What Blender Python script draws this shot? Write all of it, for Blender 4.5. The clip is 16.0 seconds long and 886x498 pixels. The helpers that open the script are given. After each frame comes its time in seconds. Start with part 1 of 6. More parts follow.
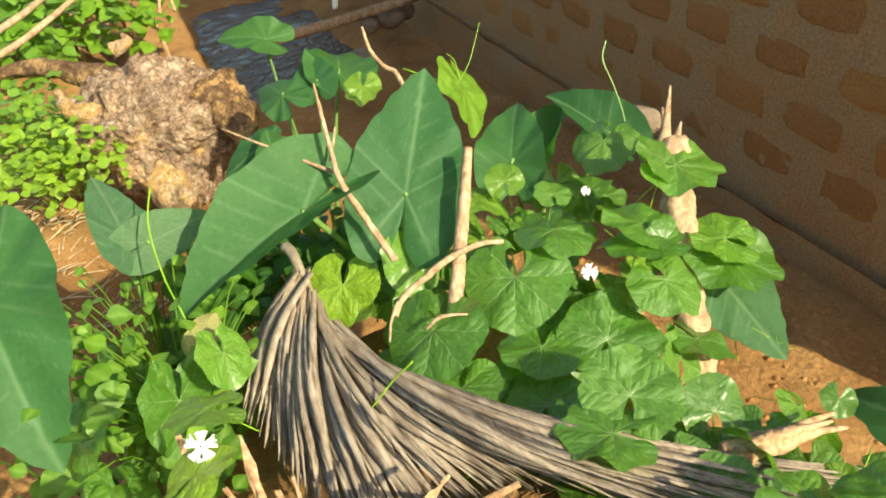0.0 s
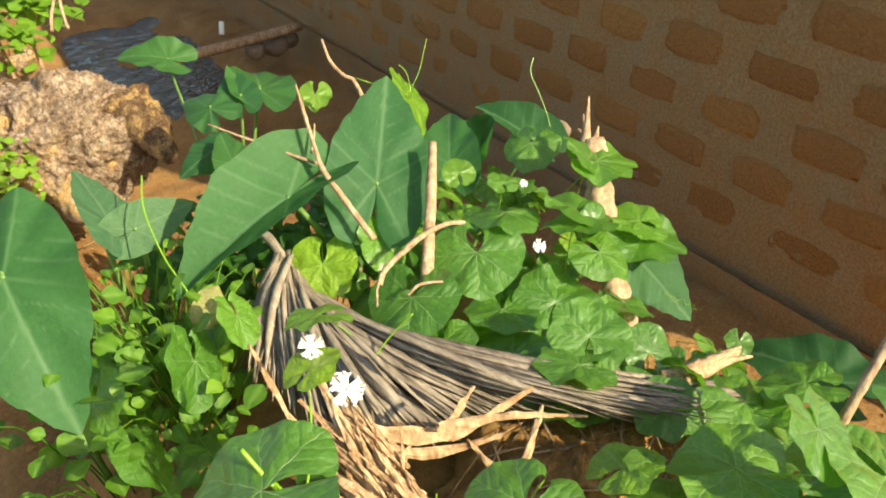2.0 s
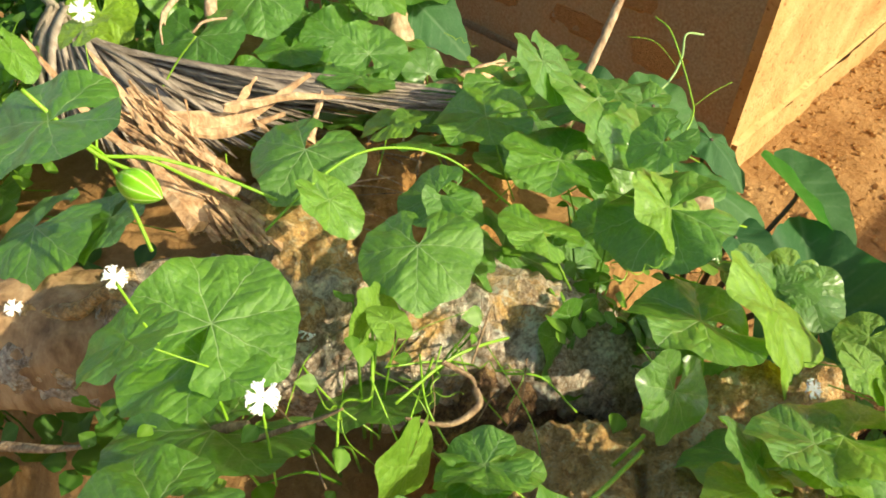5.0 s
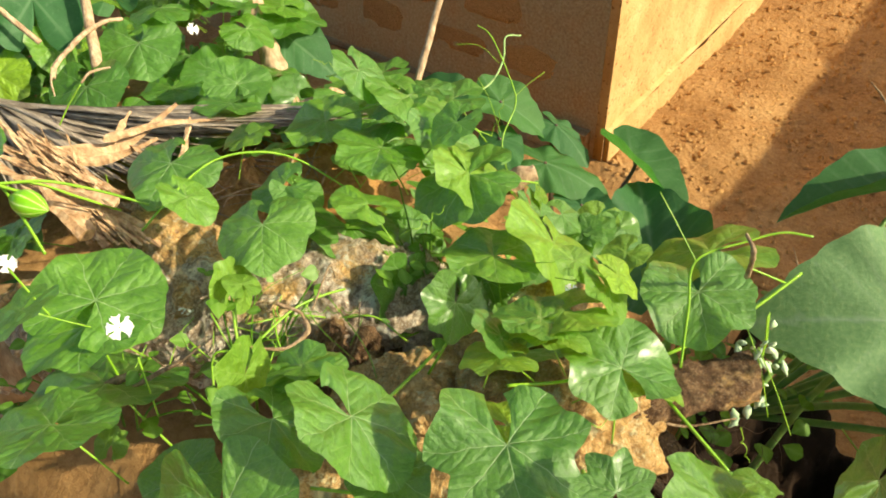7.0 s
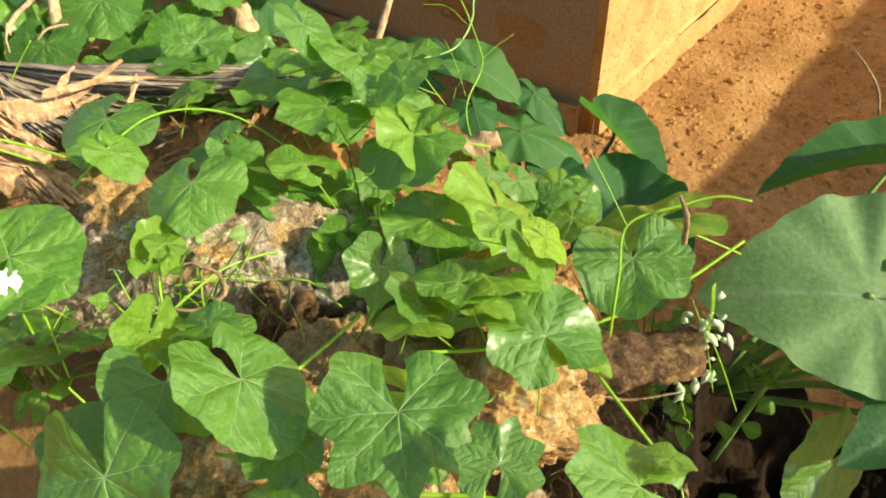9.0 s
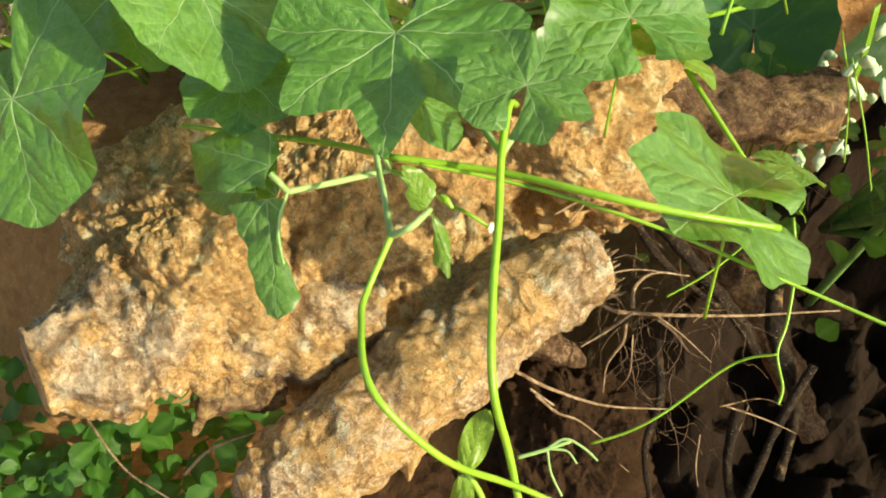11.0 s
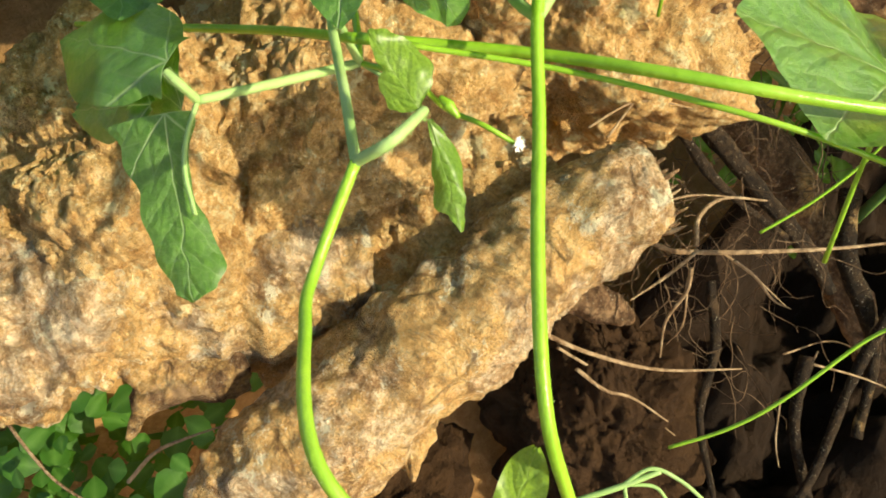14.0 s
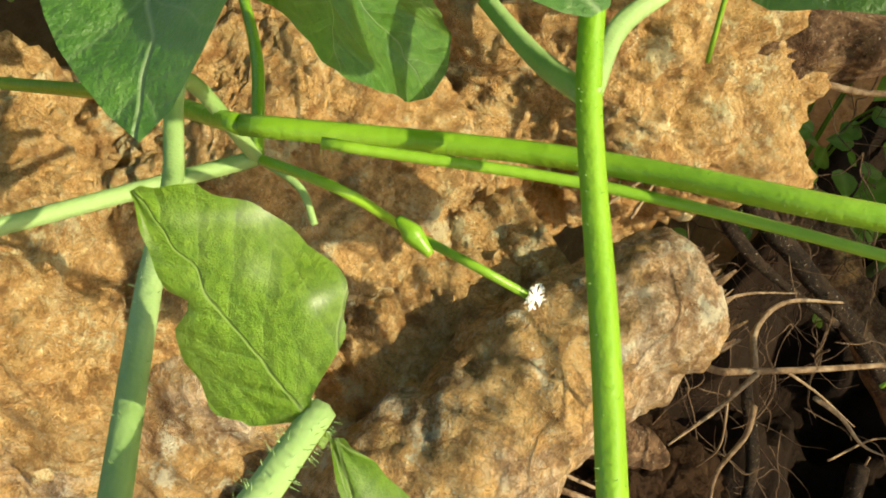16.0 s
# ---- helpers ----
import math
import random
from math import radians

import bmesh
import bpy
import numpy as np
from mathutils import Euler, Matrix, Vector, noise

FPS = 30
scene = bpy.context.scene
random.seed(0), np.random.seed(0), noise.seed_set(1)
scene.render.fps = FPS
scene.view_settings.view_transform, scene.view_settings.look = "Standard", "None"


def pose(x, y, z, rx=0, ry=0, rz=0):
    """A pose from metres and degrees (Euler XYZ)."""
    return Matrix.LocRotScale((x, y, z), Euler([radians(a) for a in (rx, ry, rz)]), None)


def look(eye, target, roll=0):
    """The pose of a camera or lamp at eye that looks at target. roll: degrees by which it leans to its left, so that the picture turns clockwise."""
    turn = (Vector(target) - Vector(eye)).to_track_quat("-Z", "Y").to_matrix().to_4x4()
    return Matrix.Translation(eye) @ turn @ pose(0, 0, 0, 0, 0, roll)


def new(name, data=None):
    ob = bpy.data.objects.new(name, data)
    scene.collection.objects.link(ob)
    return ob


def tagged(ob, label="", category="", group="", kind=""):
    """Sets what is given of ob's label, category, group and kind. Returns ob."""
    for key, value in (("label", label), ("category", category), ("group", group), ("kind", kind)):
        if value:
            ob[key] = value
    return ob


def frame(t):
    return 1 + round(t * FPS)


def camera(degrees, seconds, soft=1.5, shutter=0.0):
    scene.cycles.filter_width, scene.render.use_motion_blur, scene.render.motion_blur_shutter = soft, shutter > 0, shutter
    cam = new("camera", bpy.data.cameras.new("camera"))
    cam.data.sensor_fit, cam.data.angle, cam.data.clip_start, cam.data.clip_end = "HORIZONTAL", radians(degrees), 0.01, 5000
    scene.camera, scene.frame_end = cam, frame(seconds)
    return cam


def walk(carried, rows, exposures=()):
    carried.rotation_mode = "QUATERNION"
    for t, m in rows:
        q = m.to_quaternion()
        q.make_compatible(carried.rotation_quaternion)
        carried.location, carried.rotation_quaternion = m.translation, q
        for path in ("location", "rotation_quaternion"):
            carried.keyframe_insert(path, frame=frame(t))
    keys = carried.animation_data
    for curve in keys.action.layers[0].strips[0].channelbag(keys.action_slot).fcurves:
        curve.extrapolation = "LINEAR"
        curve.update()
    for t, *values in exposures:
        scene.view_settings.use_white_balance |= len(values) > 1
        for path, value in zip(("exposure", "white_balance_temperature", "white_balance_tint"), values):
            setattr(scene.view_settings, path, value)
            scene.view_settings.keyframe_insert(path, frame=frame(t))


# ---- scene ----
cam = camera(58.6, 16.0, soft=1.8)
PATH = [
    (0, (0.006, 0.018, 1.79), (0.531, 1.574, 0.648), -8.9),
    (0.5, (-0.082, 0.042, 1.827), (0.481, 1.614, 0.726), -7.4),
    (1, (-0.174, 0.03, 1.86), (0.463, 1.595, 0.791), -5.5),
    (1.5, (-0.251, -0.025, 1.857), (0.501, 1.488, 0.786), -3.8),
    (2, (-0.281, -0.089, 1.839), (0.588, 1.338, 0.739), -2.8),
    (2.5, (-0.307, -0.126, 1.829), (0.662, 1.189, 0.675), -1.6),
    (3, (-0.367, -0.152, 1.824), (0.672, 1.045, 0.605), -0.4),
    (3.5, (-0.396, -0.165, 1.785), (0.659, 0.936, 0.492), 0.6),
    (4, (-0.4, -0.186, 1.783), (0.651, 0.854, 0.436), 1.5),
    (4.5, (-0.397, -0.255, 1.762), (0.649, 0.747, 0.383), 1.9),
    (5, (-0.383, -0.314, 1.73), (0.668, 0.654, 0.33), 2.1),
    (5.2, (-0.392, -0.322, 1.748), (0.665, 0.636, 0.346), 1.8),
    (7.3, (-0.459, -0.6, 1.842), (0.729, 0.295, 0.505), -2.4),
    (7.5, (-0.471, -0.579, 1.849), (0.737, 0.304, 0.522), -2.6),
    (8, (-0.508, -0.542, 1.843), (0.729, 0.325, 0.532), -3.5),
    (8.5, (-0.451, -0.581, 1.799), (0.747, 0.296, 0.459), -3.1),
    (9, (-0.368, -0.656, 1.784), (0.74, 0.255, 0.391), -2.0),
    (9.5, (-0.316, -0.688, 1.746), (0.659, 0.252, 0.274), -1.5),
    (10, (-0.317, -0.689, 1.658), (0.561, 0.259, 0.131), -1.9),
    (10.2, (-0.324, -0.689, 1.621), (0.514, 0.256, 0.07), -2.4),
    (12.3, (-0.308, -0.663, 1.421), (0.413, 0.222, -0.221), -3.6),
    (12.5, (-0.304, -0.663, 1.411), (0.409, 0.218, -0.237), -3.9),
    (13, (-0.29, -0.648, 1.387), (0.404, 0.206, -0.283), -4.9),
    (13.5, (-0.278, -0.623, 1.376), (0.397, 0.207, -0.314), -5.8),
    (14, (-0.259, -0.6, 1.374), (0.4, 0.206, -0.333), -6.3),
    (14.5, (-0.242, -0.581, 1.363), (0.411, 0.213, -0.352), -6.3),
    (15, (-0.211, -0.552, 1.332), (0.44, 0.23, -0.39), -5.9),
    (15.5, (-0.196, -0.533, 1.298), (0.492, 0.243, -0.413), -4.4),
    (16, (-0.177, -0.515, 1.278), (0.56, 0.283, -0.401), -3.6),
]
walk(cam, [(t, look(eye, target, roll)) for t, eye, target, roll in PATH], exposures=[(0.0, 0.60, 7300, 3), (14.5, 0.56, 7300, 3), (15.3, 0.46, 7300, 3), (16.0, 0.28, 7300, 3)])

# ---- world, sun, exposure ----
SUN_TO = Vector((0.31, -0.78, 0.54)).normalized()
world = bpy.data.worlds.new("world")
scene.world = world
world.use_nodes = True
wt = world.node_tree
sky = wt.nodes.new("ShaderNodeTexSky")
sky.sky_type = "NISHITA"
sky.sun_disc = False
sky.sun_elevation = math.asin(SUN_TO.z)
sky.sun_rotation = math.atan2(SUN_TO.x, SUN_TO.y)
sky.dust_density = 2.0
wt.nodes["Background"].inputs[1].default_value = 0.15
wt.links.new(sky.outputs[0], wt.nodes["Background"].inputs[0])
sun_data = bpy.data.lights.new("sun", "SUN")
sun_data.energy = 5.0
sun_data.angle = radians(0.6)
sun_data.color = (1.0, 0.91, 0.72)
sun = new("sun", sun_data)
sun.matrix_world = look(SUN_TO * 30, (0, 0, 0))


# ---- materials ----
def mat(name, rough=0.7, spec=0.5):
    m = bpy.data.materials.new(name)
    m.use_nodes = True
    b = m.node_tree.nodes["Principled BSDF"]
    b.inputs["Roughness"].default_value = rough
    b.inputs["Specular IOR Level"].default_value = spec
    return m, m.node_tree, b


def tex(nt, kind, scale, detail=6.0, rough=0.6, coords="Object", dist=0.0):
    n = nt.nodes.new("ShaderNodeTex" + kind)
    n.inputs["Scale"].default_value = scale
    if kind == "Noise":
        n.inputs["Detail"].default_value = detail
        n.inputs["Roughness"].default_value = rough
        n.inputs["Distortion"].default_value = dist
    tc = nt.nodes.get("Texture Coordinate") or nt.nodes.new("ShaderNodeTexCoord")
    nt.links.new(tc.outputs[coords], n.inputs["Vector"])
    return n


def ramp(nt, fac, stops):
    r = nt.nodes.new("ShaderNodeValToRGB")
    e = r.color_ramp.elements
    while len(e) < len(stops):
        e.new(0.5)
    for el, (p, c) in zip(e, stops):
        el.position, el.color = p, (*c, 1)
    nt.links.new(fac, r.inputs[0])
    return r.outputs[0]


def mix(nt, fac, a, b, mode="MIX"):
    n = nt.nodes.new("ShaderNodeMix")
    n.data_type, n.blend_type = "RGBA", mode
    for sock, v in ((n.inputs[0], fac), (n.inputs[6], a), (n.inputs[7], b)):
        if isinstance(v, (int, float)):
            sock.default_value = v
        elif isinstance(v, tuple):
            sock.default_value = (*v, 1)
        else:
            nt.links.new(v, sock)
    return n.outputs[2]


def math_node(nt, op, a, b=0.0):
    n = nt.nodes.new("ShaderNodeMath")
    n.operation = op
    for sock, v in ((n.inputs[0], a), (n.inputs[1], b)):
        if isinstance(v, (int, float)):
            sock.default_value = v
        else:
            nt.links.new(v, sock)
    return n.outputs[0]


def bump(nt, b, height, strength=0.5, distance=0.01, prev=None):
    n = nt.nodes.new("ShaderNodeBump")
    n.inputs["Strength"].default_value = strength
    n.inputs["Distance"].default_value = distance
    nt.links.new(height, n.inputs["Height"])
    if prev is not None:
        nt.links.new(prev, n.inputs["Normal"])
    nt.links.new(n.outputs[0], b.inputs["Normal"])
    return n.outputs[0]


def random_of(nt):
    n = nt.nodes.new("ShaderNodeObjectInfo")
    return n.outputs["Random"]


def earth_material(name, dark, mid, light, grain=60.0, strength=0.9, rough=0.95):
    m, nt, b = mat(name, rough, 0.2)
    big = tex(nt, "Noise", 3.0, 8, 0.65)
    small = tex(nt, "Noise", grain, 8, 0.7)
    grit = tex(nt, "Noise", grain * 5, 4, 0.6)
    c = ramp(nt, big.outputs[0], [(0.3, dark), (0.52, mid), (0.72, light)])
    c2 = ramp(nt, small.outputs[0], [(0.32, dark), (0.55, mid), (0.75, light)])
    c = mix(nt, 0.5, c, c2)
    c = mix(nt, ramp(nt, grit.outputs[0], [(0.62, (0, 0, 0)), (0.70, (0.7, 0.7, 0.7))]), c, light)
    c = mix(nt, ramp(nt, grit.outputs[0], [(0.30, (0.7, 0.7, 0.7)), (0.38, (0, 0, 0))]), c, dark)
    nt.links.new(c, b.inputs["Base Color"])
    clods = tex(nt, "Voronoi", grain * 0.6)
    n1 = bump(nt, b, clods.outputs["Distance"], 0.5, 0.012)
    n2 = bump(nt, b, small.outputs[0], strength, 0.01, n1)
    bump(nt, b, grit.outputs[0], 0.8, 0.004, n2)
    return m


SOIL = earth_material("red soil", (0.21, 0.10, 0.034), (0.41, 0.22, 0.082), (0.57, 0.355, 0.155))
SOIL_FACE = earth_material("clinging orange soil", (0.26, 0.115, 0.035), (0.50, 0.27, 0.095), (0.70, 0.46, 0.21), 55.0, 1.0)
# near-black stops carry the shade inside the pit
SOIL_PIT_SHADE = earth_material("soil darkened for pit shade", (0.009, 0.0045, 0.002), (0.019, 0.0095, 0.004), (0.042, 0.021, 0.009))


# brown soil lowered in colour to stand for shade below the roots
SOIL_ROOT_SHADE = earth_material("brown soil darkened for shade", (0.018, 0.008, 0.003), (0.038, 0.018, 0.0065), (0.075, 0.038, 0.014))


def laterite_material():
    m, nt, b = mat("laterite block", 0.92, 0.2)
    big = tex(nt, "Noise", 9.0, 8, 0.7)
    pits = tex(nt, "Noise", 48.0, 6, 0.62)
    c = ramp(nt, big.outputs[0], [(0.30, (0.42, 0.20, 0.066)), (0.5, (0.52, 0.265, 0.095)), (0.72, (0.60, 0.34, 0.135))])
    c = mix(nt, 0.75, c, ramp(nt, random_of(nt), [(0.0, (0.88, 0.85, 0.80)), (0.55, (1.0, 1.0, 1.0)), (1.0, (1.18, 1.22, 1.15))]), "MULTIPLY")
    hole = ramp(nt, pits.outputs[0], [(0.33, (0, 0, 0)), (0.42, (1, 1, 1))])
    c = mix(nt, hole, (0.14, 0.05, 0.02), c)
    nt.links.new(c, b.inputs["Base Color"])
    n1 = bump(nt, b, pits.outputs[0], 0.9, 0.012)
    bump(nt, b, big.outputs[0], 0.5, 0.02, n1)
    return m


def mortar_material():
    m, nt, b = mat("grey cement mortar", 0.95, 0.2)
    big = tex(nt, "Noise", 5.0, 8, 0.65)
    fine = tex(nt, "Noise", 90.0, 6, 0.7)
    c = ramp(nt, big.outputs[0], [(0.34, (0.38, 0.19, 0.068)), (0.50, (0.35, 0.225, 0.105)), (0.68, (0.33, 0.255, 0.145))])
    c = mix(nt, 0.42, c, ramp(nt, fine.outputs[0], [(0.32, (0.13, 0.075, 0.035)), (0.5, (0.34, 0.22, 0.11)), (0.7, (0.56, 0.44, 0.28))]))
    nt.links.new(c, b.inputs["Base Color"])
    bump(nt, b, big.outputs[0], 0.6, 0.03, bump(nt, b, fine.outputs[0], 0.8, 0.008))
    return m


LATERITE, MORTAR = laterite_material(), mortar_material()


def plaster_material():
    m, nt, b = mat("mud-stained laterite face", 0.95, 0.2)
    big = tex(nt, "Noise", 4.0, 8, 0.65)
    pits = tex(nt, "Noise", 55.0, 5, 0.6)
    c = ramp(nt, big.outputs[0], [(0.3, (0.40, 0.215, 0.078)), (0.5, (0.54, 0.33, 0.135)), (0.72, (0.63, 0.43, 0.205))])
    hole = ramp(nt, pits.outputs[0], [(0.33, (0, 0, 0)), (0.41, (1, 1, 1))])
    nt.links.new(mix(nt, hole, (0.24, 0.11, 0.04), c), b.inputs["Base Color"])
    bump(nt, b, pits.outputs[0], 0.8, 0.01)
    return m


FACE = plaster_material()


def bark_material(name, dark, mid, pale, scale=30.0, soil_at=0.52, grain=(120.0, 30.0, 45.0), turn=0.0):
    m, nt, b = mat(name, 0.85, 0.3)
    tc = nt.nodes.new("ShaderNodeTexCoord")
    warp = nt.nodes.new("ShaderNodeTexNoise")
    warp.inputs["Scale"].default_value = 30.0
    warp.inputs["Detail"].default_value = 5.0
    nt.links.new(tc.outputs["Object"], warp.inputs["Vector"])
    shift = nt.nodes.new("ShaderNodeMix")
    shift.data_type = "VECTOR"
    shift.inputs[0].default_value = 0.035
    nt.links.new(tc.outputs["Object"], shift.inputs[4])
    nt.links.new(warp.outputs["Color"], shift.inputs[5])
    a = tex(nt, "Noise", scale, 10, 0.72)
    fine = tex(nt, "Noise", scale * 5.0, 8, 0.75)
    grit = tex(nt, "Noise", scale * 14.0, 4, 0.65)
    s = tex(nt, "Noise", scale * 0.3, 8, 0.68)
    cracks = []
    for k in (1.6, 4.5):
        v = nt.nodes.new("ShaderNodeTexVoronoi")
        v.feature = "DISTANCE_TO_EDGE"
        v.inputs["Scale"].default_value = scale * k
        nt.links.new(shift.outputs[1], v.inputs["Vector"])
        cracks.append(v.outputs["Distance"])
    c = ramp(nt, a.outputs[0], [(0.36, dark), (0.47, mid), (0.62, pale)])
    c = mix(nt, 0.5, c, ramp(nt, fine.outputs[0], [(0.42, dark), (0.5, mid), (0.57, pale)]))
    plates = nt.nodes.new("ShaderNodeTexVoronoi")
    plates.inputs["Scale"].default_value = scale * 4.5
    nt.links.new(shift.outputs[1], plates.inputs["Vector"])
    flake = nt.nodes.new("ShaderNodeSeparateColor")
    nt.links.new(plates.outputs["Color"], flake.inputs[0])
    c = mix(nt, 0.8, c, ramp(nt, flake.outputs[0], [(0.0, (0.68, 0.65, 0.62)), (0.5, (1.0, 1.0, 1.0)), (1.0, (1.25, 1.22, 1.2))]), "MULTIPLY")
    soil = ramp(nt, s.outputs[0], [(soil_at - 0.04, (0, 0, 0)), (soil_at + 0.04, (1, 1, 1))])
    c = mix(nt, soil, c, ramp(nt, fine.outputs[0], [(0.34, (0.54, 0.27, 0.085)), (0.50, (0.83, 0.51, 0.20)), (0.66, (0.93, 0.71, 0.37))]))
    for d, w in zip(cracks, (0.05, 0.07)):
        line = ramp(nt, d, [(0.0, (0.38, 0.38, 0.38)), (w, (0, 0, 0))])
        gate = ramp(nt, a.outputs[0], [(0.42, (1, 1, 1)), (0.62, (0.2, 0.2, 0.2))])
        c = mix(nt, math_node(nt, "MULTIPLY", line, gate), c, dark)
    c = mix(nt, ramp(nt, grit.outputs[0], [(0.62, (0, 0, 0)), (0.68, (0.8, 0.8, 0.8))]), c, (0.86, 0.76, 0.58))
    c = mix(nt, ramp(nt, grit.outputs[0], [(0.30, (0.8, 0.8, 0.8)), (0.37, (0, 0, 0))]), c, dark)
    patch = tex(nt, "Noise", scale * 1.1, 9, 0.78)
    c = mix(nt, ramp(nt, patch.outputs[0], [(0.555, (0, 0, 0)), (0.60, (0.75, 0.75, 0.75))]), c, tuple(min(0.95, q * 1.12) for q in pale))
    c = mix(nt, ramp(nt, patch.outputs[0], [(0.36, (0.55, 0.55, 0.55)), (0.43, (0, 0, 0))]), c, tuple(q * 0.75 for q in dark))
    # wrinkles that run round the root
    mp = nt.nodes.new("ShaderNodeMapping")
    mp.inputs["Scale"].default_value = grain
    mp.inputs["Rotation"].default_value = (0, 0, turn)
    nt.links.new(shift.outputs[1], mp.inputs[0])
    wr = nt.nodes.new("ShaderNodeTexNoise")
    wr.inputs["Scale"].default_value = 1.0
    wr.inputs["Detail"].default_value = 6.0
    wr.inputs["Roughness"].default_value = 0.7
    nt.links.new(mp.outputs[0], wr.inputs["Vector"])
    crease = ramp(nt, wr.outputs[0], [(0.36, (0.75, 0.75, 0.75)), (0.47, (0, 0, 0))])
    c = mix(nt, crease, c, dark)
    c = mix(nt, ramp(nt, wr.outputs[0], [(0.60, (0, 0, 0)), (0.70, (0.5, 0.5, 0.5))]), c, pale)
    nt.links.new(c, b.inputs["Base Color"])
    n0 = bump(nt, b, wr.outputs[0], 1.0, 0.010)
    n1 = bump(nt, b, ramp(nt, cracks[0], [(0.0, (0, 0, 0)), (0.10, (0.8, 0.8, 0.8)), (0.5, (1, 1, 1))]), 0.7, 0.006, n0)
    n2 = bump(nt, b, ramp(nt, cracks[1], [(0.0, (0, 0, 0)), (0.12, (0.8, 0.8, 0.8)), (0.5, (1, 1, 1))]), 0.6, 0.0025, n1)
    n2 = bump(nt, b, flake.outputs[1], 0.6, 0.003, n2)
    n3 = bump(nt, b, a.outputs[0], 0.8, 0.009, n2)
    n4 = bump(nt, b, fine.outputs[0], 1.0, 0.009, n3)
    bump(nt, b, grit.outputs[0], 0.9, 0.003, n4)
    return m


BARK = bark_material("pale flaking bark with soil", (0.24, 0.12, 0.05), (0.68, 0.44, 0.23), (0.92, 0.79, 0.58), 30.0, 0.50)
SOIL_CAKED = bark_material("orange soil caked on bark", (0.36, 0.165, 0.05), (0.80, 0.48, 0.185), (0.95, 0.76, 0.46), 30.0, 0.42, (60.0, 45.0, 60.0))
TRUNK_BARK = bark_material("grey flaking trunk bark", (0.20, 0.115, 0.065), (0.64, 0.49, 0.35), (0.93, 0.85, 0.73), 26.0, 0.55, (35.0, 90.0, 45.0), 0.75)
BARK_GREY = bark_material("weathered grey-brown bark", (0.14, 0.075, 0.042), (0.40, 0.26, 0.165), (0.70, 0.55, 0.41), 13.0, 0.60)
# dark stops paint the shade of the pit onto its roots
BARK_PIT_SHADE = bark_material("dark damp root bark", (0.012, 0.007, 0.004), (0.038, 0.022, 0.011), (0.10, 0.06, 0.03), 36.0, 0.66)
BARK_BROWN = bark_material("brown root bark", (0.07, 0.035, 0.017), (0.22, 0.115, 0.055), (0.44, 0.28, 0.155), 36.0, 0.56)


def wood_material(name, dark, mid, pale, scale=14.0, along="z", rough=0.75):
    m, nt, b = mat(name, rough, 0.3)
    tc = nt.nodes.new("ShaderNodeTexCoord")
    mp = nt.nodes.new("ShaderNodeMapping")
    k = {"x": 0, "y": 1, "z": 2}[along]
    sc = [6.0, 6.0, 6.0]
    sc[k] = 0.5
    mp.inputs["Scale"].default_value = sc
    nt.links.new(tc.outputs["Object"], mp.inputs[0])
    a = tex(nt, "Noise", scale, 6, 0.65)
    nt.links.new(mp.outputs[0], a.inputs["Vector"])
    s = tex(nt, "Noise", 22.0, 5, 0.6)
    c = ramp(nt, a.outputs[0], [(0.34, dark), (0.5, mid), (0.66, pale)])
    c = mix(nt, 0.35, c, ramp(nt, s.outputs[0], [(0.35, dark), (0.65, pale)]))
    nt.links.new(c, b.inputs["Base Color"])
    bump(nt, b, a.outputs[0], 0.8, 0.006)
    return m


PEELED = wood_material("bare tan wood", (0.13, 0.068, 0.031), (0.28, 0.165, 0.08), (0.46, 0.31, 0.17), 9.0)
SPLINTER = wood_material("torn orange wood", (0.20, 0.10, 0.045), (0.50, 0.29, 0.15), (0.74, 0.54, 0.34))
DRYWOOD = wood_material("weathered tan stick", (0.20, 0.11, 0.06), (0.44, 0.29, 0.17), (0.64, 0.48, 0.32))
FROND = wood_material("dry grey palm leaflet", (0.15, 0.11, 0.08), (0.34, 0.27, 0.20), (0.56, 0.47, 0.37), 10.0, "y", 0.55)
HAIR_ROOT = wood_material("brown hair root", (0.05, 0.028, 0.015), (0.12, 0.07, 0.038), (0.25, 0.165, 0.095), 30.0)
ROOTLET = wood_material("pale rootlet", (0.10, 0.055, 0.027), (0.27, 0.17, 0.09), (0.50, 0.37, 0.23), 30.0)


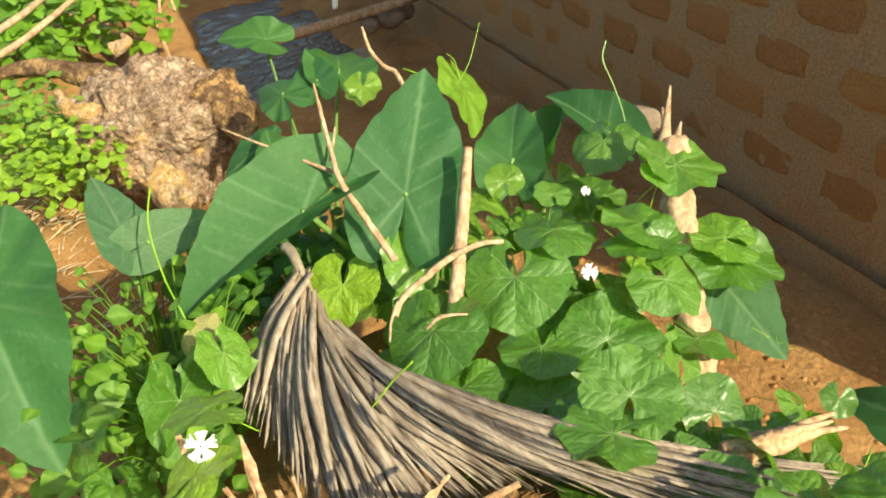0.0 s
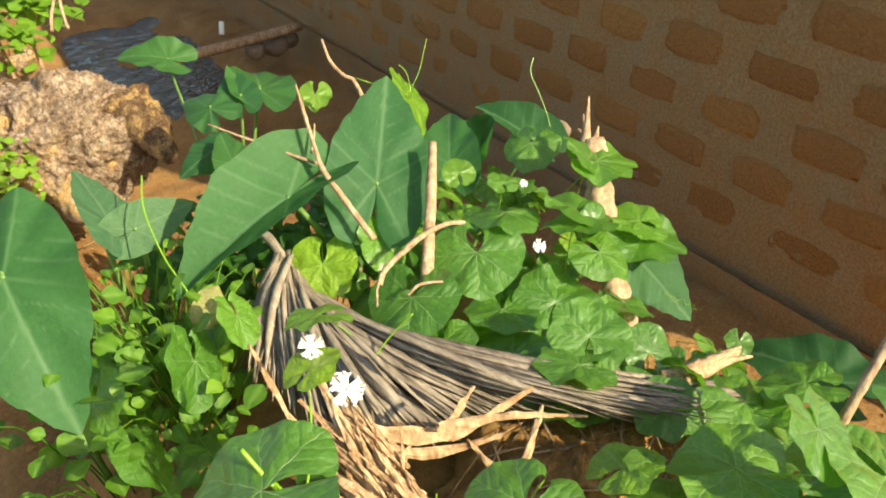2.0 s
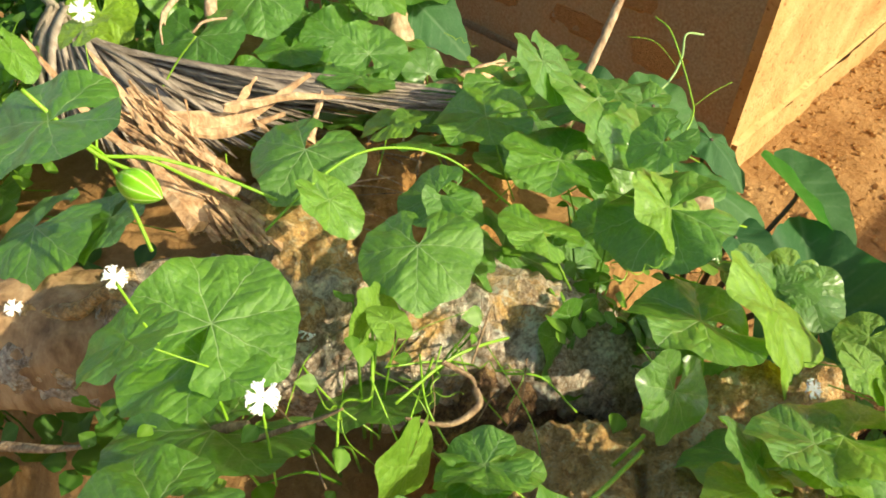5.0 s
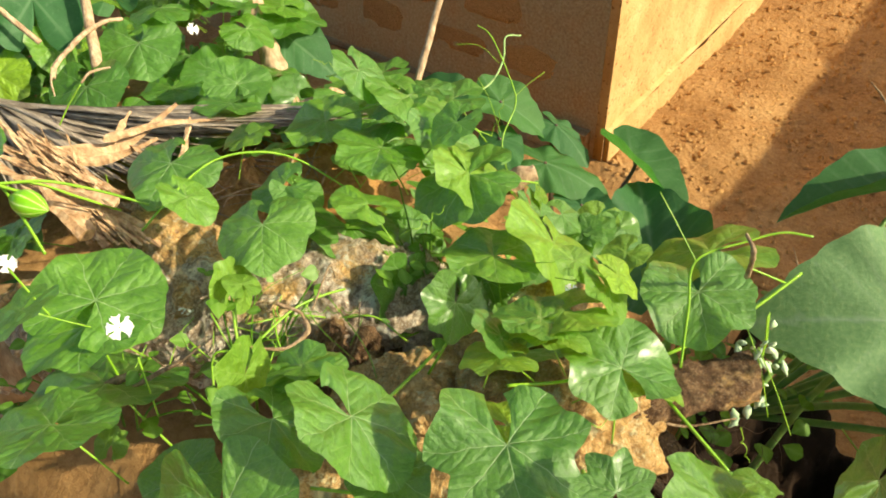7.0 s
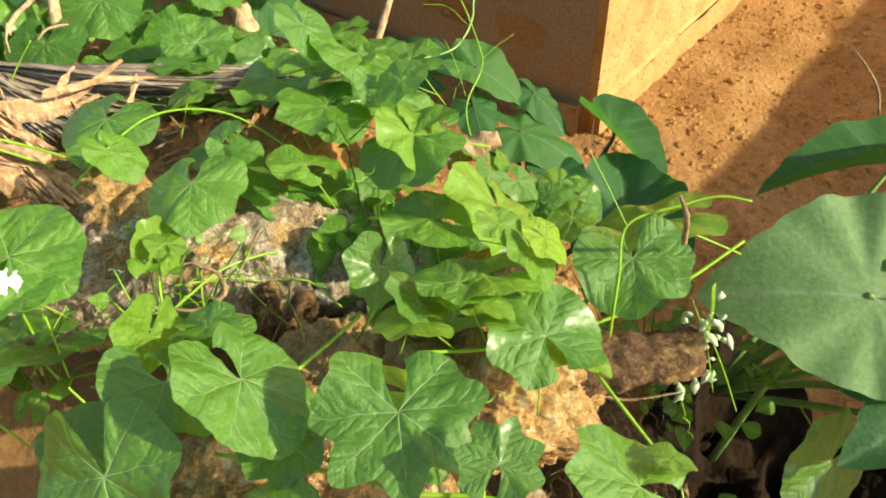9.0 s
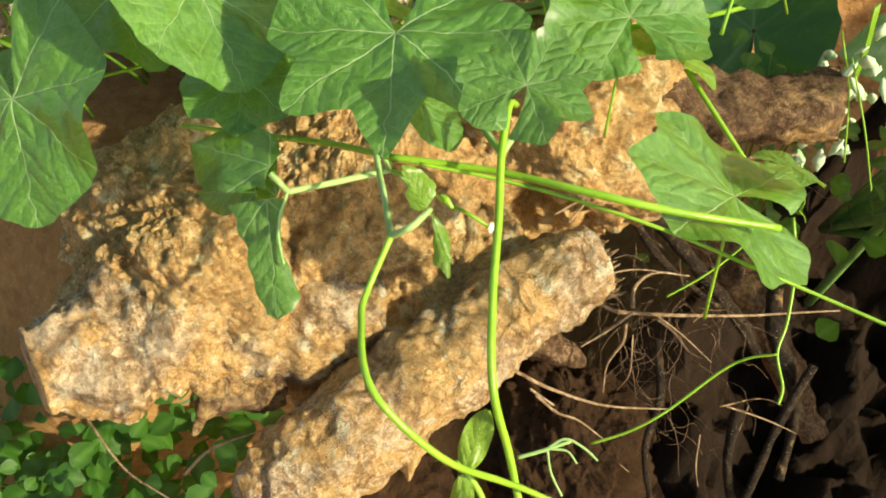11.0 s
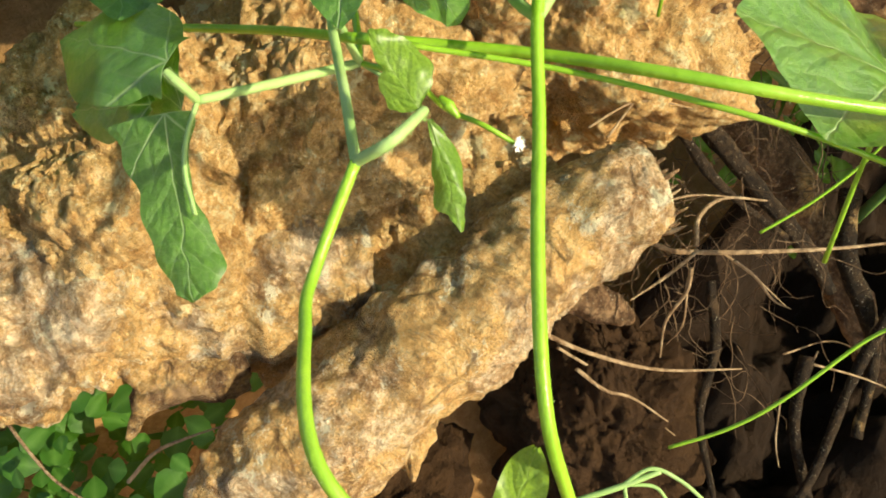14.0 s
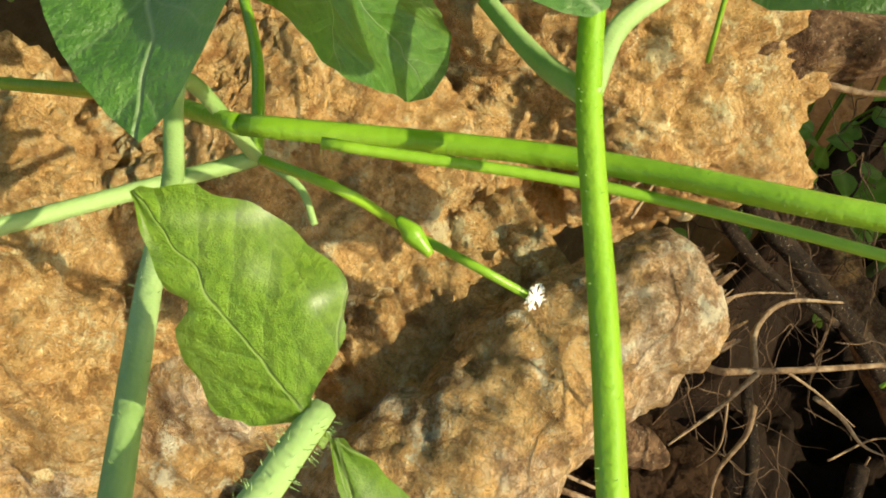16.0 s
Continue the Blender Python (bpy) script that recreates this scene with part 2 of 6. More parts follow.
def leaf_material(name, deep, mid, light, vein, rough=0.32, spec=0.5, vein_w=0.035, through_col=(0.25, 0.5, 0.04), palmate=False, coat=0.0):
    m, nt, b = mat(name, rough, spec)
    uv = nt.nodes.new("ShaderNodeUVMap")
    sep = nt.nodes.new("ShaderNodeSeparateXYZ")
    nt.links.new(uv.outputs[0], sep.inputs[0])
    u, v = sep.outputs[0], sep.outputs[1]
    n1 = tex(nt, "Noise", 26.0, 5, 0.6)
    n2 = tex(nt, "Noise", 160.0, 4, 0.6)
    c = ramp(nt, n1.outputs[0], [(0.3, deep), (0.52, mid), (0.75, light)])
    tone = ramp(nt, random_of(nt), [(0.0, (0.72, 0.80, 0.75)), (0.5, (1.0, 1.0, 1.0)), (0.85, (1.25, 1.15, 0.95)), (1.0, (1.6, 1.35, 0.9))])
    c = mix(nt, 1.0, c, tone, "MULTIPLY")
    height = math_node(nt, "ADD", math_node(nt, "MULTIPLY", n2.outputs[0], 0.25), math_node(nt, "MULTIPLY", n1.outputs[0], 0.6))
    if palmate:
        # u, v are the leaf's own plane: ribs fan out from the stalk, side veins branch off them
        wob = tex(nt, "Noise", 5.0, 2, 0.5, "UV")
        off = math_node(nt, "MULTIPLY", math_node(nt, "SUBTRACT", wob.outputs[0], 0.5), 0.28)
        ang = math_node(nt, "ADD", math_node(nt, "ARCTAN2", u, v), off)
        rad = math_node(nt, "SQRT", math_node(nt, "ADD", math_node(nt, "MULTIPLY", u, u), math_node(nt, "MULTIPLY", v, v)))
        d = math_node(nt, "PINGPONG", ang, 0.40)
        side = math_node(nt, "MULTIPLY", rad, d)
        main = math_node(nt, "SUBTRACT", side, math_node(nt, "MULTIPLY", math_node(nt, "SUBTRACT", 0.5, rad), 0.004))
        line = ramp(nt, main, [(0.0, (0.6, 0.6, 0.6)), (0.0012, (0.45, 0.45, 0.45)), (0.0038, (0, 0, 0))])
        k = math_node(nt, "PINGPONG", math_node(nt, "ADD", math_node(nt, "SUBTRACT", rad, math_node(nt, "MULTIPLY", side, 1.25)), math_node(nt, "MULTIPLY", off, 0.15)), 0.052)
        line2 = ramp(nt, k, [(0.0, (0.22, 0.22, 0.22)), (0.005, (0, 0, 0))])
        net = nt.nodes.new("ShaderNodeTexVoronoi")
        net.feature = "DISTANCE_TO_EDGE"
        net.inputs["Scale"].default_value = 26.0
        nt.links.new(uv.outputs[0], net.inputs["Vector"])
        line3 = ramp(nt, net.outputs["Distance"], [(0.0, (0.08, 0.08, 0.08)), (0.10, (0, 0, 0))])
        both = math_node(nt, "MAXIMUM", math_node(nt, "MAXIMUM", line, line2), line3)
        c = mix(nt, both, c, vein)
        quilt = ramp(nt, net.outputs["Distance"], [(0.0, (0, 0, 0)), (0.35, (1, 1, 1))])
        swell = ramp(nt, k, [(0.0, (0, 0, 0)), (0.03, (1, 1, 1))])
        height = math_node(nt, "ADD", height, math_node(nt, "ADD", math_node(nt, "MULTIPLY", quilt, 0.10), math_node(nt, "MULTIPLY", swell, 0.30)))
        height = math_node(nt, "SUBTRACT", height, math_node(nt, "MULTIPLY", line, 0.35))
    else:
        # v is the distance to the closest vein
        line = ramp(nt, v, [(0.0, (1, 1, 1)), (vein_w, (0.5, 0.5, 0.5)), (vein_w * 2.2, (0, 0, 0))])
        c = mix(nt, math_node(nt, "MULTIPLY", line, 0.75), c, vein)
    nt.links.new(c, b.inputs["Base Color"])
    bump(nt, b, height, 0.75, 0.004)
    b.inputs["Coat Weight"].default_value = coat
    b.inputs["Coat Roughness"].default_value = 0.33
    tr = nt.nodes.new("ShaderNodeBsdfTranslucent")
    nt.links.new(mix(nt, 0.65, c, through_col), tr.inputs[0])
    ms = nt.nodes.new("ShaderNodeMixShader")
    ms.inputs[0].default_value = 0.36
    out = nt.nodes["Material Output"]
    nt.links.new(b.outputs[0], ms.inputs[1])
    nt.links.new(tr.outputs[0], ms.inputs[2])
    nt.links.new(ms.outputs[0], out.inputs[0])
    return m


VINE_LEAF = leaf_material("glossy vine leaf", (0.062, 0.19, 0.016), (0.098, 0.26, 0.024), (0.155, 0.35, 0.038), (0.50, 0.66, 0.32), 0.38, 0.6, through_col=(0.24, 0.58, 0.03), palmate=True, coat=0.85)
YOUNG_LEAF = leaf_material("young light leaf", (0.11, 0.26, 0.018), (0.18, 0.36, 0.03), (0.26, 0.46, 0.05), (0.40, 0.56, 0.18), 0.42, 0.5, through_col=(0.42, 0.65, 0.03), palmate=True, coat=0.5)
TARO_LEAF = leaf_material("matt green taro leaf", (0.036, 0.125, 0.042), (0.044, 0.145, 0.048), (0.054, 0.165, 0.055), (0.15, 0.29, 0.13), 0.5, 0.35, through_col=(0.10, 0.42, 0.05), vein_w=0.016)
# pale stops stand for dust, and for sky sheen on the largest leaf
TARO_DUST_SHEEN = leaf_material("taro leaf paled by dust and sheen", (0.075, 0.175, 0.085), (0.10, 0.215, 0.11), (0.145, 0.26, 0.14), (0.22, 0.32, 0.19), 0.55, 0.35, through_col=(0.12, 0.36, 0.08), vein_w=0.016)
DRY_LEAF = leaf_material("withered leaf", (0.24, 0.22, 0.10), (0.34, 0.36, 0.16), (0.46, 0.46, 0.24), (0.4, 0.3, 0.15), 0.7, 0.2, through_col=(0.5, 0.5, 0.15))
# greens lowered so that undergrowth reads as lying in shade
SHADE_LEAF = leaf_material("undergrowth leaf darkened for shade", (0.028, 0.095, 0.010), (0.045, 0.14, 0.014), (0.075, 0.20, 0.020), (0.12, 0.26, 0.05), 0.45, 0.4)
WEED_LEAF = leaf_material("small weed leaf", (0.07, 0.18, 0.015), (0.13, 0.28, 0.026), (0.22, 0.40, 0.045), (0.26, 0.44, 0.10), 0.45, 0.4)


def stem_material(name, a, c, rough=0.45):
    m, nt, b = mat(name, rough, 0.4)
    n = tex(nt, "Noise", 30.0, 5, 0.6)
    nt.links.new(ramp(nt, n.outputs[0], [(0.3, a), (0.7, c)]), b.inputs["Base Color"])
    b.inputs["Subsurface Weight"].default_value = 0.15
    b.inputs["Subsurface Radius"].default_value = (0.004, 0.006, 0.002)
    bump(nt, b, tex(nt, "Noise", 200.0, 3, 0.6).outputs[0], 0.3, 0.002)
    return m


STEM = stem_material("bright green stem", (0.17, 0.35, 0.022), (0.28, 0.48, 0.045), 0.32)
STEM_GREY = stem_material("downy grey-green stem", (0.22, 0.36, 0.11), (0.34, 0.49, 0.19), 0.7)
TARO_STEM = stem_material("green taro stalk", (0.10, 0.22, 0.05), (0.20, 0.34, 0.09))
TARO_DARK = stem_material("dark purple taro stalk", (0.06, 0.04, 0.03), (0.12, 0.08, 0.05))
PETAL = stem_material("white petals", (0.80, 0.80, 0.76), (0.92, 0.92, 0.90), 0.7)


# ---- mesh helpers ----
def mesh_of(name, verts, faces, material, smooth=True, uvs=None):
    me = bpy.data.meshes.new(name)
    me.from_pydata([tuple(v) for v in verts], [], faces)
    me.materials.append(material)
    if smooth:
        me.polygons.foreach_set("use_smooth", [True] * len(me.polygons))
    if uvs is not None:
        layer = me.uv_layers.new(name="UVMap")
        for loop in me.loops:
            layer.data[loop.index].uv = uvs[loop.vertex_index]
    me.update()
    return me


def piece(name, me, parent=None, m=None, label=""):
    ob = new(name, me)
    if parent is not None:
        ob.parent = parent
    if m is not None:
        ob.matrix_local = m
    return tagged(ob, label) if label else ob


def spline(points, n):
    pts = [Vector(p) for p in points]
    pts = [pts[0] * 2 - pts[1], *pts, pts[-1] * 2 - pts[-2]]
    out = []
    segs = len(pts) - 3
    for i in range(n + 1):
        s = i / n * segs
        k = min(int(s), segs - 1)
        t = s - k
        a, b, c, d = pts[k : k + 4]
        out.append(0.5 * (2 * b + (c - a) * t + (2 * a - 5 * b + 4 * c - d) * t * t + (3 * b - a - 3 * c + d) * t ** 3))
    return out


def tube(points, radii, sides=8, n=None, wobble=0.0, rough=0.0, seed=0.0, freq=8.0, flat=1.0, ridges=0, crust=0.0):
    """Vertices and faces of a round rod along a smooth line; radii are spread evenly along it."""
    n = n or max(6, (len(points) - 1) * 5)
    line = spline(points, n)
    radii = list(radii) if isinstance(radii, (list, tuple)) else [radii]
    verts, faces = [], []
    up = Vector((0.13, 0.21, 0.97))
    for i, p in enumerate(line):
        d = (line[min(i + 1, n)] - line[max(i - 1, 0)]).normalized()
        x = d.cross(up)
        if x.length < 0.1:
            x = d.cross(Vector((1, 0, 0)))
        x.normalize()
        y = d.cross(x)
        up = -y if y.dot(up) < 0 else y
        if y.dot(up) < 0:
            x, y = -x, -y
        s = i / n * (len(radii) - 1)
        k = min(int(s), len(radii) - 2) if len(radii) > 1 else 0
        r = radii[0] if len(radii) == 1 else radii[k] + (radii[k + 1] - radii[k]) * (s - k)
        for j in range(sides):
            a = 2 * math.pi * j / sides
            o = x * math.cos(a) + y * math.sin(a) * flat
            rr = r
            if ridges:
                rr *= 1 + 0.10 * math.cos(ridges * a)
            q = p + o * rr
            if rough:
                rr = r * (1 + rough * noise.fractal(q * freq + Vector((seed, 0, 0)), 0.6, 2.0, 4))
                q = p + o * rr
            if crust:
                q += o * crust * (noise.turbulence(q * 70, 3, True) - 0.8 + 1.2 * noise.noise(q * 45))
            if wobble:
                q += noise.noise_vector(q * 6 + Vector((seed, 5, 0))) * wobble
            verts.append(q)
    for i in range(n):
        for j in range(sides):
            a, b = i * sides + j, i * sides + (j + 1) % sides
            faces.append((a, b, b + sides, a + sides))
    faces.append(tuple(range(sides - 1, -1, -1)))
    faces.append(tuple(range(n * sides, n * sides + sides)))
    return verts, faces


def rod(name, points, radii, material, parent=None, label="", **kw):
    verts, faces = tube(points, radii, **kw)
    return piece(name, mesh_of(name, verts, faces, material), parent, None, label)


def thing(name, label, category, group="", kind=""):
    return tagged(new(name), label, category, group, kind)


# ---- ground, stream and walls ----
def ease(a, b, v):
    t = min(1.0, max(0.0, (v - a) / (b - a)))
    return t * t * (3 - 2 * t)


def ground_height(x, y):
    z = -0.10 - 0.10 * ease(2.0, 5.0, y)
    bank = ease(0.15, -0.55, x) * ease(1.3, 2.2, y)
    z += 0.52 * bank
    low = ease(-0.1, -0.9, x) * ease(1.6, 0.8, y)
    z += 0.35 * low
    stream = ease(0.30, 0.55, x) * ease(1.60, 1.35, x) * ease(4.9, 5.5, y) * ease(8.0, 7.4, y)
    z -= 0.17 * stream * (0.75 + 0.9 * noise.noise(Vector((x * 2.6, y * 2.2, 4.0))))
    z -= 0.06 * ease(0.2, 0.6, x) * ease(2.6, 3.6, y)
    mound = ease(1.15, 0.6, x) * ease(-0.75, -0.15, x) * ease(1.95, 1.2, y) * ease(-0.25, 0.15, y)
    z += 0.84 * mound
    pit = ease(-0.05, 0.25, x) * ease(1.0, 0.6, x) * ease(-0.2, -0.5, y)
    z -= 0.12 * pit
    p = Vector((x, y, 0))
    z += 0.035 * noise.fractal(p * 2.3, 0.7, 2.0, 5) + 0.010 * noise.noise(p * 31)
    return z


def grid_axis(lo, hi, fine_lo, fine_hi, fine, coarse):
    out, v = [], lo
    while v < hi:
        out.append(v)
        near = max(fine_lo - v, v - fine_hi, 0.0)
        v += fine + near * coarse
    out.append(hi)
    return out


def build_ground():
    xs = grid_axis(-60, 60, -1.2, 3.6, 0.035, 0.22)
    ys = grid_axis(-60, 80, -1.2, 7.5, 0.035, 0.22)
    verts = [(x, y, ground_height(x, y)) for y in ys for x in xs]
    w = len(xs)
    faces = [(j * w + i, j * w + i + 1, (j + 1) * w + i + 1, (j + 1) * w + i) for j in range(len(ys) - 1) for i in range(w - 1)]
    tagged(new("ground", mesh_of("ground", verts, faces, SOIL)), "red laterite soil, bare and gravelly with a raised mound", "ground", kind="structure")


build_ground()


def water_material():
    m, nt, b = mat("rippled dark water", 0.05, 1.0)
    b.inputs["Base Color"].default_value = (0.02, 0.022, 0.02, 1)
    n = tex(nt, "Noise", 9.0, 4, 0.6, dist=1.2)
    bump(nt, b, n.outputs[0], 0.8, 0.07)
    return m


def box_mesh(name, lo, hi, material, bevel=0.0):
    bm = bmesh.new()
    bmesh.ops.create_cube(bm, size=1.0)
    for v in bm.verts:
        v.co = Vector([l + (h - l) * (c + 0.5) for l, h, c in zip(lo, hi, v.co)])
    if bevel:
        bmesh.ops.bevel(bm, geom=bm.edges, offset=bevel, segments=2, affect="EDGES")
    me = bpy.data.meshes.new(name)
    bm.to_mesh(me)
    bm.free()
    me.materials.append(material)
    return me


wv = [(0.2 + 1.7 * i / 12, 4.6 + 3.8 * j / 30, -0.335) for j in range(31) for i in range(13)]
wf = [(j * 13 + i, j * 13 + i + 1, j * 13 + i + 14, j * 13 + i + 13) for j in range(30) for i in range(12)]
tagged(new("water", mesh_of("water", wv, wf, water_material())), "shallow dark ditch water reflecting the sky", "water", kind="structure")

WALL_X, WALL_Y, WALL_TOP = 2.0, 0.50, 2.5


def rough_slab(name, axis, lo, hi, material, amp=0.010, cell=0.05):
    """A standing wall whose outer face is uneven; axis 'x' faces -x, 'y' faces -y."""
    (x0, y0, z0), (x1, y1, z1) = lo, hi
    length = (y1 - y0) if axis == "x" else (x1 - x0)
    nu, nv = int(length / cell), int((z1 - z0) / cell)
    verts, faces = [], []
    for j in range(nv + 1):
        for i in range(nu + 1):
            u, z = length * i / nu, z0 + (z1 - z0) * j / nv
            p = Vector((x0, y0 + u, z)) if axis == "x" else Vector((x0 + u, y0, z))
            d = amp * noise.fractal(p * 5.0, 0.7, 2.0, 4)
            if axis == "x":
                p.x += d if 0 < i else 0
            else:
                p.y += d if 0 < i else 0
            verts.append(p)
    w = nu + 1
    for j in range(nv):
        for i in range(nu):
            q = (j * w + i, j * w + i + 1, (j + 1) * w + i + 1, (j + 1) * w + i)
            faces.append(q if axis == "y" else q[::-1])
    b = len(verts)
    if axis == "x":
        verts += [Vector((x1, y0, z0)), Vector((x1, y1, z0)), Vector((x1, y1, z1)), Vector((x1, y0, z1))]
    else:
        verts += [Vector((x0, y1, z0)), Vector((x1, y1, z0)), Vector((x1, y1, z1)), Vector((x0, y1, z1))]
    faces += [(b, b + 1, b + 2, b + 3), (nv * w, nv * w + nu, b + 2, b + 3), (0, nu, b + 1, b), (0, b, b + 3, nv * w), (nu, nv * w + nu, b + 2, b + 1)]
    return mesh_of(name, verts, faces, material, smooth=True)


wall_west = tagged(new("wall_west", rough_slab("wall_west", "x", (WALL_X, WALL_Y + 0.04, -0.5), (WALL_X + 0.24, 9.0, WALL_TOP), MORTAR)),
                   "shaded wall of rough laterite blocks in thick grey mortar", "wall", kind="structure")
tagged(new("wall_footing", rough_slab("wall_footing", "x", (WALL_X - 0.05, WALL_Y + 0.06, -0.5), (WALL_X + 0.03, 9.0, 0.03), MORTAR, 0.022)), "uneven cement footing along the foot of the wall", "footing", kind="structure")
tagged(new("wall_footing", rough_slab("wall_footing", "y", (WALL_X + 0.01, WALL_Y - 0.022, -0.5), (7.0, WALL_Y + 0.02, 0.045), FACE, 0.014)), "low plastered ledge along the sunlit wall", "footing", kind="structure")
wall_south = tagged(new("wall_south", rough_slab("wall_south", "y", (WALL_X, WALL_Y, -0.5), (7.0, WALL_Y + 0.039, WALL_TOP), FACE, 0.008)),
                    "sunlit end wall of pitted orange laterite", "wall", kind="structure")

# out-of-view wall, added only for its shadow on the ground
tagged(new("wall_neighbour", box_mesh("wall_neighbour", (1.62, -2.36, -0.5), (8.0, -2.11, 1.36), FACE)), "unseen plain wall added to cast the shadow on the yard", "wall", kind="structure")


def build_pit():
    n, verts, faces = 60, [], []
    for j in range(n + 1):
        for i in range(n + 1):
            x, y = 0.02 + 1.15 * i / n, -1.15 + 0.85 * j / n
            rim = max(abs(x - 0.60) / 0.575, abs(y + 0.725) / 0.425)
            z = 0.10 + 0.18 * noise.fractal(Vector((x, y, 3)) * 5, 0.8, 2.0, 5)
            z += 0.55 * ease(0.22, 0.02, x) * ease(-0.62, -0.45, y) + 0.40 * ease(-0.50, -0.34, y)
            z = z * (1 - ease(0.75, 1.0, rim)) + (ground_height(x, y) - 0.02) * ease(0.75, 1.0, rim)
            verts.append((x, y, z))
    w = n + 1
    for j in range(n):
        for i in range(n):
            faces.append((j * w + i, j * w + i + 1, (j + 1) * w + i + 1, (j + 1) * w + i))
    # the pit's shade is put into this sheet's colour
    tagged(new("pit", mesh_of("pit", verts, faces, SOIL_PIT_SHADE)), "soil in the pit left by the roots, shade painted into its colour", "ground", kind="structure")


build_pit()


def build_gravel():
    rng = random.Random(33)
    verts, faces = [], []
    ico = [(0, 0, 1), (0.9, 0, 0.2), (0.28, 0.85, 0.2), (-0.72, 0.53, 0.2), (-0.72, -0.53, 0.2), (0.28, -0.85, 0.2), (0, 0, -0.6)]
    tris = [(0, 1, 2), (0, 2, 3), (0, 3, 4), (0, 4, 5), (0, 5, 1), (6, 2, 1), (6, 3, 2), (6, 4, 3), (6, 5, 4), (6, 1, 5)]
    for k in range(8200):
        if k < 6400:
            x, y = rng.uniform(1.05, 4.2), rng.uniform(-0.9, 0.48)
        elif k < 7300:
            x, y = rng.uniform(1.0, 1.98), rng.uniform(0.5, 2.6)
        else:
            x, y = rng.uniform(-1.0, 0.1), rng.uniform(1.5, 3.6)
        r = 0.0032 + 0.015 * rng.random() ** 3.5
        z = ground_height(x, y)
        b, a = len(verts), rng.uniform(0, 6.28)
        ca, sa = math.cos(a) * r, math.sin(a) * r
        for p in ico:
            q = 1 + rng.gauss(0, 0.2)
            verts.append((x + (p[0] * ca - p[1] * sa) * q, y + (p[0] * sa + p[1] * ca) * q, z + p[2] * r * 0.8 * q))
        faces += [tuple(i + b for i in t) for t in tris]
    tagged(new("gravel", mesh_of("gravel", verts, faces, SOIL_FACE, smooth=False)), "loose laterite gravel and clods on the soil", "gravel", kind="stuff")


build_gravel()


# ---- leaves ----
def vine_leaf_mesh(name, material, seed, lobes=1.0, cup=0.1, wave=0.05, sinus=(0.5, 0.08), fold=0.1):
    """A kidney-round toothed leaf one unit wide; the stalk joins at the origin, the tip lies along +y. sinus: half angle of the notch by the stalk and at the rim."""
    rng = random.Random(seed)
    rings, seg = 14, 112
    ph = [rng.uniform(0, 6.28) for _ in range(6)]
    keys = {}
    for s in (1, -1):
        row = [(0.0, 0.57), (0.40, 0.515 - 0.05 * lobes), (0.80, 0.525), (1.20, 0.50 - 0.045 * lobes), (1.60, 0.515), (2.02, 0.50 - 0.02 * lobes), (2.42, 0.49), (2.74, 0.455), (2.95, 0.39), (3.15, 0.27)]
        keys[s] = [(a + (rng.gauss(0, 0.04) if 0 < a < 3 else 0), r * (1 + (rng.gauss(0, 0.025) if a else 0))) for a, r in row]

    def outline(th):
        row = keys[1 if th >= 0 else -1]
        a = abs(th)
        r = row[-1][1]
        for (a0, r0), (a1, r1) in zip(row, row[1:]):
            if a <= a1:
                t = (a - a0) / (a1 - a0)
                t = 0.45 * t + 0.55 * t * t * (3 - 2 * t)
                r = r0 + (r1 - r0) * t
                break
        tooth = abs((th * 4.4 + ph[0]) % 1.0 - 0.5)
        return r + 0.016 * tooth + 0.006 * math.sin(9 * th + ph[1]) - 0.004

    verts, uvs, faces = [Vector((0, 0, 0))], [(0.0, 0.0)], []
    for i in range(1, rings + 1):
        f = i / rings
        gap = math.pi - (sinus[0] * (1 - f) + sinus[1] * f)
        for j in range(seg + 1):
            th = -gap + 2 * gap * j / seg
            r = outline(th) * f
            x, y = r * math.sin(th), r * math.cos(th)
            z = -cup * r * r * 1.6 + fold * abs(x) * (0.5 + 0.5 * f)
            z += wave * f * f * (math.sin(3 * th + ph[3]) + 0.7 * math.sin(5 * th + ph[4])) * 0.5
            z += 0.025 * f * math.sin(2 * th + ph[5]) - 0.014 * f * math.cos(th * 7.85)
            z += 0.022 * noise.noise(Vector((x * 6, y * 6, seed))) + 0.010 * noise.noise(Vector((x * 15, y * 15, seed)))
            z += 0.02 * (j / seg - 0.5) * f
            verts.append(Vector((x, y, z)))
            uvs.append((x, y))
    w = seg + 1
    for j in range(seg):
        faces.append((0, 1 + j + 1, 1 + j))
    for i in range(rings - 1):
        for j in range(seg):
            a = 1 + i * w + j
            faces.append((a, a + 1, a + w + 1, a + w))
    return mesh_of(name, verts, faces, material, uvs=uvs)


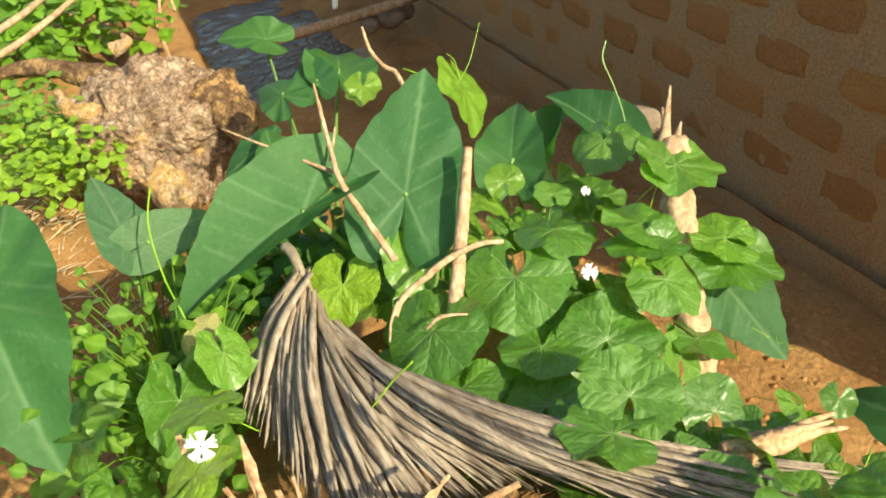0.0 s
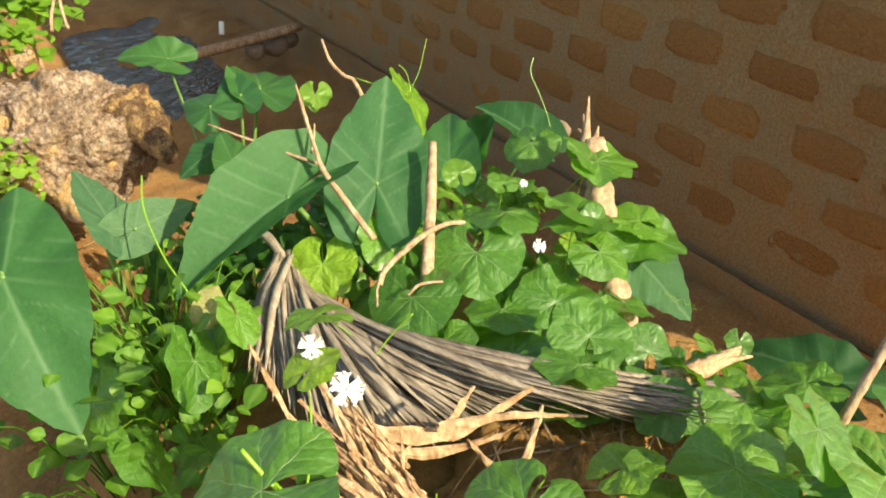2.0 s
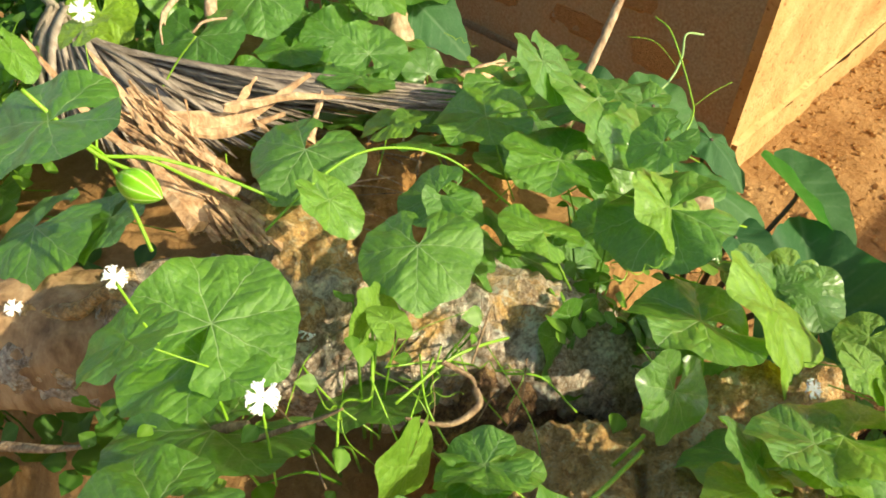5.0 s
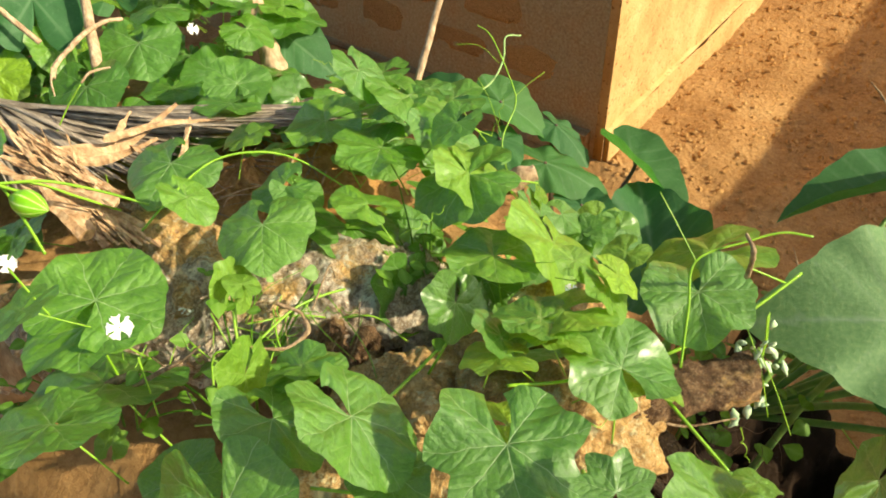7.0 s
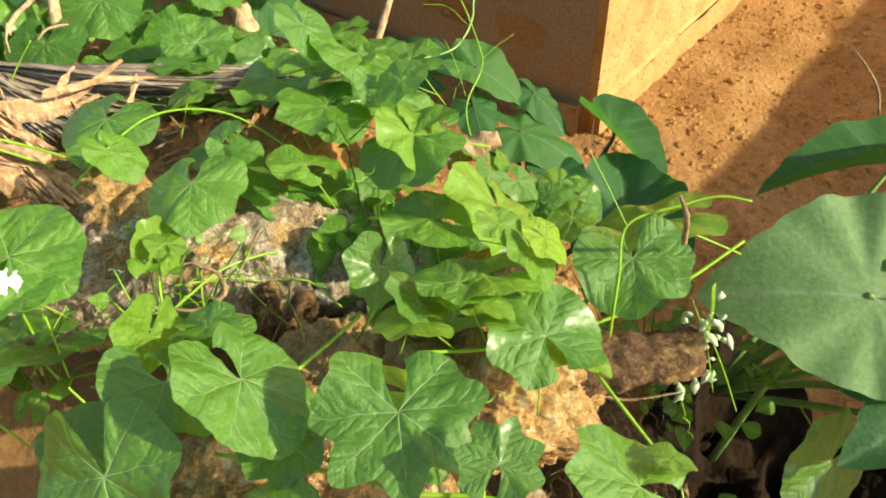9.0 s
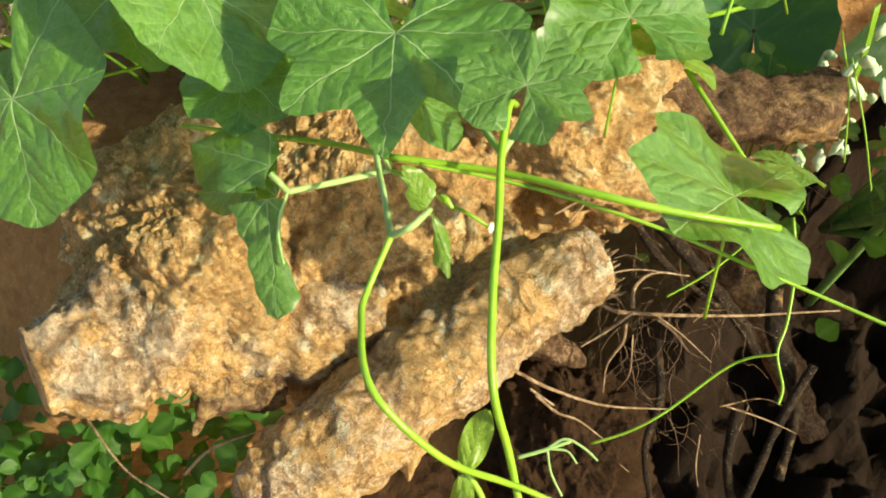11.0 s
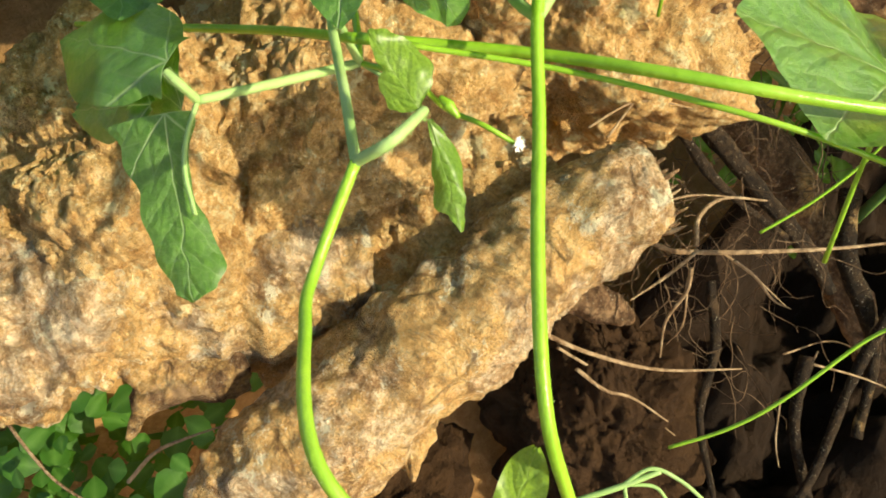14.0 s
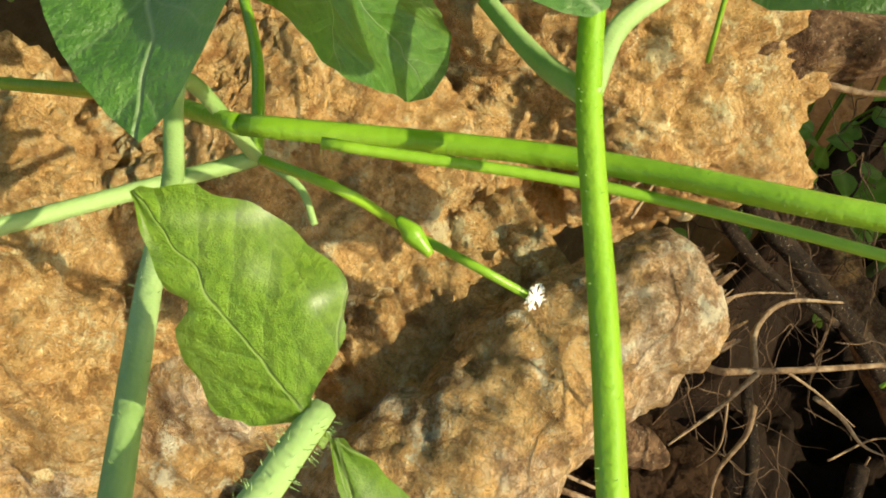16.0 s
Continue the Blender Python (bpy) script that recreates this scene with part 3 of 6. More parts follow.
def lobe_mesh(name, material, seed, broad=0.6, at=0.55, curl=0.15, wave=0.04, base=0.03):
    """A hanging leaf blade of unit length, stalk at the origin, end along +y, no notch."""
    n, w = 26, 14
    verts, uvs, faces = [], [], []
    for i in range(n + 1):
        t = i / n
        k = t / at * 0.5 if t < at else 0.5 + (t - at) / (1 - at) * 0.5
        half = 0.5 * broad * max(0.03, base * (1 - t) ** 0.4, math.sin(math.pi * k)) ** 0.62 * (1 + 0.06 * math.sin(9 * t + seed))
        for j in range(w + 1):
            q = j / w * 2 - 1
            x = half * q
            z = -curl * q * q * half - 0.12 * t * t + wave * abs(q) * math.sin(8 * t + 2.4 * q + seed) * broad
            z += 0.015 * noise.noise(Vector((x * 6, t * 6, seed)))
            verts.append((x, t, z))
            uvs.append((x * 0.7, t * 0.6))
    for i in range(n):
        for j in range(w):
            o = i * (w + 1) + j
            faces.append((o, o + 1, o + w + 2, o + w + 1))
    return mesh_of(name, verts, faces, material, uvs=uvs)


def flap_mesh(name, material, seed, plus, minus, curl=0.3, wave=0.03):
    """A folded half of a leaf, unit length along +y; plus and minus are (along, half width) of its two edges."""
    n, w = 36, 12
    verts, uvs, faces = [], [], []

    def width(edge, t):
        for (a, p), (b, q) in zip(edge, edge[1:]):
            if t <= b:
                k = (t - a) / (b - a)
                return p + (q - p) * k * k * (3 - 2 * k)
        return edge[-1][1]

    for i in range(n + 1):
        t = i / n
        for j in range(w + 1):
            q = j / w * 2 - 1
            half = width(plus, t) if q > 0 else width(minus, t)
            x = half * q * (1 + 0.04 * math.sin(23 * t + seed + q))
            z = -curl * q * q * half - 0.06 * t * t + wave * abs(q) * math.sin(9 * t + 2.4 * q + seed)
            z += 0.012 * noise.noise(Vector((x * 7, t * 7, seed)))
            verts.append((x, t, z))
            uvs.append((x * 0.7, t * 0.6))
    for i in range(n):
        for j in range(w):
            o = i * (w + 1) + j
            faces.append((o, o + 1, o + w + 2, o + w + 1))
    return mesh_of(name, verts, faces, material, uvs=uvs)


VINE_MESHES = [vine_leaf_mesh("vine_leaf", material, seed, lobes, cup, wave, sinus, fold) for material, seed, lobes, cup, wave, sinus, fold in (
    (VINE_LEAF, 11, 0.15, 0.10, 0.05, (0.45, 0.05), 0.08),
    (VINE_LEAF, 12, 0.2, 0.16, 0.07, (0.85, 0.02), 0.08),
    (VINE_LEAF, 13, 0.3, 0.06, 0.07, (0.30, 0.30), 0.05),
    (VINE_LEAF, 14, 0.8, 0.12, 0.08, (0.45, 0.10), 0.14),
    (VINE_LEAF, 15, 0.2, 0.24, 0.06, (0.55, 0.03), -0.04),
    (VINE_LEAF, 16, 0.4, 0.12, 0.11, (0.4, 0.08), 0.10),
    (YOUNG_LEAF, 31, 1.4, 0.10, 0.10, (0.5, 0.18), 0.16),
    (YOUNG_LEAF, 32, 0.3, 0.16, 0.06, (0.45, 0.06), 0.06),
    (VINE_LEAF, 18, 2.6, 0.12, 0.09, (0.45, 0.15), 0.12),
)]

PETIOLES = []
for bend in ((-0.05, -0.25, -0.45), (0.12, -0.35, -0.35), (-0.15, -0.15, -0.55)):
    pv, pf = tube([(0, 0.0, -0.006), (0, -0.05, -0.06), Vector(bend) * 0.6, Vector(bend) * 1.5], [0.007, 0.008, 0.009], sides=7, n=12)
    PETIOLES.append(mesh_of("petiole", pv, pf, STEM))
vine = thing("gourd_vine", "sprawling gourd vine with glossy round leaves over the stump", "vine")


def leaf_at(x, y, z, size, rx, ry, rz, kind, stalk=True):
    leaf = piece("leaf", VINE_MESHES[kind], vine, pose(x, y, z, rx, ry, rz) @ Matrix.Diagonal((size, size, size, 1)))
    if stalk:
        piece("petiole", PETIOLES[kind % 3], leaf)
    return leaf


# the vine's large leaves, from the wall side to the pit
leaf_at(0.192, 1.153, 0.958, 0.145, -37, 3, 142, 7)
leaf_at(0.321, 1.131, 0.976, 0.125, -45, -30, 178, 0)
leaf_at(0.455, 0.992, 0.968, 0.184, -27, 8, 144, 1)
leaf_at(0.288, 0.967, 0.944, 0.178, -21, 12, 135, 1)
leaf_at(0.284, 0.859, 0.906, 0.136, -1, 8, 151, 5)
leaf_at(0.449, 0.898, 0.886, 0.150, 6, 0, 146, 2)
leaf_at(0.395, 0.791, 0.872, 0.144, 1, -10, -36, 0)
leaf_at(0.564, 1.041, 0.998, 0.145, 9, -4, 152, 4)
leaf_at(0.692, 0.949, 0.973, 0.158, -2, 15, 56, 0)
leaf_at(0.840, 1.070, 1.019, 0.168, -8, 4, -122, 3)
leaf_at(0.872, 0.944, 0.875, 0.186, -13, 2, -145, 3)
leaf_at(0.678, 0.875, 0.943, 0.133, -22, 1, -164, 4)
leaf_at(0.551, 0.860, 0.880, 0.171, 18, 9, -42, 5)
leaf_at(0.465, 0.671, 0.963, 0.144, 24, 4, -37, 0)
leaf_at(0.607, 0.655, 0.866, 0.112, 31, 21, -30, 1)
leaf_at(0.410, 0.631, 0.956, 0.142, 7, 11, 60, 3)
leaf_at(0.679, 0.827, 0.800, 0.106, 55, 35, 8, 0)
leaf_at(0.725, 0.842, 0.813, 0.127, -14, -22, -144, 2)
leaf_at(0.532, 1.165, 1.047, 0.075, 33, 5, -19, 7)
leaf_at(0.479, 1.169, 1.026, 0.113, -21, -14, -127, 7)
leaf_at(0.823, 1.287, 0.985, 0.142, -25, 4, 122, 4)
leaf_at(0.704, 0.982, 0.986, 0.154, 18, 16, 39, 5)
leaf_at(0.876, 0.961, 0.901, 0.145, 15, 1, 48, 0)
leaf_at(0.613, 0.623, 0.823, 0.131, 2, -24, -150, 3)
leaf_at(0.622, 0.617, 0.820, 0.178, -10, 34, 45, 0)
leaf_at(0.410, 0.629, 0.876, 0.167, 8, 32, 54, 4)
leaf_at(0.426, 1.643, 1.098, 0.085, -35, -9, 152, 6)
leaf_at(0.592, 1.458, 1.110, 0.181, -58, -27, -140, 7)
leaf_at(-0.034, 1.138, 0.879, 0.047, -30, -8, 153, 7)
leaf_at(-0.082, 1.142, 0.886, 0.180, -36, 29, 125, 2)
leaf_at(-0.044, 0.561, 1.316, 0.072, 7, 18, 85, 7)
leaf_at(-0.074, 0.539, 1.270, 0.071, 12, -14, -71, 7)
leaf_at(-0.295, 1.239, 0.814, 0.131, -48, 20, 134, 7)
leaf_at(-0.220, 1.182, 0.801, 0.104, -25, 2, 104, 7)
leaf_at(0.824, 1.081, 1.028, 0.132, 38, 13, 34, 0)
leaf_at(0.578, 1.071, 1.049, 0.068, 14, 9, -14, 0)
leaf_at(0.719, 0.937, 0.970, 0.076, 55, 39, -19, 4)
leaf_at(0.386, 0.896, 0.851, 0.081, 12, 0, -65, 0)
leaf_at(0.086, 0.363, 1.112, 0.150, -9, -1, 110, 4)
leaf_at(-0.166, 0.197, 1.118, 0.175, 3, 12, -67, 2)
leaf_at(0.066, 0.138, 1.111, 0.143, -9, 9, 131, 4)
leaf_at(0.225, 0.135, 0.999, 0.189, -7, -23, 169, 0)
leaf_at(0.207, 0.067, 1.087, 0.107, 5, 19, 3, 1)
leaf_at(0.169, 0.208, 1.082, 0.097, -18, -3, 61, 1)
leaf_at(0.178, 0.189, 1.076, 0.087, -19, -9, -165, 2)
leaf_at(0.343, 0.281, 1.080, 0.153, -5, 6, 47, 5)
leaf_at(0.316, 0.130, 1.101, 0.149, 10, -0, 73, 3)
leaf_at(0.412, 0.167, 1.122, 0.108, -19, 12, 39, 0)
leaf_at(0.422, 0.154, 1.135, 0.169, -22, -19, -162, 1)
leaf_at(0.498, 0.170, 1.104, 0.085, 7, 12, 8, 0)
leaf_at(0.409, 0.070, 1.093, 0.154, -27, -23, -164, 2)
leaf_at(-0.176, 0.433, 1.247, 0.180, -10, 10, 71, 5, False)
leaf_at(-0.127, 0.508, 1.034, 0.124, -11, 26, 111, 0)
leaf_at(-0.201, 0.571, 1.024, 0.181, -17, 14, 89, 4)
leaf_at(-0.091, 1.111, 0.862, 0.157, -36, 16, 98, 7)
leaf_at(-0.019, 1.136, 0.872, 0.067, -33, 3, 132, 7)
leaf_at(-0.042, 1.083, 0.815, 0.070, 19, -6, -67, 7)
leaf_at(-0.140, 1.036, 0.769, 0.179, -33, 11, 91, 0)
leaf_at(-0.213, 1.146, 0.727, 0.155, -67, -35, -130, 7)
leaf_at(-0.399, 0.309, 1.193, 0.102, -55, -37, -120, 3)
leaf_at(-0.360, 0.531, 0.851, 0.086, -11, -21, -110, 7)
leaf_at(-0.021, 0.092, 1.089, 0.055, 2, 25, -23, 7)
leaf_at(0.186, -0.013, 0.976, 0.130, -70, -34, 171, 3)
leaf_at(0.251, 0.344, 1.091, 0.043, 13, -0, 48, 7)
leaf_at(0.256, 0.303, 1.063, 0.109, -0, 25, 42, 0)
leaf_at(-0.255, 0.167, 1.197, 0.100, -12, 25, 85, 0)
leaf_at(0.021, 0.234, 1.146, 0.091, -32, -20, -165, 0)
leaf_at(0.573, 0.346, 1.046, 0.123, -12, 14, 36, 0)
leaf_at(0.544, 0.343, 1.021, 0.125, -17, 11, 38, 5)
leaf_at(0.501, 0.384, 1.019, 0.133, -14, -10, -164, 4)
leaf_at(0.370, 0.214, 1.187, 0.107, -36, -21, 178, 0)
leaf_at(0.346, 0.184, 1.084, 0.093, 17, -13, -139, 0)
leaf_at(0.230, 0.358, 1.084, 0.099, 10, -18, -105, 7)
leaf_at(-0.104, -0.114, 1.150, 0.089, 0, -30, -137, 0)
leaf_at(-0.105, -0.113, 1.150, 0.081, -8, 17, 60, 0)
leaf_at(0.272, 0.123, 0.890, 0.167, -55, -40, -178, 4)
leaf_at(0.096, -0.177, 1.116, 0.095, -52, -32, 150, 3)
leaf_at(0.135, -0.257, 1.045, 0.128, -15, 31, 30, 0)
leaf_at(0.244, -0.135, 1.061, 0.155, 6, 17, 37, 5)
leaf_at(0.328, -0.188, 1.049, 0.183, -12, -41, 148, 7)
leaf_at(0.091, -0.300, 1.171, 0.099, 4, 20, 31, 0)
leaf_at(0.120, -0.393, 1.119, 0.135, 13, 5, -28, 3)
leaf_at(0.261, -0.420, 1.141, 0.139, -7, 6, 123, 5)
leaf_at(0.427, -0.381, 1.061, 0.188, -20, 23, 33, 7)
leaf_at(0.347, -0.017, 1.094, 0.132, -33, -21, 178, 7)
leaf_at(0.347, -0.019, 1.092, 0.174, -20, -1, 42, 4)
leaf_at(0.147, -0.403, 1.089, 0.110, -8, -29, -163, 7)
leaf_at(-0.095, -0.376, 1.214, 0.158, -4, -3, 135, 8, False)
leaf_at(-0.099, -0.484, 1.245, 0.073, 14, 4, -72, 8, False)
leaf_at(0.016, -0.560, 1.130, 0.137, 28, 8, 44, 3)
leaf_at(-0.157, -0.283, 1.159, 0.084, -6, -1, 140, 3)
leaf_at(-0.277, -0.178, 1.150, 0.159, -43, 21, 128, 2)
leaf_at(-0.266, -0.076, 1.093, 0.095, 19, 2, -84, 4)
leaf_at(-0.060, -0.353, 1.184, 0.084, -14, -18, -142, 6)
leaf_at(0.032, -0.288, 1.155, 0.085, 8, 24, 51, 7)
leaf_at(0.120, -0.314, 1.166, 0.126, -6, 25, 47, 7)
leaf_at(0.170, -0.340, 1.178, 0.080, -30, -29, 175, 7)
leaf_at(0.165, -0.299, 1.201, 0.063, -24, -15, -177, 7)
leaf_at(0.188, -0.344, 1.187, 0.069, -35, -12, -156, 7)
leaf_at(-0.095, -0.394, 1.172, 0.065, -32, -27, -158, 0)
leaf_at(-0.182, -0.151, 1.168, 0.124, -13, -32, 178, 1)
leaf_at(-0.192, 0.185, 1.101, 0.158, 4, 7, 94, 0)
leaf_at(-0.217, 0.138, 1.046, 0.204, 19, 23, 87, 0)
leaf_at(-0.314, 0.050, 1.145, 0.145, 13, 22, 82, 0)
leaf_at(-0.242, 0.156, 0.926, 0.048, 23, 4, -53, 6)
leaf_at(-0.147, -0.066, 1.141, 0.105, -86, -53, -169, 7)
leaf_at(-0.031, 0.102, 0.958, 0.155, -4, 30, 59, 0)
leaf_at(-0.150, -0.235, 1.205, 0.143, -24, -30, -176, 0)
leaf_at(-0.024, 0.112, 1.071, 0.081, 54, 45, -13, 7)
leaf_at(0.103, -0.314, 1.150, 0.086, -13, -23, -158, 7)
leaf_at(0.381, -0.277, 1.040, 0.074, -19, 8, 69, 7)
leaf_at(0.054, -0.272, 1.154, 0.083, 32, 30, 8, 0)
leaf_at(0.474, 0.209, 1.082, 0.148, -4, 13, 37, 7)
leaf_at(0.561, 0.168, 1.053, 0.137, -7, 8, 35, 0)
leaf_at(0.378, 0.027, 1.153, 0.091, -26, 7, 66, 0)
leaf_at(0.116, -0.710, 1.029, 0.078, -45, -41, 110, 1)
leaf_at(0.431, -0.706, 0.767, 0.163, -35, -55, 107, 0)
leaf_at(0.057, -0.570, 1.135, 0.049, -19, -25, -132, 7)
leaf_at(-0.117, 0.994, 0.973, 0.153, -64, -40, -146, 0)
leaf_at(-0.283, 1.055, 0.921, 0.143, -45, 20, 130, 5)
leaf_at(-0.242, 0.975, 0.851, 0.137, -39, -40, -144, 1)
leaf_at(-0.033, 0.989, 1.034, 0.103, -51, -28, -146, 0)

# smaller leaves lower down in the mass
rng = random.Random(77)
for k in range(215):
    if k < 95:
        x, y = rng.uniform(0.22, 0.86), rng.uniform(0.66, 1.40)
        if x > 0.62 + 0.35 * (y - 0.66):
            continue
        z = 0.82 + 0.05 * rng.random() - 0.35 * max(0.0, x - 0.75)
    else:
        x, y = rng.uniform(0.26, 0.84), rng.uniform(-0.20, 0.62)
        if x > 0.62 + 0.35 * max(0.0, y) or (x < 0.46 and y > 0.2):
            continue
        z = 0.87 + 0.06 * rng.random() - 0.40 * max(0.0, x - 0.55)
    leaf_at(x, y, z, rng.uniform(0.05, 0.12), rng.gauss(-25, 22), rng.gauss(0, 22), rng.uniform(90, 260), rng.choice((0, 1, 2, 3, 4, 5, 3, 7)))


# ---- taro plants ----
def taro_leaf_mesh(seed, fold=0.25, bend=0.25, wave=0.03, width=1.0):
    """An arrow-heart leaf; the stalk joins at the origin, the tip is at (0, 1, 0)."""
    rng = random.Random(seed)
    rings, seg = 14, 96
    ph = [rng.uniform(0, 6.28) for _ in range(4)]
    keys = [(0.0, 1.0), (0.10, 0.93), (0.28, 0.80), (0.55, 0.68), (0.9, 0.60), (1.3, 0.545), (1.75, 0.54), (2.15, 0.57), (2.5, 0.60), (2.75, 0.56), (2.95, 0.42), (3.06, 0.26), (3.12, 0.16)]

    def radius(a):
        a = abs(a)
        for (a0, r0), (a1, r1) in zip(keys, keys[1:]):
            if a <= a1:
                t = (a - a0) / (a1 - a0)
                t = t * t * (3 - 2 * t) if a0 > 0 else t
                return r0 + (r1 - r0) * t
        return keys[-1][1]

    verts, uvs, faces = [Vector((0, 0, 0))], [(0.0, 0.0)], []
    for i in range(1, rings + 1):
        f = i / rings
        for j in range(seg + 1):
            th = -3.12 + 6.24 * j / seg
            r = radius(th) * f
            x, y = r * math.sin(th) * width, r * math.cos(th)
            z = fold * abs(x) * (0.6 + 0.4 * f) - bend * (y * y if y > 0 else 0.5 * y * y)
            z += wave * f * f * (math.sin(5 * th + ph[0]) + math.sin(9 * th + ph[1])) * 0.6
            z += 0.012 * noise.noise(Vector((x * 6, y * 6, seed)))
            # distance to the closest rib: midrib, two lobe ribs, side veins
            d = abs(x) if y > -0.02 else 1.0
            for s in (1, -1):
                lx, ly = s * 0.50, -0.86
                along = x * lx + y * ly
                off = abs(x * -ly + y * lx)
                if along > 0:
                    d = min(d, off * 1.3)
            lat = 1.0
            if y > -0.1:
                k = ((y - abs(x) * 0.75) * 6.2 + 0.5) % 1.0
                lat = abs(k - 0.5) * 0.16 + 0.012
            else:
                k = ((-y + abs(x) * 0.6) * 6.0) % 1.0
                lat = abs(k - 0.5) * 0.16 + 0.018
            verts.append(Vector((x, y, z)))
            uvs.append((f, min(d * 1.5, lat)))
    w = seg + 1
    faces += [(0, 2 + j, 1 + j) for j in range(seg)]
    for i in range(rings - 1):
        for j in range(seg):
            a = 1 + i * w + j
            faces.append((a, a + 1, a + w + 1, a + w))
    return mesh_of("taro_leaf", verts, faces, TARO_LEAF, uvs=uvs)


TARO_MESHES = [taro_leaf_mesh(3, 0.12, 0.10, 0.02, 0.78), taro_leaf_mesh(5, 0.75, 0.20, 0.02, 0.68), taro_leaf_mesh(8, 0.30, 0.35, 0.04, 0.85), taro_leaf_mesh(12, -0.25, 0.30, 0.05, 0.85), taro_leaf_mesh(14, 1.0, 0.2, 0.04, 0.7), taro_leaf_mesh(17, 0.45, 0.15, 0.09, 1.0), taro_leaf_mesh(19, 0.18, 0.30, 0.05, 1.25)]


def frame_from(origin, tip, normal):
    y = Vector(tip) - Vector(origin)
    length = y.length
    y.normalize()
    z = Vector(normal)
    z = (z - y * z.dot(y)).normalized()
    x = y.cross(z)
    m = Matrix((x, y, z)).transposed().to_4x4()
    m.translation = Vector(origin)
    return m @ Matrix.Diagonal((length, length, length, 1))


def taro(label, leaves, root, stalk=TARO_STEM, dusty=False):
    """A taro plant: leaves are (joint, tip, normal, kind)."""
    plant = thing("taro_plant", label, "taro plant", "taro plants by the wall")
    for joint, tip, normal, kind in leaves:
        me = TARO_MESHES[kind]
        if dusty:
            me = me.copy()
            me.materials[0] = TARO_DUST_SHEEN
        piece("leaf", me, plant, frame_from(joint, tip, normal))
        j, r = Vector(joint), Vector(root)
        n = Vector(normal).normalized()
        mid = j.lerp(r, 0.45) - n * 0.04 + Vector((0, 0, 0.06))
        rod("stalk", [j + n * 0.002, j - n * 0.03, mid, r], [0.004, 0.006, 0.009], stalk, plant, sides=8)
    return plant


taro("large upright matt green taro leaves among the vine", [
    ((0.347, 1.188, 1.072), (0.471, 1.334, 1.240), (-0.25, -0.75, 0.55), 0),
    ((0.165, 1.213, 1.091), (-0.102, 1.159, 1.036), (-0.55, -0.30, 0.80), 1),
], (0.33, 1.30, 0.60))
taro("broad grey-green taro leaf hanging tip down", [
    ((-0.340, 1.202, 1.118), (-0.330, 0.973, 0.969), (-0.15, -0.55, 0.80), 2),
], (-0.30, 1.15, 0.35))
taro("pale dusty taro leaf folded on itself", [
    ((-0.137, 1.399, 1.049), (-0.156, 1.521, 1.136), (0.5, -0.8, 0.2), 0),
    ((-0.102, 1.368, 1.040), (0.021, 1.368, 1.062), (-0.3, -0.8, 0.5), 0),
], (-0.12, 1.35, 0.55), TARO_STEM, True)
taro("dark taro leaves rising behind the vine", [
    ((0.665, 1.411, 0.925), (0.737, 1.530, 1.033), (-0.5, -0.6, 0.5), 2),
    ((0.766, 1.437, 0.920), (0.868, 1.521, 0.994), (-0.7, -0.4, 0.4), 4),
    ((0.881, 1.359, 0.954), (0.818, 1.503, 1.034), (-0.1, -0.3, 0.9), 1),
], (0.80, 1.65, 0.30))
taro("small smooth taro leaf drooping beside the wall", [
    ((0.850, 0.946, 0.833), (0.888, 0.784, 0.731), (-0.25, -0.55, 0.8), 0),
], (0.88, 1.0, 0.55))
taro("taro leaves in shade at the edge of the ditch", [
    ((0.529, 3.605, 0.613), (0.335, 3.723, 0.684), (0.1, -0.5, 0.8), 2),
    ((0.487, 2.470, 0.798), (0.517, 2.632, 0.857), (-0.2, -0.6, 0.6), 0),
    ((0.359, 2.401, 0.821), (0.322, 2.566, 0.853), (-0.2, -0.5, 0.8), 3),
    ((0.588, 2.552, 0.781), (0.679, 2.810, 0.824), (0.0, -0.7, 0.6), 2),
], (0.42, 2.55, -0.05))
taro("low taro leaves under the vine at the mound's edge", [
    ((0.200, 1.789, 0.965), (0.085, 1.753, 0.951), (-0.2, -0.5, 0.8), 3),
    ((0.198, 1.664, 0.968), (0.205, 1.763, 1.019), (-0.2, -0.6, 0.6), 0),
], (0.22, 1.85, 0.35))
taro("taro leaf on the shaded strip along the wall", [
    ((1.007, 0.529, 0.678), (0.969, 0.730, 0.696), (-0.1, -0.3, 0.9), 2),
], (1.15, 0.75, 0.0))
taro("wavy blue-green taro leaf with a torn edge", [
    ((0.924, -0.149, 0.522), (1.116, -0.001, 0.618), (-0.62, -0.35, 0.70), 5),
], (0.86, 0.06, 0.28), TARO_DARK)
taro("dark broad taro leaves on dark purple stalks by the wall corner", [
    ((1.175, 0.040, 0.590), (1.122, -0.165, 0.535), (0.35, 0.05, 0.95), 1),
    ((1.101, 0.238, 0.670), (1.078, 0.110, 0.640), (0.1, -0.3, 0.9), 3),
    ((0.962, 0.185, 0.656), (1.018, 0.015, 0.628), (0.0, -0.2, 0.95), 3),
    ((1.015, 0.356, 0.743), (1.058, 0.217, 0.692), (-0.1, -0.4, 0.9), 2),
    ((0.930, 0.300, 0.700), (0.850, 0.210, 0.690), (-0.3, -0.2, 0.9), 3),
    ((0.930, 0.060, 0.600), (0.860, -0.060, 0.600), (-0.1, -0.3, 0.9), 2),
], (0.92, 0.10, 0.20), TARO_DARK)
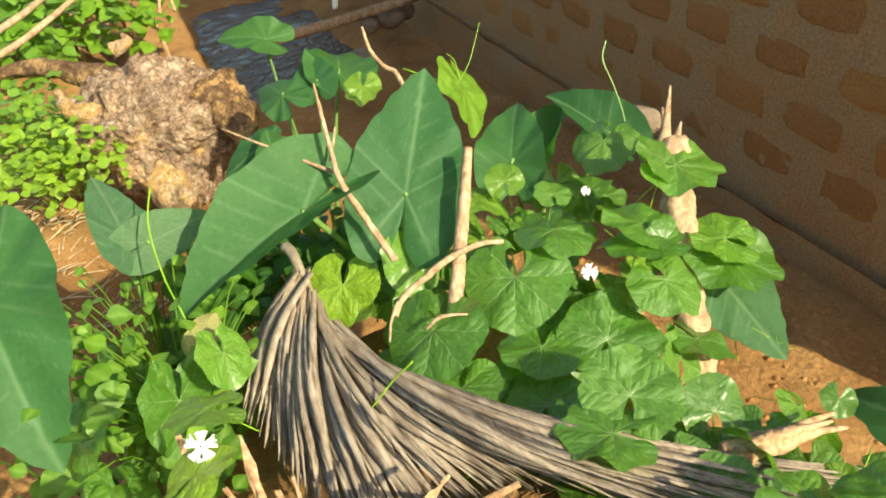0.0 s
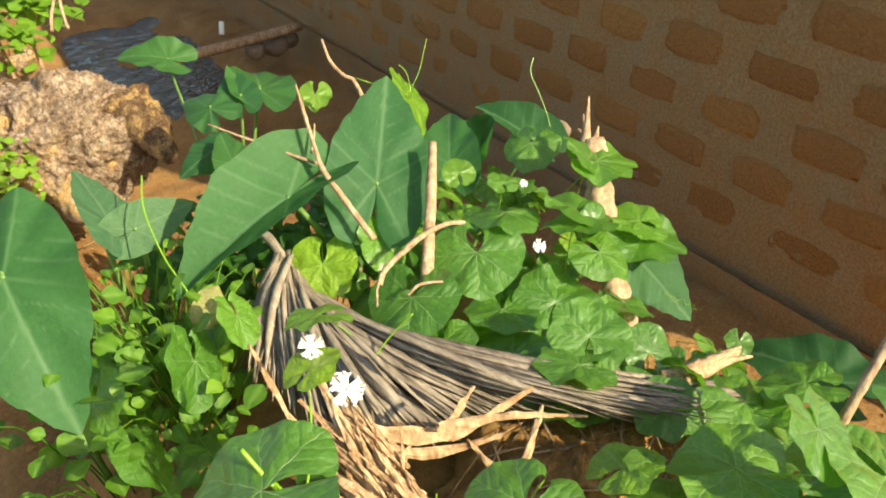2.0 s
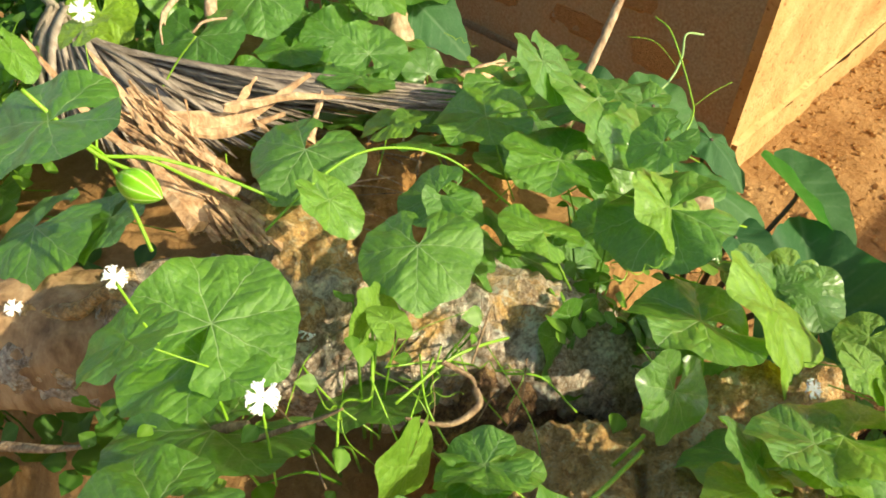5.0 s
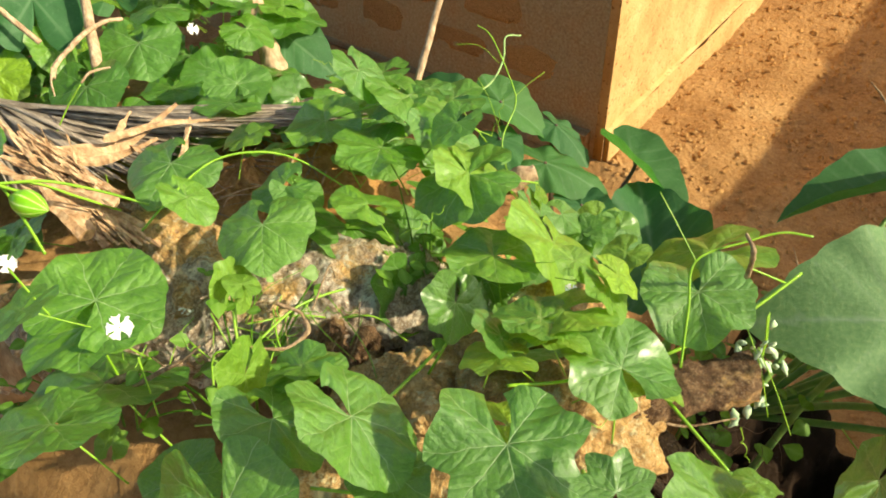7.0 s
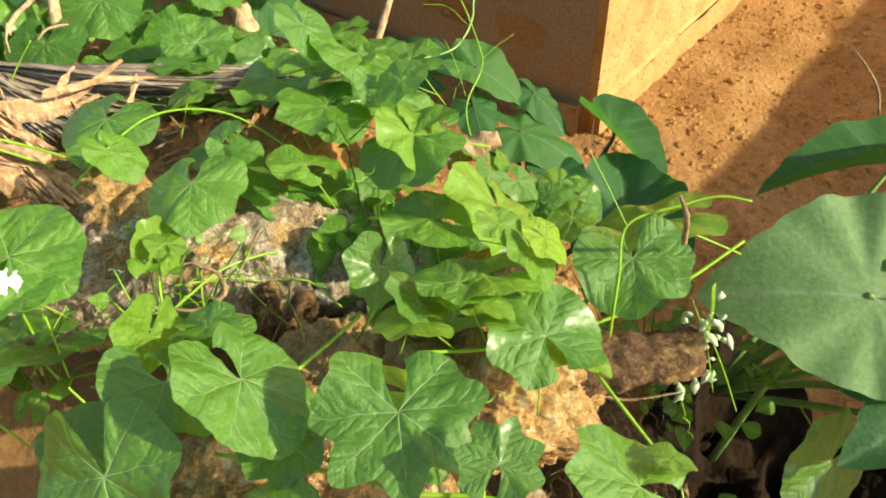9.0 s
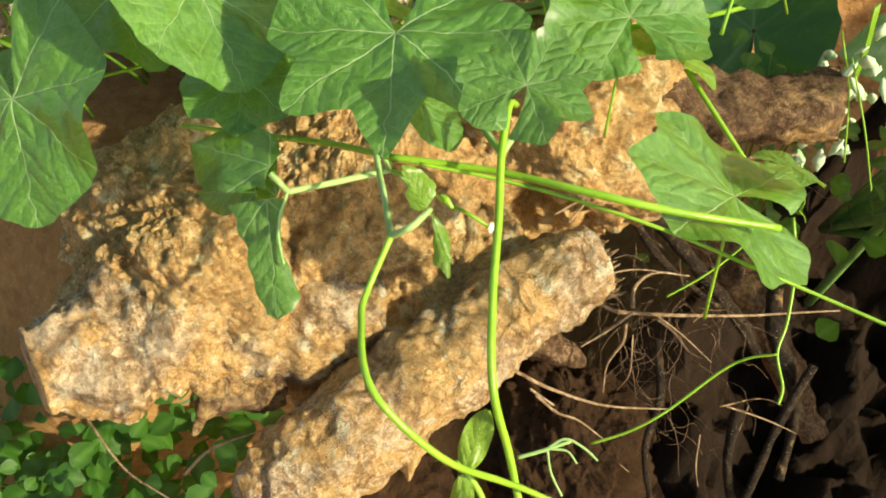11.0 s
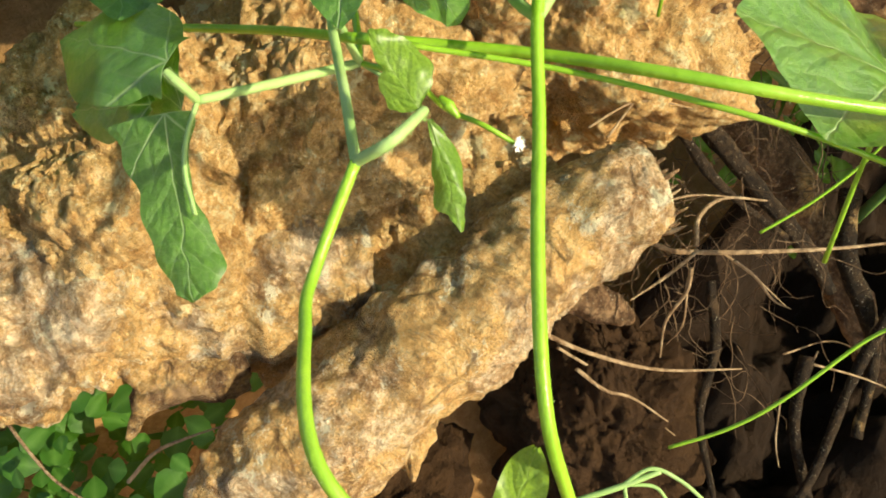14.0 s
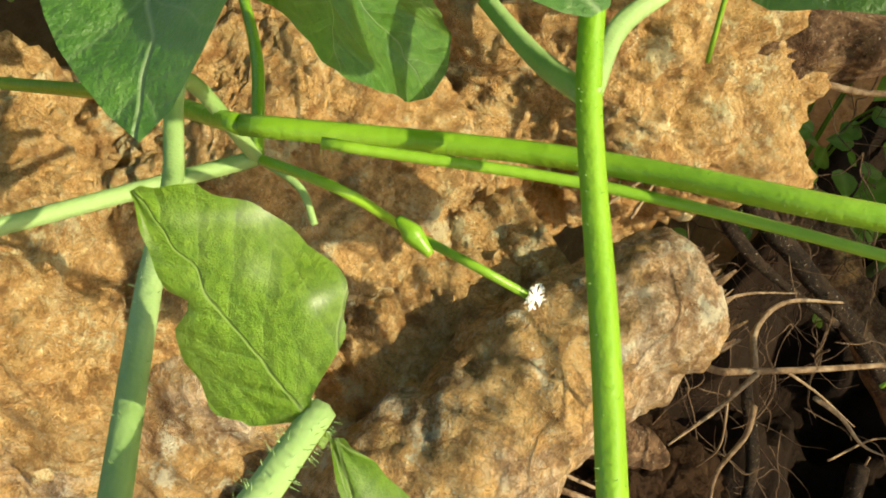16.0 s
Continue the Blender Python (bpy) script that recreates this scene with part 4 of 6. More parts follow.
# sheen from sky and sun is painted into this leaf's colour
taro("very large dusty taro leaf beside the pit, sky sheen put into its pale colour", [
    ((0.575, -0.655, 0.952), (0.452, -0.470, 0.980), (-0.12, -0.50, 0.86), 6),
], (0.72, -0.52, 0.20), TARO_STEM, True)
taro("broad taro leaves beside the pit, one backlit, others unseen and added for shade", [
    ((1.330, -0.560, 0.670), (1.164, -0.327, 0.645), (0.35, 0.05, 0.90), 1),
    ((0.693, -0.654, 0.978), (0.811, -0.707, 0.966), (0.1, -0.3, 0.9), 2),
    ((0.529, -0.801, 0.896), (0.367, -0.722, 0.890), (0.1, -0.3, 0.9), 2),
    # the leaves below stay out of view, added to block sun from the pit
    ((0.70, -0.90, 0.90), (0.42, -1.02, 0.86), (0.2, -0.3, 0.9), 2),
    ((0.78, -1.02, 0.96), (0.56, -1.32, 0.93), (0.2, -0.3, 0.9), 0),
    ((0.95, -0.78, 0.93), (1.28, -0.90, 0.90), (0.2, -0.3, 0.9), 2),
    ((0.98, -1.02, 0.98), (1.15, -1.36, 0.92), (0.2, -0.3, 0.9), 2),
    ((0.72, -0.70, 0.78), (1.00, -0.58, 0.78), (0.3, -0.2, 0.9), 3),
    ((0.88, -0.92, 0.86), (0.70, -0.66, 0.84), (0.2, -0.3, 0.9), 2),
    ((1.22, -1.05, 0.95), (1.52, -1.20, 0.92), (0.2, -0.3, 0.9), 2),
    ((0.62, -1.15, 0.88), (0.32, -1.32, 0.84), (0.2, -0.3, 0.9), 2),
    ((1.15, -0.75, 0.85), (1.45, -0.70, 0.85), (0.2, -0.3, 0.9), 2),
], (0.85, -0.45, 0.25))

# ---- uprooted stump in front, and the trunk ----
stump = thing("uprooted_stump", "uprooted tree stump with flaking bark and clinging orange soil", "tree stump")


def blob(name, center, radii, turn, material, parent, amp=0.25, freq=5.0, seed=0.0, nu=72, nv=44, label="", clods=0.0):
    verts, faces = [], []
    rot = Euler([radians(a) for a in turn]).to_matrix()
    c = Vector(center)
    for j in range(nv + 1):
        ph = math.pi * j / nv
        for i in range(nu):
            th = 2 * math.pi * i / nu
            d = Vector((math.sin(ph) * math.cos(th), math.sin(ph) * math.sin(th), math.cos(ph)))
            q = rot @ Vector([a * b for a, b in zip(d, radii)])
            k = 1 + amp * noise.fractal((c + q) * freq + Vector((seed, 0, 0)), 0.75, 2.0, 6)
            k += 0.5 * amp * max(0.0, noise.noise((c + q) * freq * 2.3 + Vector((0, seed, 0))))
            k += 0.10 * amp * noise.turbulence((c + q) * freq * 7.0, 3, True) - 0.05 * amp * abs(noise.noise((c + q) * freq * 16.0))
            p = c + q * k
            if clods:
                w = p + noise.noise_vector(p * 40) * 0.008
                d, _ = noise.voronoi(w * 48)
                e, _ = noise.voronoi(w * 120)
                out = clods * (min(1.0, (d[1] - d[0]) * 4) - 0.6 + 1.0 * noise.cell(w * 33)) + clods * 0.4 * (min(1.0, (e[1] - e[0]) * 4) - 0.6)
                p += q.normalized() * out
            verts.append(p)
    for j in range(nv):
        for i in range(nu):
            a, b = j * nu + i, j * nu + (i + 1) % nu
            faces.append((a, b, b + nu, a + nu))
    return piece(name, mesh_of(name, verts, faces, material), parent, None, label)


blob("soil_mass", (-0.038, -0.203, 0.843), (0.205, 0.165, 0.165), (10, 0, 30), SOIL_CAKED, stump, 0.17, 8.0, 1.0, 330, 210, "orange soil caked between the roots", 0.0035)
blob("soil_mass", (-0.204, -0.177, 0.901), (0.115, 0.12, 0.12), (0, 0, 0), SOIL_CAKED, stump, 0.26, 9.0, 3.0, 220, 150, "", 0.0032)
# shade under the roots is painted into this mass
blob("soil_mass", (0.029, -0.467, 0.543), (0.09, 0.11, 0.14), (0, 0, 0), SOIL_ROOT_SHADE, stump, 0.30, 8.0, 16.0, 150, 100, "soil under the roots, shade put into its colour", 0.004)
blob("soil_mass", (0.185, -0.272, 0.897), (0.17, 0.14, 0.14), (0, 0, 0), SOIL_CAKED, stump, 0.26, 8.0, 6.0, 220, 150, "", 0.0032)
# dark mass stands in for the shade below the broken root
blob("soil_mass", (-0.236, -0.410, 0.556), (0.16, 0.12, 0.07), (0, 0, 30), SOIL_ROOT_SHADE, stump, 0.3, 8.0, 26.0, 110, 70, "", 0.004)
ROOT = dict(sides=72, rough=0.30, freq=17.0, crust=0.0045)
rod("root", [(0.044, -0.456, 0.926), (0.022, -0.449, 0.925), (-0.035, -0.432, 0.913), (-0.102, -0.421, 0.895), (-0.179, -0.408, 0.872), (-0.257, -0.399, 0.848), (-0.297, -0.395, 0.837), (-0.314, -0.396, 0.834)], [0.033, 0.040, 0.043, 0.046, 0.050, 0.048, 0.040, 0.022], BARK, stump, "thick broken root with wrinkled grey bark", n=170, seed=2.0, sides=96, rough=0.20, freq=15.0, crust=0.0035)
rod("root", [(-0.130, -0.334, 0.837), (-0.048, -0.361, 0.870), (0.031, -0.388, 0.902)], [0.05, 0.055, 0.04], SOIL_CAKED, stump, n=70, seed=4.0, **ROOT)
rod("root", [(-0.113, -0.321, 0.875), (-0.202, -0.275, 0.892), (-0.285, -0.233, 0.909), (-0.336, -0.224, 0.922), (-0.382, -0.218, 0.936)], [0.06, 0.055, 0.06, 0.058, 0.04], BARK, stump, n=110, seed=6.0, **ROOT)
rod("root", [(-0.160, -0.407, 0.834), (-0.174, -0.435, 0.837), (-0.195, -0.463, 0.837)], [0.022, 0.02, 0.004], BARK, stump, n=20, seed=7.0, **ROOT)
rod("root", [(-0.230, -0.302, 0.859), (-0.273, -0.303, 0.877), (-0.312, -0.323, 0.885)], [0.03, 0.02, 0.002], BARK_BROWN, stump, n=20, seed=8.0, **ROOT)
rod("root", [(0.119, -0.230, 0.930), (0.194, -0.325, 0.935), (0.268, -0.420, 0.940), (0.344, -0.504, 0.953)], [0.05, 0.05, 0.042, 0.032], BARK_BROWN, stump, "short broken root at the pit's edge", n=36, seed=9.0, **ROOT)
rod("root", [(0.316, -0.211, 0.768), (0.356, -0.353, 0.689), (0.366, -0.503, 0.593), (0.326, -0.677, 0.462)], [0.05, 0.035, 0.028, 0.02], BARK_BROWN, stump, n=40, seed=10.0, **ROOT)
rod("root", [(-0.042, -0.441, 0.890), (-0.025, -0.469, 0.871), (-0.005, -0.493, 0.854)], [0.016, 0.014, 0.006], BARK_BROWN, stump, n=20, seed=11.0, **ROOT)
rod("trunk", [(-0.380, 0.629, 0.913), (-0.234, 0.476, 0.908), (-0.079, 0.329, 0.914), (0.065, 0.179, 0.910), (0.190, 0.048, 0.904), (0.259, -0.079, 0.860)], [0.075, 0.085, 0.10, 0.11, 0.10, 0.07], TRUNK_BARK, stump, "horizontal trunk with pale flaking bark", n=200, seed=12.0, sides=96, rough=0.20, freq=13.0, crust=0.0045)
rod("peeled_wood", [(-0.420, 0.672, 0.915), (-0.330, 0.577, 0.9115), (-0.234, 0.476, 0.910), (-0.170, 0.415, 0.911)], [0.081, 0.086, 0.092, 0.088], PEELED, stump, "bare tan wood where the bark has come off", n=70, seed=12.0, sides=64, rough=0.13, freq=11.0, crust=0.001)
rod("root", [(-0.021, 0.237, 0.911), (0.042, 0.341, 0.980), (0.024, 0.442, 0.987)], [0.09, 0.07, 0.05], BARK, stump, n=30, seed=13.0, **ROOT)
rod("root", [(0.111, 0.096, 0.884), (0.112, 0.011, 0.826), (0.165, -0.096, 0.792), (0.251, -0.222, 0.769)], [0.10, 0.09, 0.08, 0.07], BARK_BROWN, stump, n=40, seed=14.0, **ROOT)
rod("root", [(-0.304, 0.540, 0.979), (-0.236, 0.434, 0.995), (-0.196, 0.391, 1.034), (-0.183, 0.325, 1.037)], [0.014, 0.012, 0.01, 0.006], BARK, stump, n=26, seed=15.0, **ROOT)
for k, pts in enumerate((
    [(0.012, -0.456, 0.918), (0.031, -0.486, 0.898), (0.053, -0.501, 0.887), (0.097, -0.535, 0.876), (0.150, -0.579, 0.864), (0.214, -0.627, 0.854)],
    [(0.041, -0.506, 0.904), (0.059, -0.494, 0.910), (0.083, -0.496, 0.912), (0.110, -0.517, 0.903)],
    [(0.041, -0.506, 0.904), (0.012, -0.502, 0.900), (-0.018, -0.495, 0.897)],
    [(-0.067, -0.464, 0.867), (-0.044, -0.491, 0.839), (-0.005, -0.528, 0.811), (0.053, -0.571, 0.789)],
    [(-0.374, -0.200, 0.827), (-0.376, -0.241, 0.817), (-0.374, -0.273, 0.812), (-0.362, -0.310, 0.810), (-0.347, -0.350, 0.807)],
    [(-0.338, -0.307, 0.810), (-0.311, -0.315, 0.834), (-0.289, -0.330, 0.851), (-0.261, -0.351, 0.868)],
    [(0.036, -0.462, 0.913), (0.078, -0.475, 0.900), (0.113, -0.494, 0.881)],
    [(0.069, -0.515, 0.875), (0.094, -0.538, 0.837), (0.117, -0.567, 0.795)],
    [(0.074, -0.493, 0.816), (0.060, -0.508, 0.771), (0.050, -0.506, 0.738)],
    [(-0.015, -0.447, 0.741), (0.018, -0.484, 0.675), (0.053, -0.554, 0.592)],
    [(0.176, -0.584, 0.629), (0.251, -0.614, 0.585), (0.304, -0.677, 0.513)],
    [(0.198, -0.604, 0.628), (0.178, -0.612, 0.585), (0.157, -0.601, 0.551)],
    [(0.056, -0.393, 0.934), (0.100, -0.398, 0.926), (0.134, -0.416, 0.907), (0.161, -0.438, 0.883)],
    [(0.061, -0.408, 0.929), (0.118, -0.395, 0.924), (0.153, -0.389, 0.906)],
    [(-0.032, -0.042, 1.111), (-0.042, -0.055, 1.108), (-0.073, -0.048, 1.104), (-0.103, -0.019, 1.115)],
    [(-0.039, -0.007, 1.129), (-0.028, -0.034, 1.118), (-0.033, -0.045, 1.107)],
    [(-0.221, 0.117, 1.035), (-0.188, 0.081, 1.064), (-0.157, 0.047, 1.092), (-0.139, 0.025, 1.119)],
    [(-0.374, 0.332, 0.969), (-0.341, 0.286, 0.984), (-0.307, 0.244, 1.001)],
    [(-0.222, 0.151, 1.029), (-0.206, 0.135, 1.045), (-0.190, 0.116, 1.058)],
    [(0.205, -0.346, 0.931), (0.221, -0.401, 0.920), (0.242, -0.452, 0.915), (0.284, -0.507, 0.927)],
)):
    r = (0.0022, 0.0020, 0.0015, 0.0019, 0.0014, 0.0016, 0.0011, 0.0009, 0.001, 0.0015, 0.001, 0.001, 0.001, 0.001, 0.004, 0.003, 0.0035, 0.006, 0.008, 0.003)[k]
    rod("rootlet", pts, [r, r * 0.8, r * 0.35], ROOTLET, stump, sides=7, n=30, wobble=0.006, seed=k * 3.1)
# roots that hang in the pit behind the stump, pit shade in their colour
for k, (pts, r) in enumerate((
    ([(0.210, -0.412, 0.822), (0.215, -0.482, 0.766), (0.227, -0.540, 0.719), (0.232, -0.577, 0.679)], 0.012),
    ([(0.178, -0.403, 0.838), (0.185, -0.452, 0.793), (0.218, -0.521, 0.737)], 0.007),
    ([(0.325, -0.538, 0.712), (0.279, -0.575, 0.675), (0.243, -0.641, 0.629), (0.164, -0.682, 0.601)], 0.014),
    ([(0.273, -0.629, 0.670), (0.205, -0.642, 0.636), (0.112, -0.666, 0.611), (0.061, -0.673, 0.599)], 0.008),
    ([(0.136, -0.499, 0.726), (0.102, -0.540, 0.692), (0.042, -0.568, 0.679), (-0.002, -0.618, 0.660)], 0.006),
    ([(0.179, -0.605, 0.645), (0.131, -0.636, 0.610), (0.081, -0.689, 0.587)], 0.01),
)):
    rod("root", pts, [r * 0.75, r * 0.65, r * 0.45], BARK_PIT_SHADE, stump, sides=18, n=40, wobble=0.012, rough=0.3, freq=22.0, seed=30.0 + k)
for k, (pts, r) in enumerate((
    ([(-0.086, -0.505, 0.919), (-0.078, -0.524, 0.901), (-0.065, -0.539, 0.887), (-0.055, -0.564, 0.867)], 0.0014),
    ([(0.017, -0.515, 0.920), (0.011, -0.519, 0.903), (-0.006, -0.519, 0.885), (-0.019, -0.529, 0.863)], 0.0016),
    ([(0.033, -0.533, 0.929), (0.042, -0.548, 0.913), (0.047, -0.564, 0.896), (0.052, -0.576, 0.892)], 0.0012),
    ([(0.045, -0.607, 0.803), (0.025, -0.623, 0.787), (0.014, -0.637, 0.776)], 0.0008),
    ([(0.076, -0.606, 0.816), (0.106, -0.638, 0.788), (0.126, -0.667, 0.770)], 0.001),
)):
    rod("rootlet", pts, [r, r * 0.8, r * 0.35], ROOTLET, stump, sides=7, n=30, wobble=0.006, seed=60 + k * 2.3)
# loose crumbs and clods lying on the caked soil
rng = random.Random(71)
cv, cf = [], []
ico = [(0, 0, 1), (0.9, 0, 0.2), (0.28, 0.85, 0.2), (-0.72, 0.53, 0.2), (-0.72, -0.53, 0.2), (0.28, -0.85, 0.2), (0, 0, -0.6)]
tris = [(0, 1, 2), (0, 2, 3), (0, 3, 4), (0, 4, 5), (0, 5, 1), (6, 2, 1), (6, 3, 2), (6, 4, 3), (6, 5, 4), (6, 1, 5)]
for ob in [o for o in stump.children if o.name.startswith("soil_mass") or o.name.startswith("root")]:
    if ob.data.materials[0] is not SOIL_CAKED:
        continue
    for v in rng.sample(list(ob.data.vertices), min(700, len(ob.data.vertices) // 10)):
        if v.normal.z < 0.0:
            continue
        r = 0.0008 + 0.0048 * rng.random() ** 3
        turn = Euler([rng.uniform(0, 6.28) for _ in range(3)]).to_matrix()
        b = len(cv)
        for p in ico:
            cv.append(v.co + v.normal * r * 0.3 + turn @ (Vector(p) * r * rng.uniform(0.7, 1.3)))
        cf += [tuple(i + b for i in t) for t in tris]
tagged(piece("soil_grit", mesh_of("soil_grit", cv, cf, SOIL_CAKED, smooth=False), stump), "loose orange soil crumbs on the stump", kind="stuff")
# torn fibres round the broken root's end
rng = random.Random(15)
END, AX = Vector((0.041, -0.456, 0.927)), (Vector((0.044, -0.456, 0.926)) - Vector((-0.039, -0.435, 0.919))).normalized()
for k in range(46):
    o = Vector((rng.gauss(0, 1), rng.gauss(0, 1), rng.gauss(0, 1)))
    o = (o - AX * o.dot(AX)).normalized() * 0.031 * rng.uniform(0.55, 1.0)
    a = END + o - AX * 0.008
    b = END + o * rng.uniform(0.9, 1.25) + AX * rng.uniform(0.002, 0.016) + Vector((0, 0, rng.gauss(-0.002, 0.004)))
    r = rng.uniform(0.0006, 0.0022)
    rod("fibre", [a, (a + b) / 2 + o * 0.05, b], [r * 1.6, r, r * 0.3], BARK_BROWN if k % 3 else ROOTLET, stump, sides=5, n=6)
# hair roots in the pit
hv, hf = [], []
rng = random.Random(5)
for k in range(170):
    p = Vector((0.158, -0.495, 0.729)) + Vector((rng.uniform(-0.05, 0.3), rng.uniform(-0.05, 0.20), rng.uniform(-0.25, 0.12)))
    d = Vector((rng.uniform(-1, 1), rng.uniform(-1, 0.3), rng.uniform(-1.2, 0.4))).normalized()
    q = [p]
    for s in range(9):
        d = (d + Vector((rng.gauss(0, 0.45), rng.gauss(0, 0.45), rng.gauss(-0.08, 0.4)))).normalized()
        q.append(q[-1] + d * rng.uniform(0.008, 0.020))
    v, f = tube(q, [0.0009 if k % 6 == 0 else 0.0005, 0.0003], sides=4, n=20)
    hf += [tuple(i + len(hv) for i in face) for face in f]
    hv += v
tagged(new("hair_roots", mesh_of("hair_roots", hv, hf, HAIR_ROOT)), "fine tangled hair roots hanging in the pit", "roots", kind="stuff")

# ---- torn wood, sticks, frond ----
splint = thing("splintered_stump", "torn orange wood splinters standing on the trunk", "broken wood")


def splinter(a, b, wide, thick, seed, bow=(0, 0, 0), name="splinter"):
    rng = random.Random(seed)
    a, b = Vector(a), Vector(b)
    mid = (a + b) / 2 + Vector(bow)
    line = spline([a, mid, b], 14)
    verts, faces = [], []
    d = (b - a).normalized()
    x = d.cross(Vector((0.2, -0.9, 0.5))).normalized()
    y = d.cross(x)
    for i, p in enumerate(line):
        t = i / 14
        w = wide * (1 - 0.75 * t ** 1.6) * (0.8 + 0.4 * noise.noise(p * 40 + Vector((seed, 0, 0))))
        h = thick * (1 - 0.6 * t) * (0.8 + 0.5 * noise.noise(p * 50 + Vector((0, seed, 0))))
        for cx, cy in ((-1, -0.3), (-0.4, -1), (0.3, -0.7), (1, -0.2), (0.6, 0.8), (-0.5, 0.9)):
            verts.append(p + x * cx * w + y * cy * h + noise.noise_vector(p * 60 + Vector((cx, cy, seed))) * 0.003)
    for i in range(14):
        for j in range(6):
            u, v = i * 6 + j, i * 6 + (j + 1) % 6
            faces.append((u, v, v + 6, u + 6))
    faces += [tuple(range(5, -1, -1)), tuple(range(84, 90))]
    return piece(name, mesh_of(name, verts, faces, SPLINTER, smooth=False), splint)


splinter((-0.037, 0.436, 1.073), (-0.034, 0.659, 1.179), 0.012, 0.007, 1)
splinter((-0.048, 0.470, 1.069), (-0.095, 0.695, 1.206), 0.009, 0.004, 2, (-0.01, 0, -0.01))
splinter((-0.007, 0.434, 1.062), (-0.016, 0.607, 1.133), 0.015, 0.008, 3)
splinter((-0.010, 0.416, 1.072), (-0.067, 0.578, 1.127), 0.012, 0.007, 4)
splinter((-0.009, 0.381, 1.086), (-0.090, 0.549, 1.126), 0.010, 0.007, 5)
splinter((0.015, 0.444, 1.056), (-0.014, 0.579, 1.103), 0.015, 0.007, 6)
splinter((0.004, 0.476, 1.066), (-0.067, 0.626, 1.149), 0.009, 0.006, 7)
splinter((-0.050, 0.402, 1.076), (-0.085, 0.504, 1.113), 0.010, 0.008, 8)
splinter((-0.014, 0.579, 1.103), (0.221, 0.522, 1.091), 0.015, 0.005, 9, (0.0, -0.01, -0.035), "bark_strip")
splinter((-0.027, 0.556, 1.100), (0.150, 0.494, 1.069), 0.013, 0.005, 10, (0.0, 0, -0.02), "bark_strip")
splinter((0.078, 0.535, 1.092), (0.279, 0.473, 1.046), 0.008, 0.006, 11, (0, 0, 0.012))
splinter((0.169, 0.470, 1.023), (0.234, 0.515, 1.058), 0.010, 0.006, 12)
splinter((0.095, 0.540, 1.078), (0.158, 0.569, 1.093), 0.008, 0.003, 13)
splinter((0.129, 0.431, 1.030), (0.107, 0.512, 1.072), 0.010, 0.008, 14)
splinter((-0.071, 0.380, 1.067), (-0.068, 0.479, 1.115), 0.022, 0.015, 15)

rng = random.Random(40)
for k in range(95):
    t = rng.random()
    a = Vector((-0.018, 0.404, 1.069)).lerp(Vector((-0.010, 0.543, 1.099)), t) + Vector((rng.gauss(0, 0.016), rng.gauss(0, 0.016), rng.gauss(0, 0.01)))
    b = a + Vector((-0.034, 0.659, 1.179)).lerp(Vector((-0.048, 0.569, 1.132)), rng.random()).lerp(a, rng.uniform(0.35, 0.7)) - a + Vector((rng.gauss(0, 0.02), rng.gauss(0, 0.02), rng.gauss(0, 0.012)))
    splinter(a, b, rng.uniform(0.0018, 0.006), rng.uniform(0.0014, 0.004), 50 + k)

for k in range(58):
    t = rng.random()
    a = Vector((0.012, 0.325, 1.030)).lerp(Vector((-0.055, 0.400, 1.035)), rng.random()) + Vector((rng.gauss(0, 0.010), rng.gauss(0, 0.012), rng.gauss(0, 0.006)))
    b = Vector((-0.005, 0.470, 1.085)).lerp(Vector((-0.060, 0.520, 1.100)), rng.random()) + Vector((rng.gauss(0, 0.012), rng.gauss(0, 0.03), rng.gauss(0, 0.012)))
    splinter(a, b, rng.uniform(0.002, 0.0075), rng.uniform(0.0015, 0.004), 200 + k, (0, 0.01, rng.uniform(-0.012, 0.012)))

post = thing("dead_stick", "upright bare brown stick in the vine", "stick", "dead sticks")
rod("stick", [(0.334, 0.990, 0.936), (0.374, 1.039, 0.997), (0.424, 1.101, 1.082), (0.462, 1.152, 1.145)], [0.0125, 0.012, 0.011, 0.008], DRYWOOD, post, sides=14, rough=0.12, freq=30.0, n=30)
broken = thing("dead_stick", "broken ragged trunk of a dead shrub", "stick", "dead sticks")
rod("stick", [(0.721, 0.813, 0.714), (0.767, 0.909, 0.797), (0.831, 1.036, 0.929), (0.885, 1.139, 1.025)], [0.028, 0.027, 0.027, 0.030], DRYWOOD, broken, sides=22, rough=0.35, freq=26.0, n=40)
for k in range(4):
    rod("stick", [Vector((0.876, 1.129, 1.007)) + Vector(((k - 1.5) * 0.014, 0, 0)), [(0.917, 1.193, 1.113), (0.889, 1.179, 1.081), (0.913, 1.151, 1.054), (0.865, 1.167, 1.054)][k]], [0.015, 0.008, 0.002], DRYWOOD, broken, sides=9, rough=0.4, freq=40.0)
pale = thing("dead_stick", "pale knobbly stick leaning over the leaves", "stick", "dead sticks")
rod("stick", [(0.565, 0.288, 0.952), (0.610, 0.294, 1.015), (0.680, 0.302, 1.112), (0.753, 0.311, 1.213)], [0.0075, 0.0075, 0.0065, 0.005], DRYWOOD, pale, sides=12, rough=0.3, freq=60.0, n=36)
twig = thing("forked_twig", "thin forked tan twig rising through the taro leaves", "twig")
rod("stem", [(0.278, 1.083, 1.019), (0.257, 1.144, 1.079), (0.240, 1.200, 1.134), (0.244, 1.240, 1.175), (0.251, 1.285, 1.226), (0.257, 1.322, 1.266)], [0.0065, 0.006, 0.005, 0.004, 0.002], DRYWOOD, twig, sides=9, rough=0.25, freq=70.0, n=40)
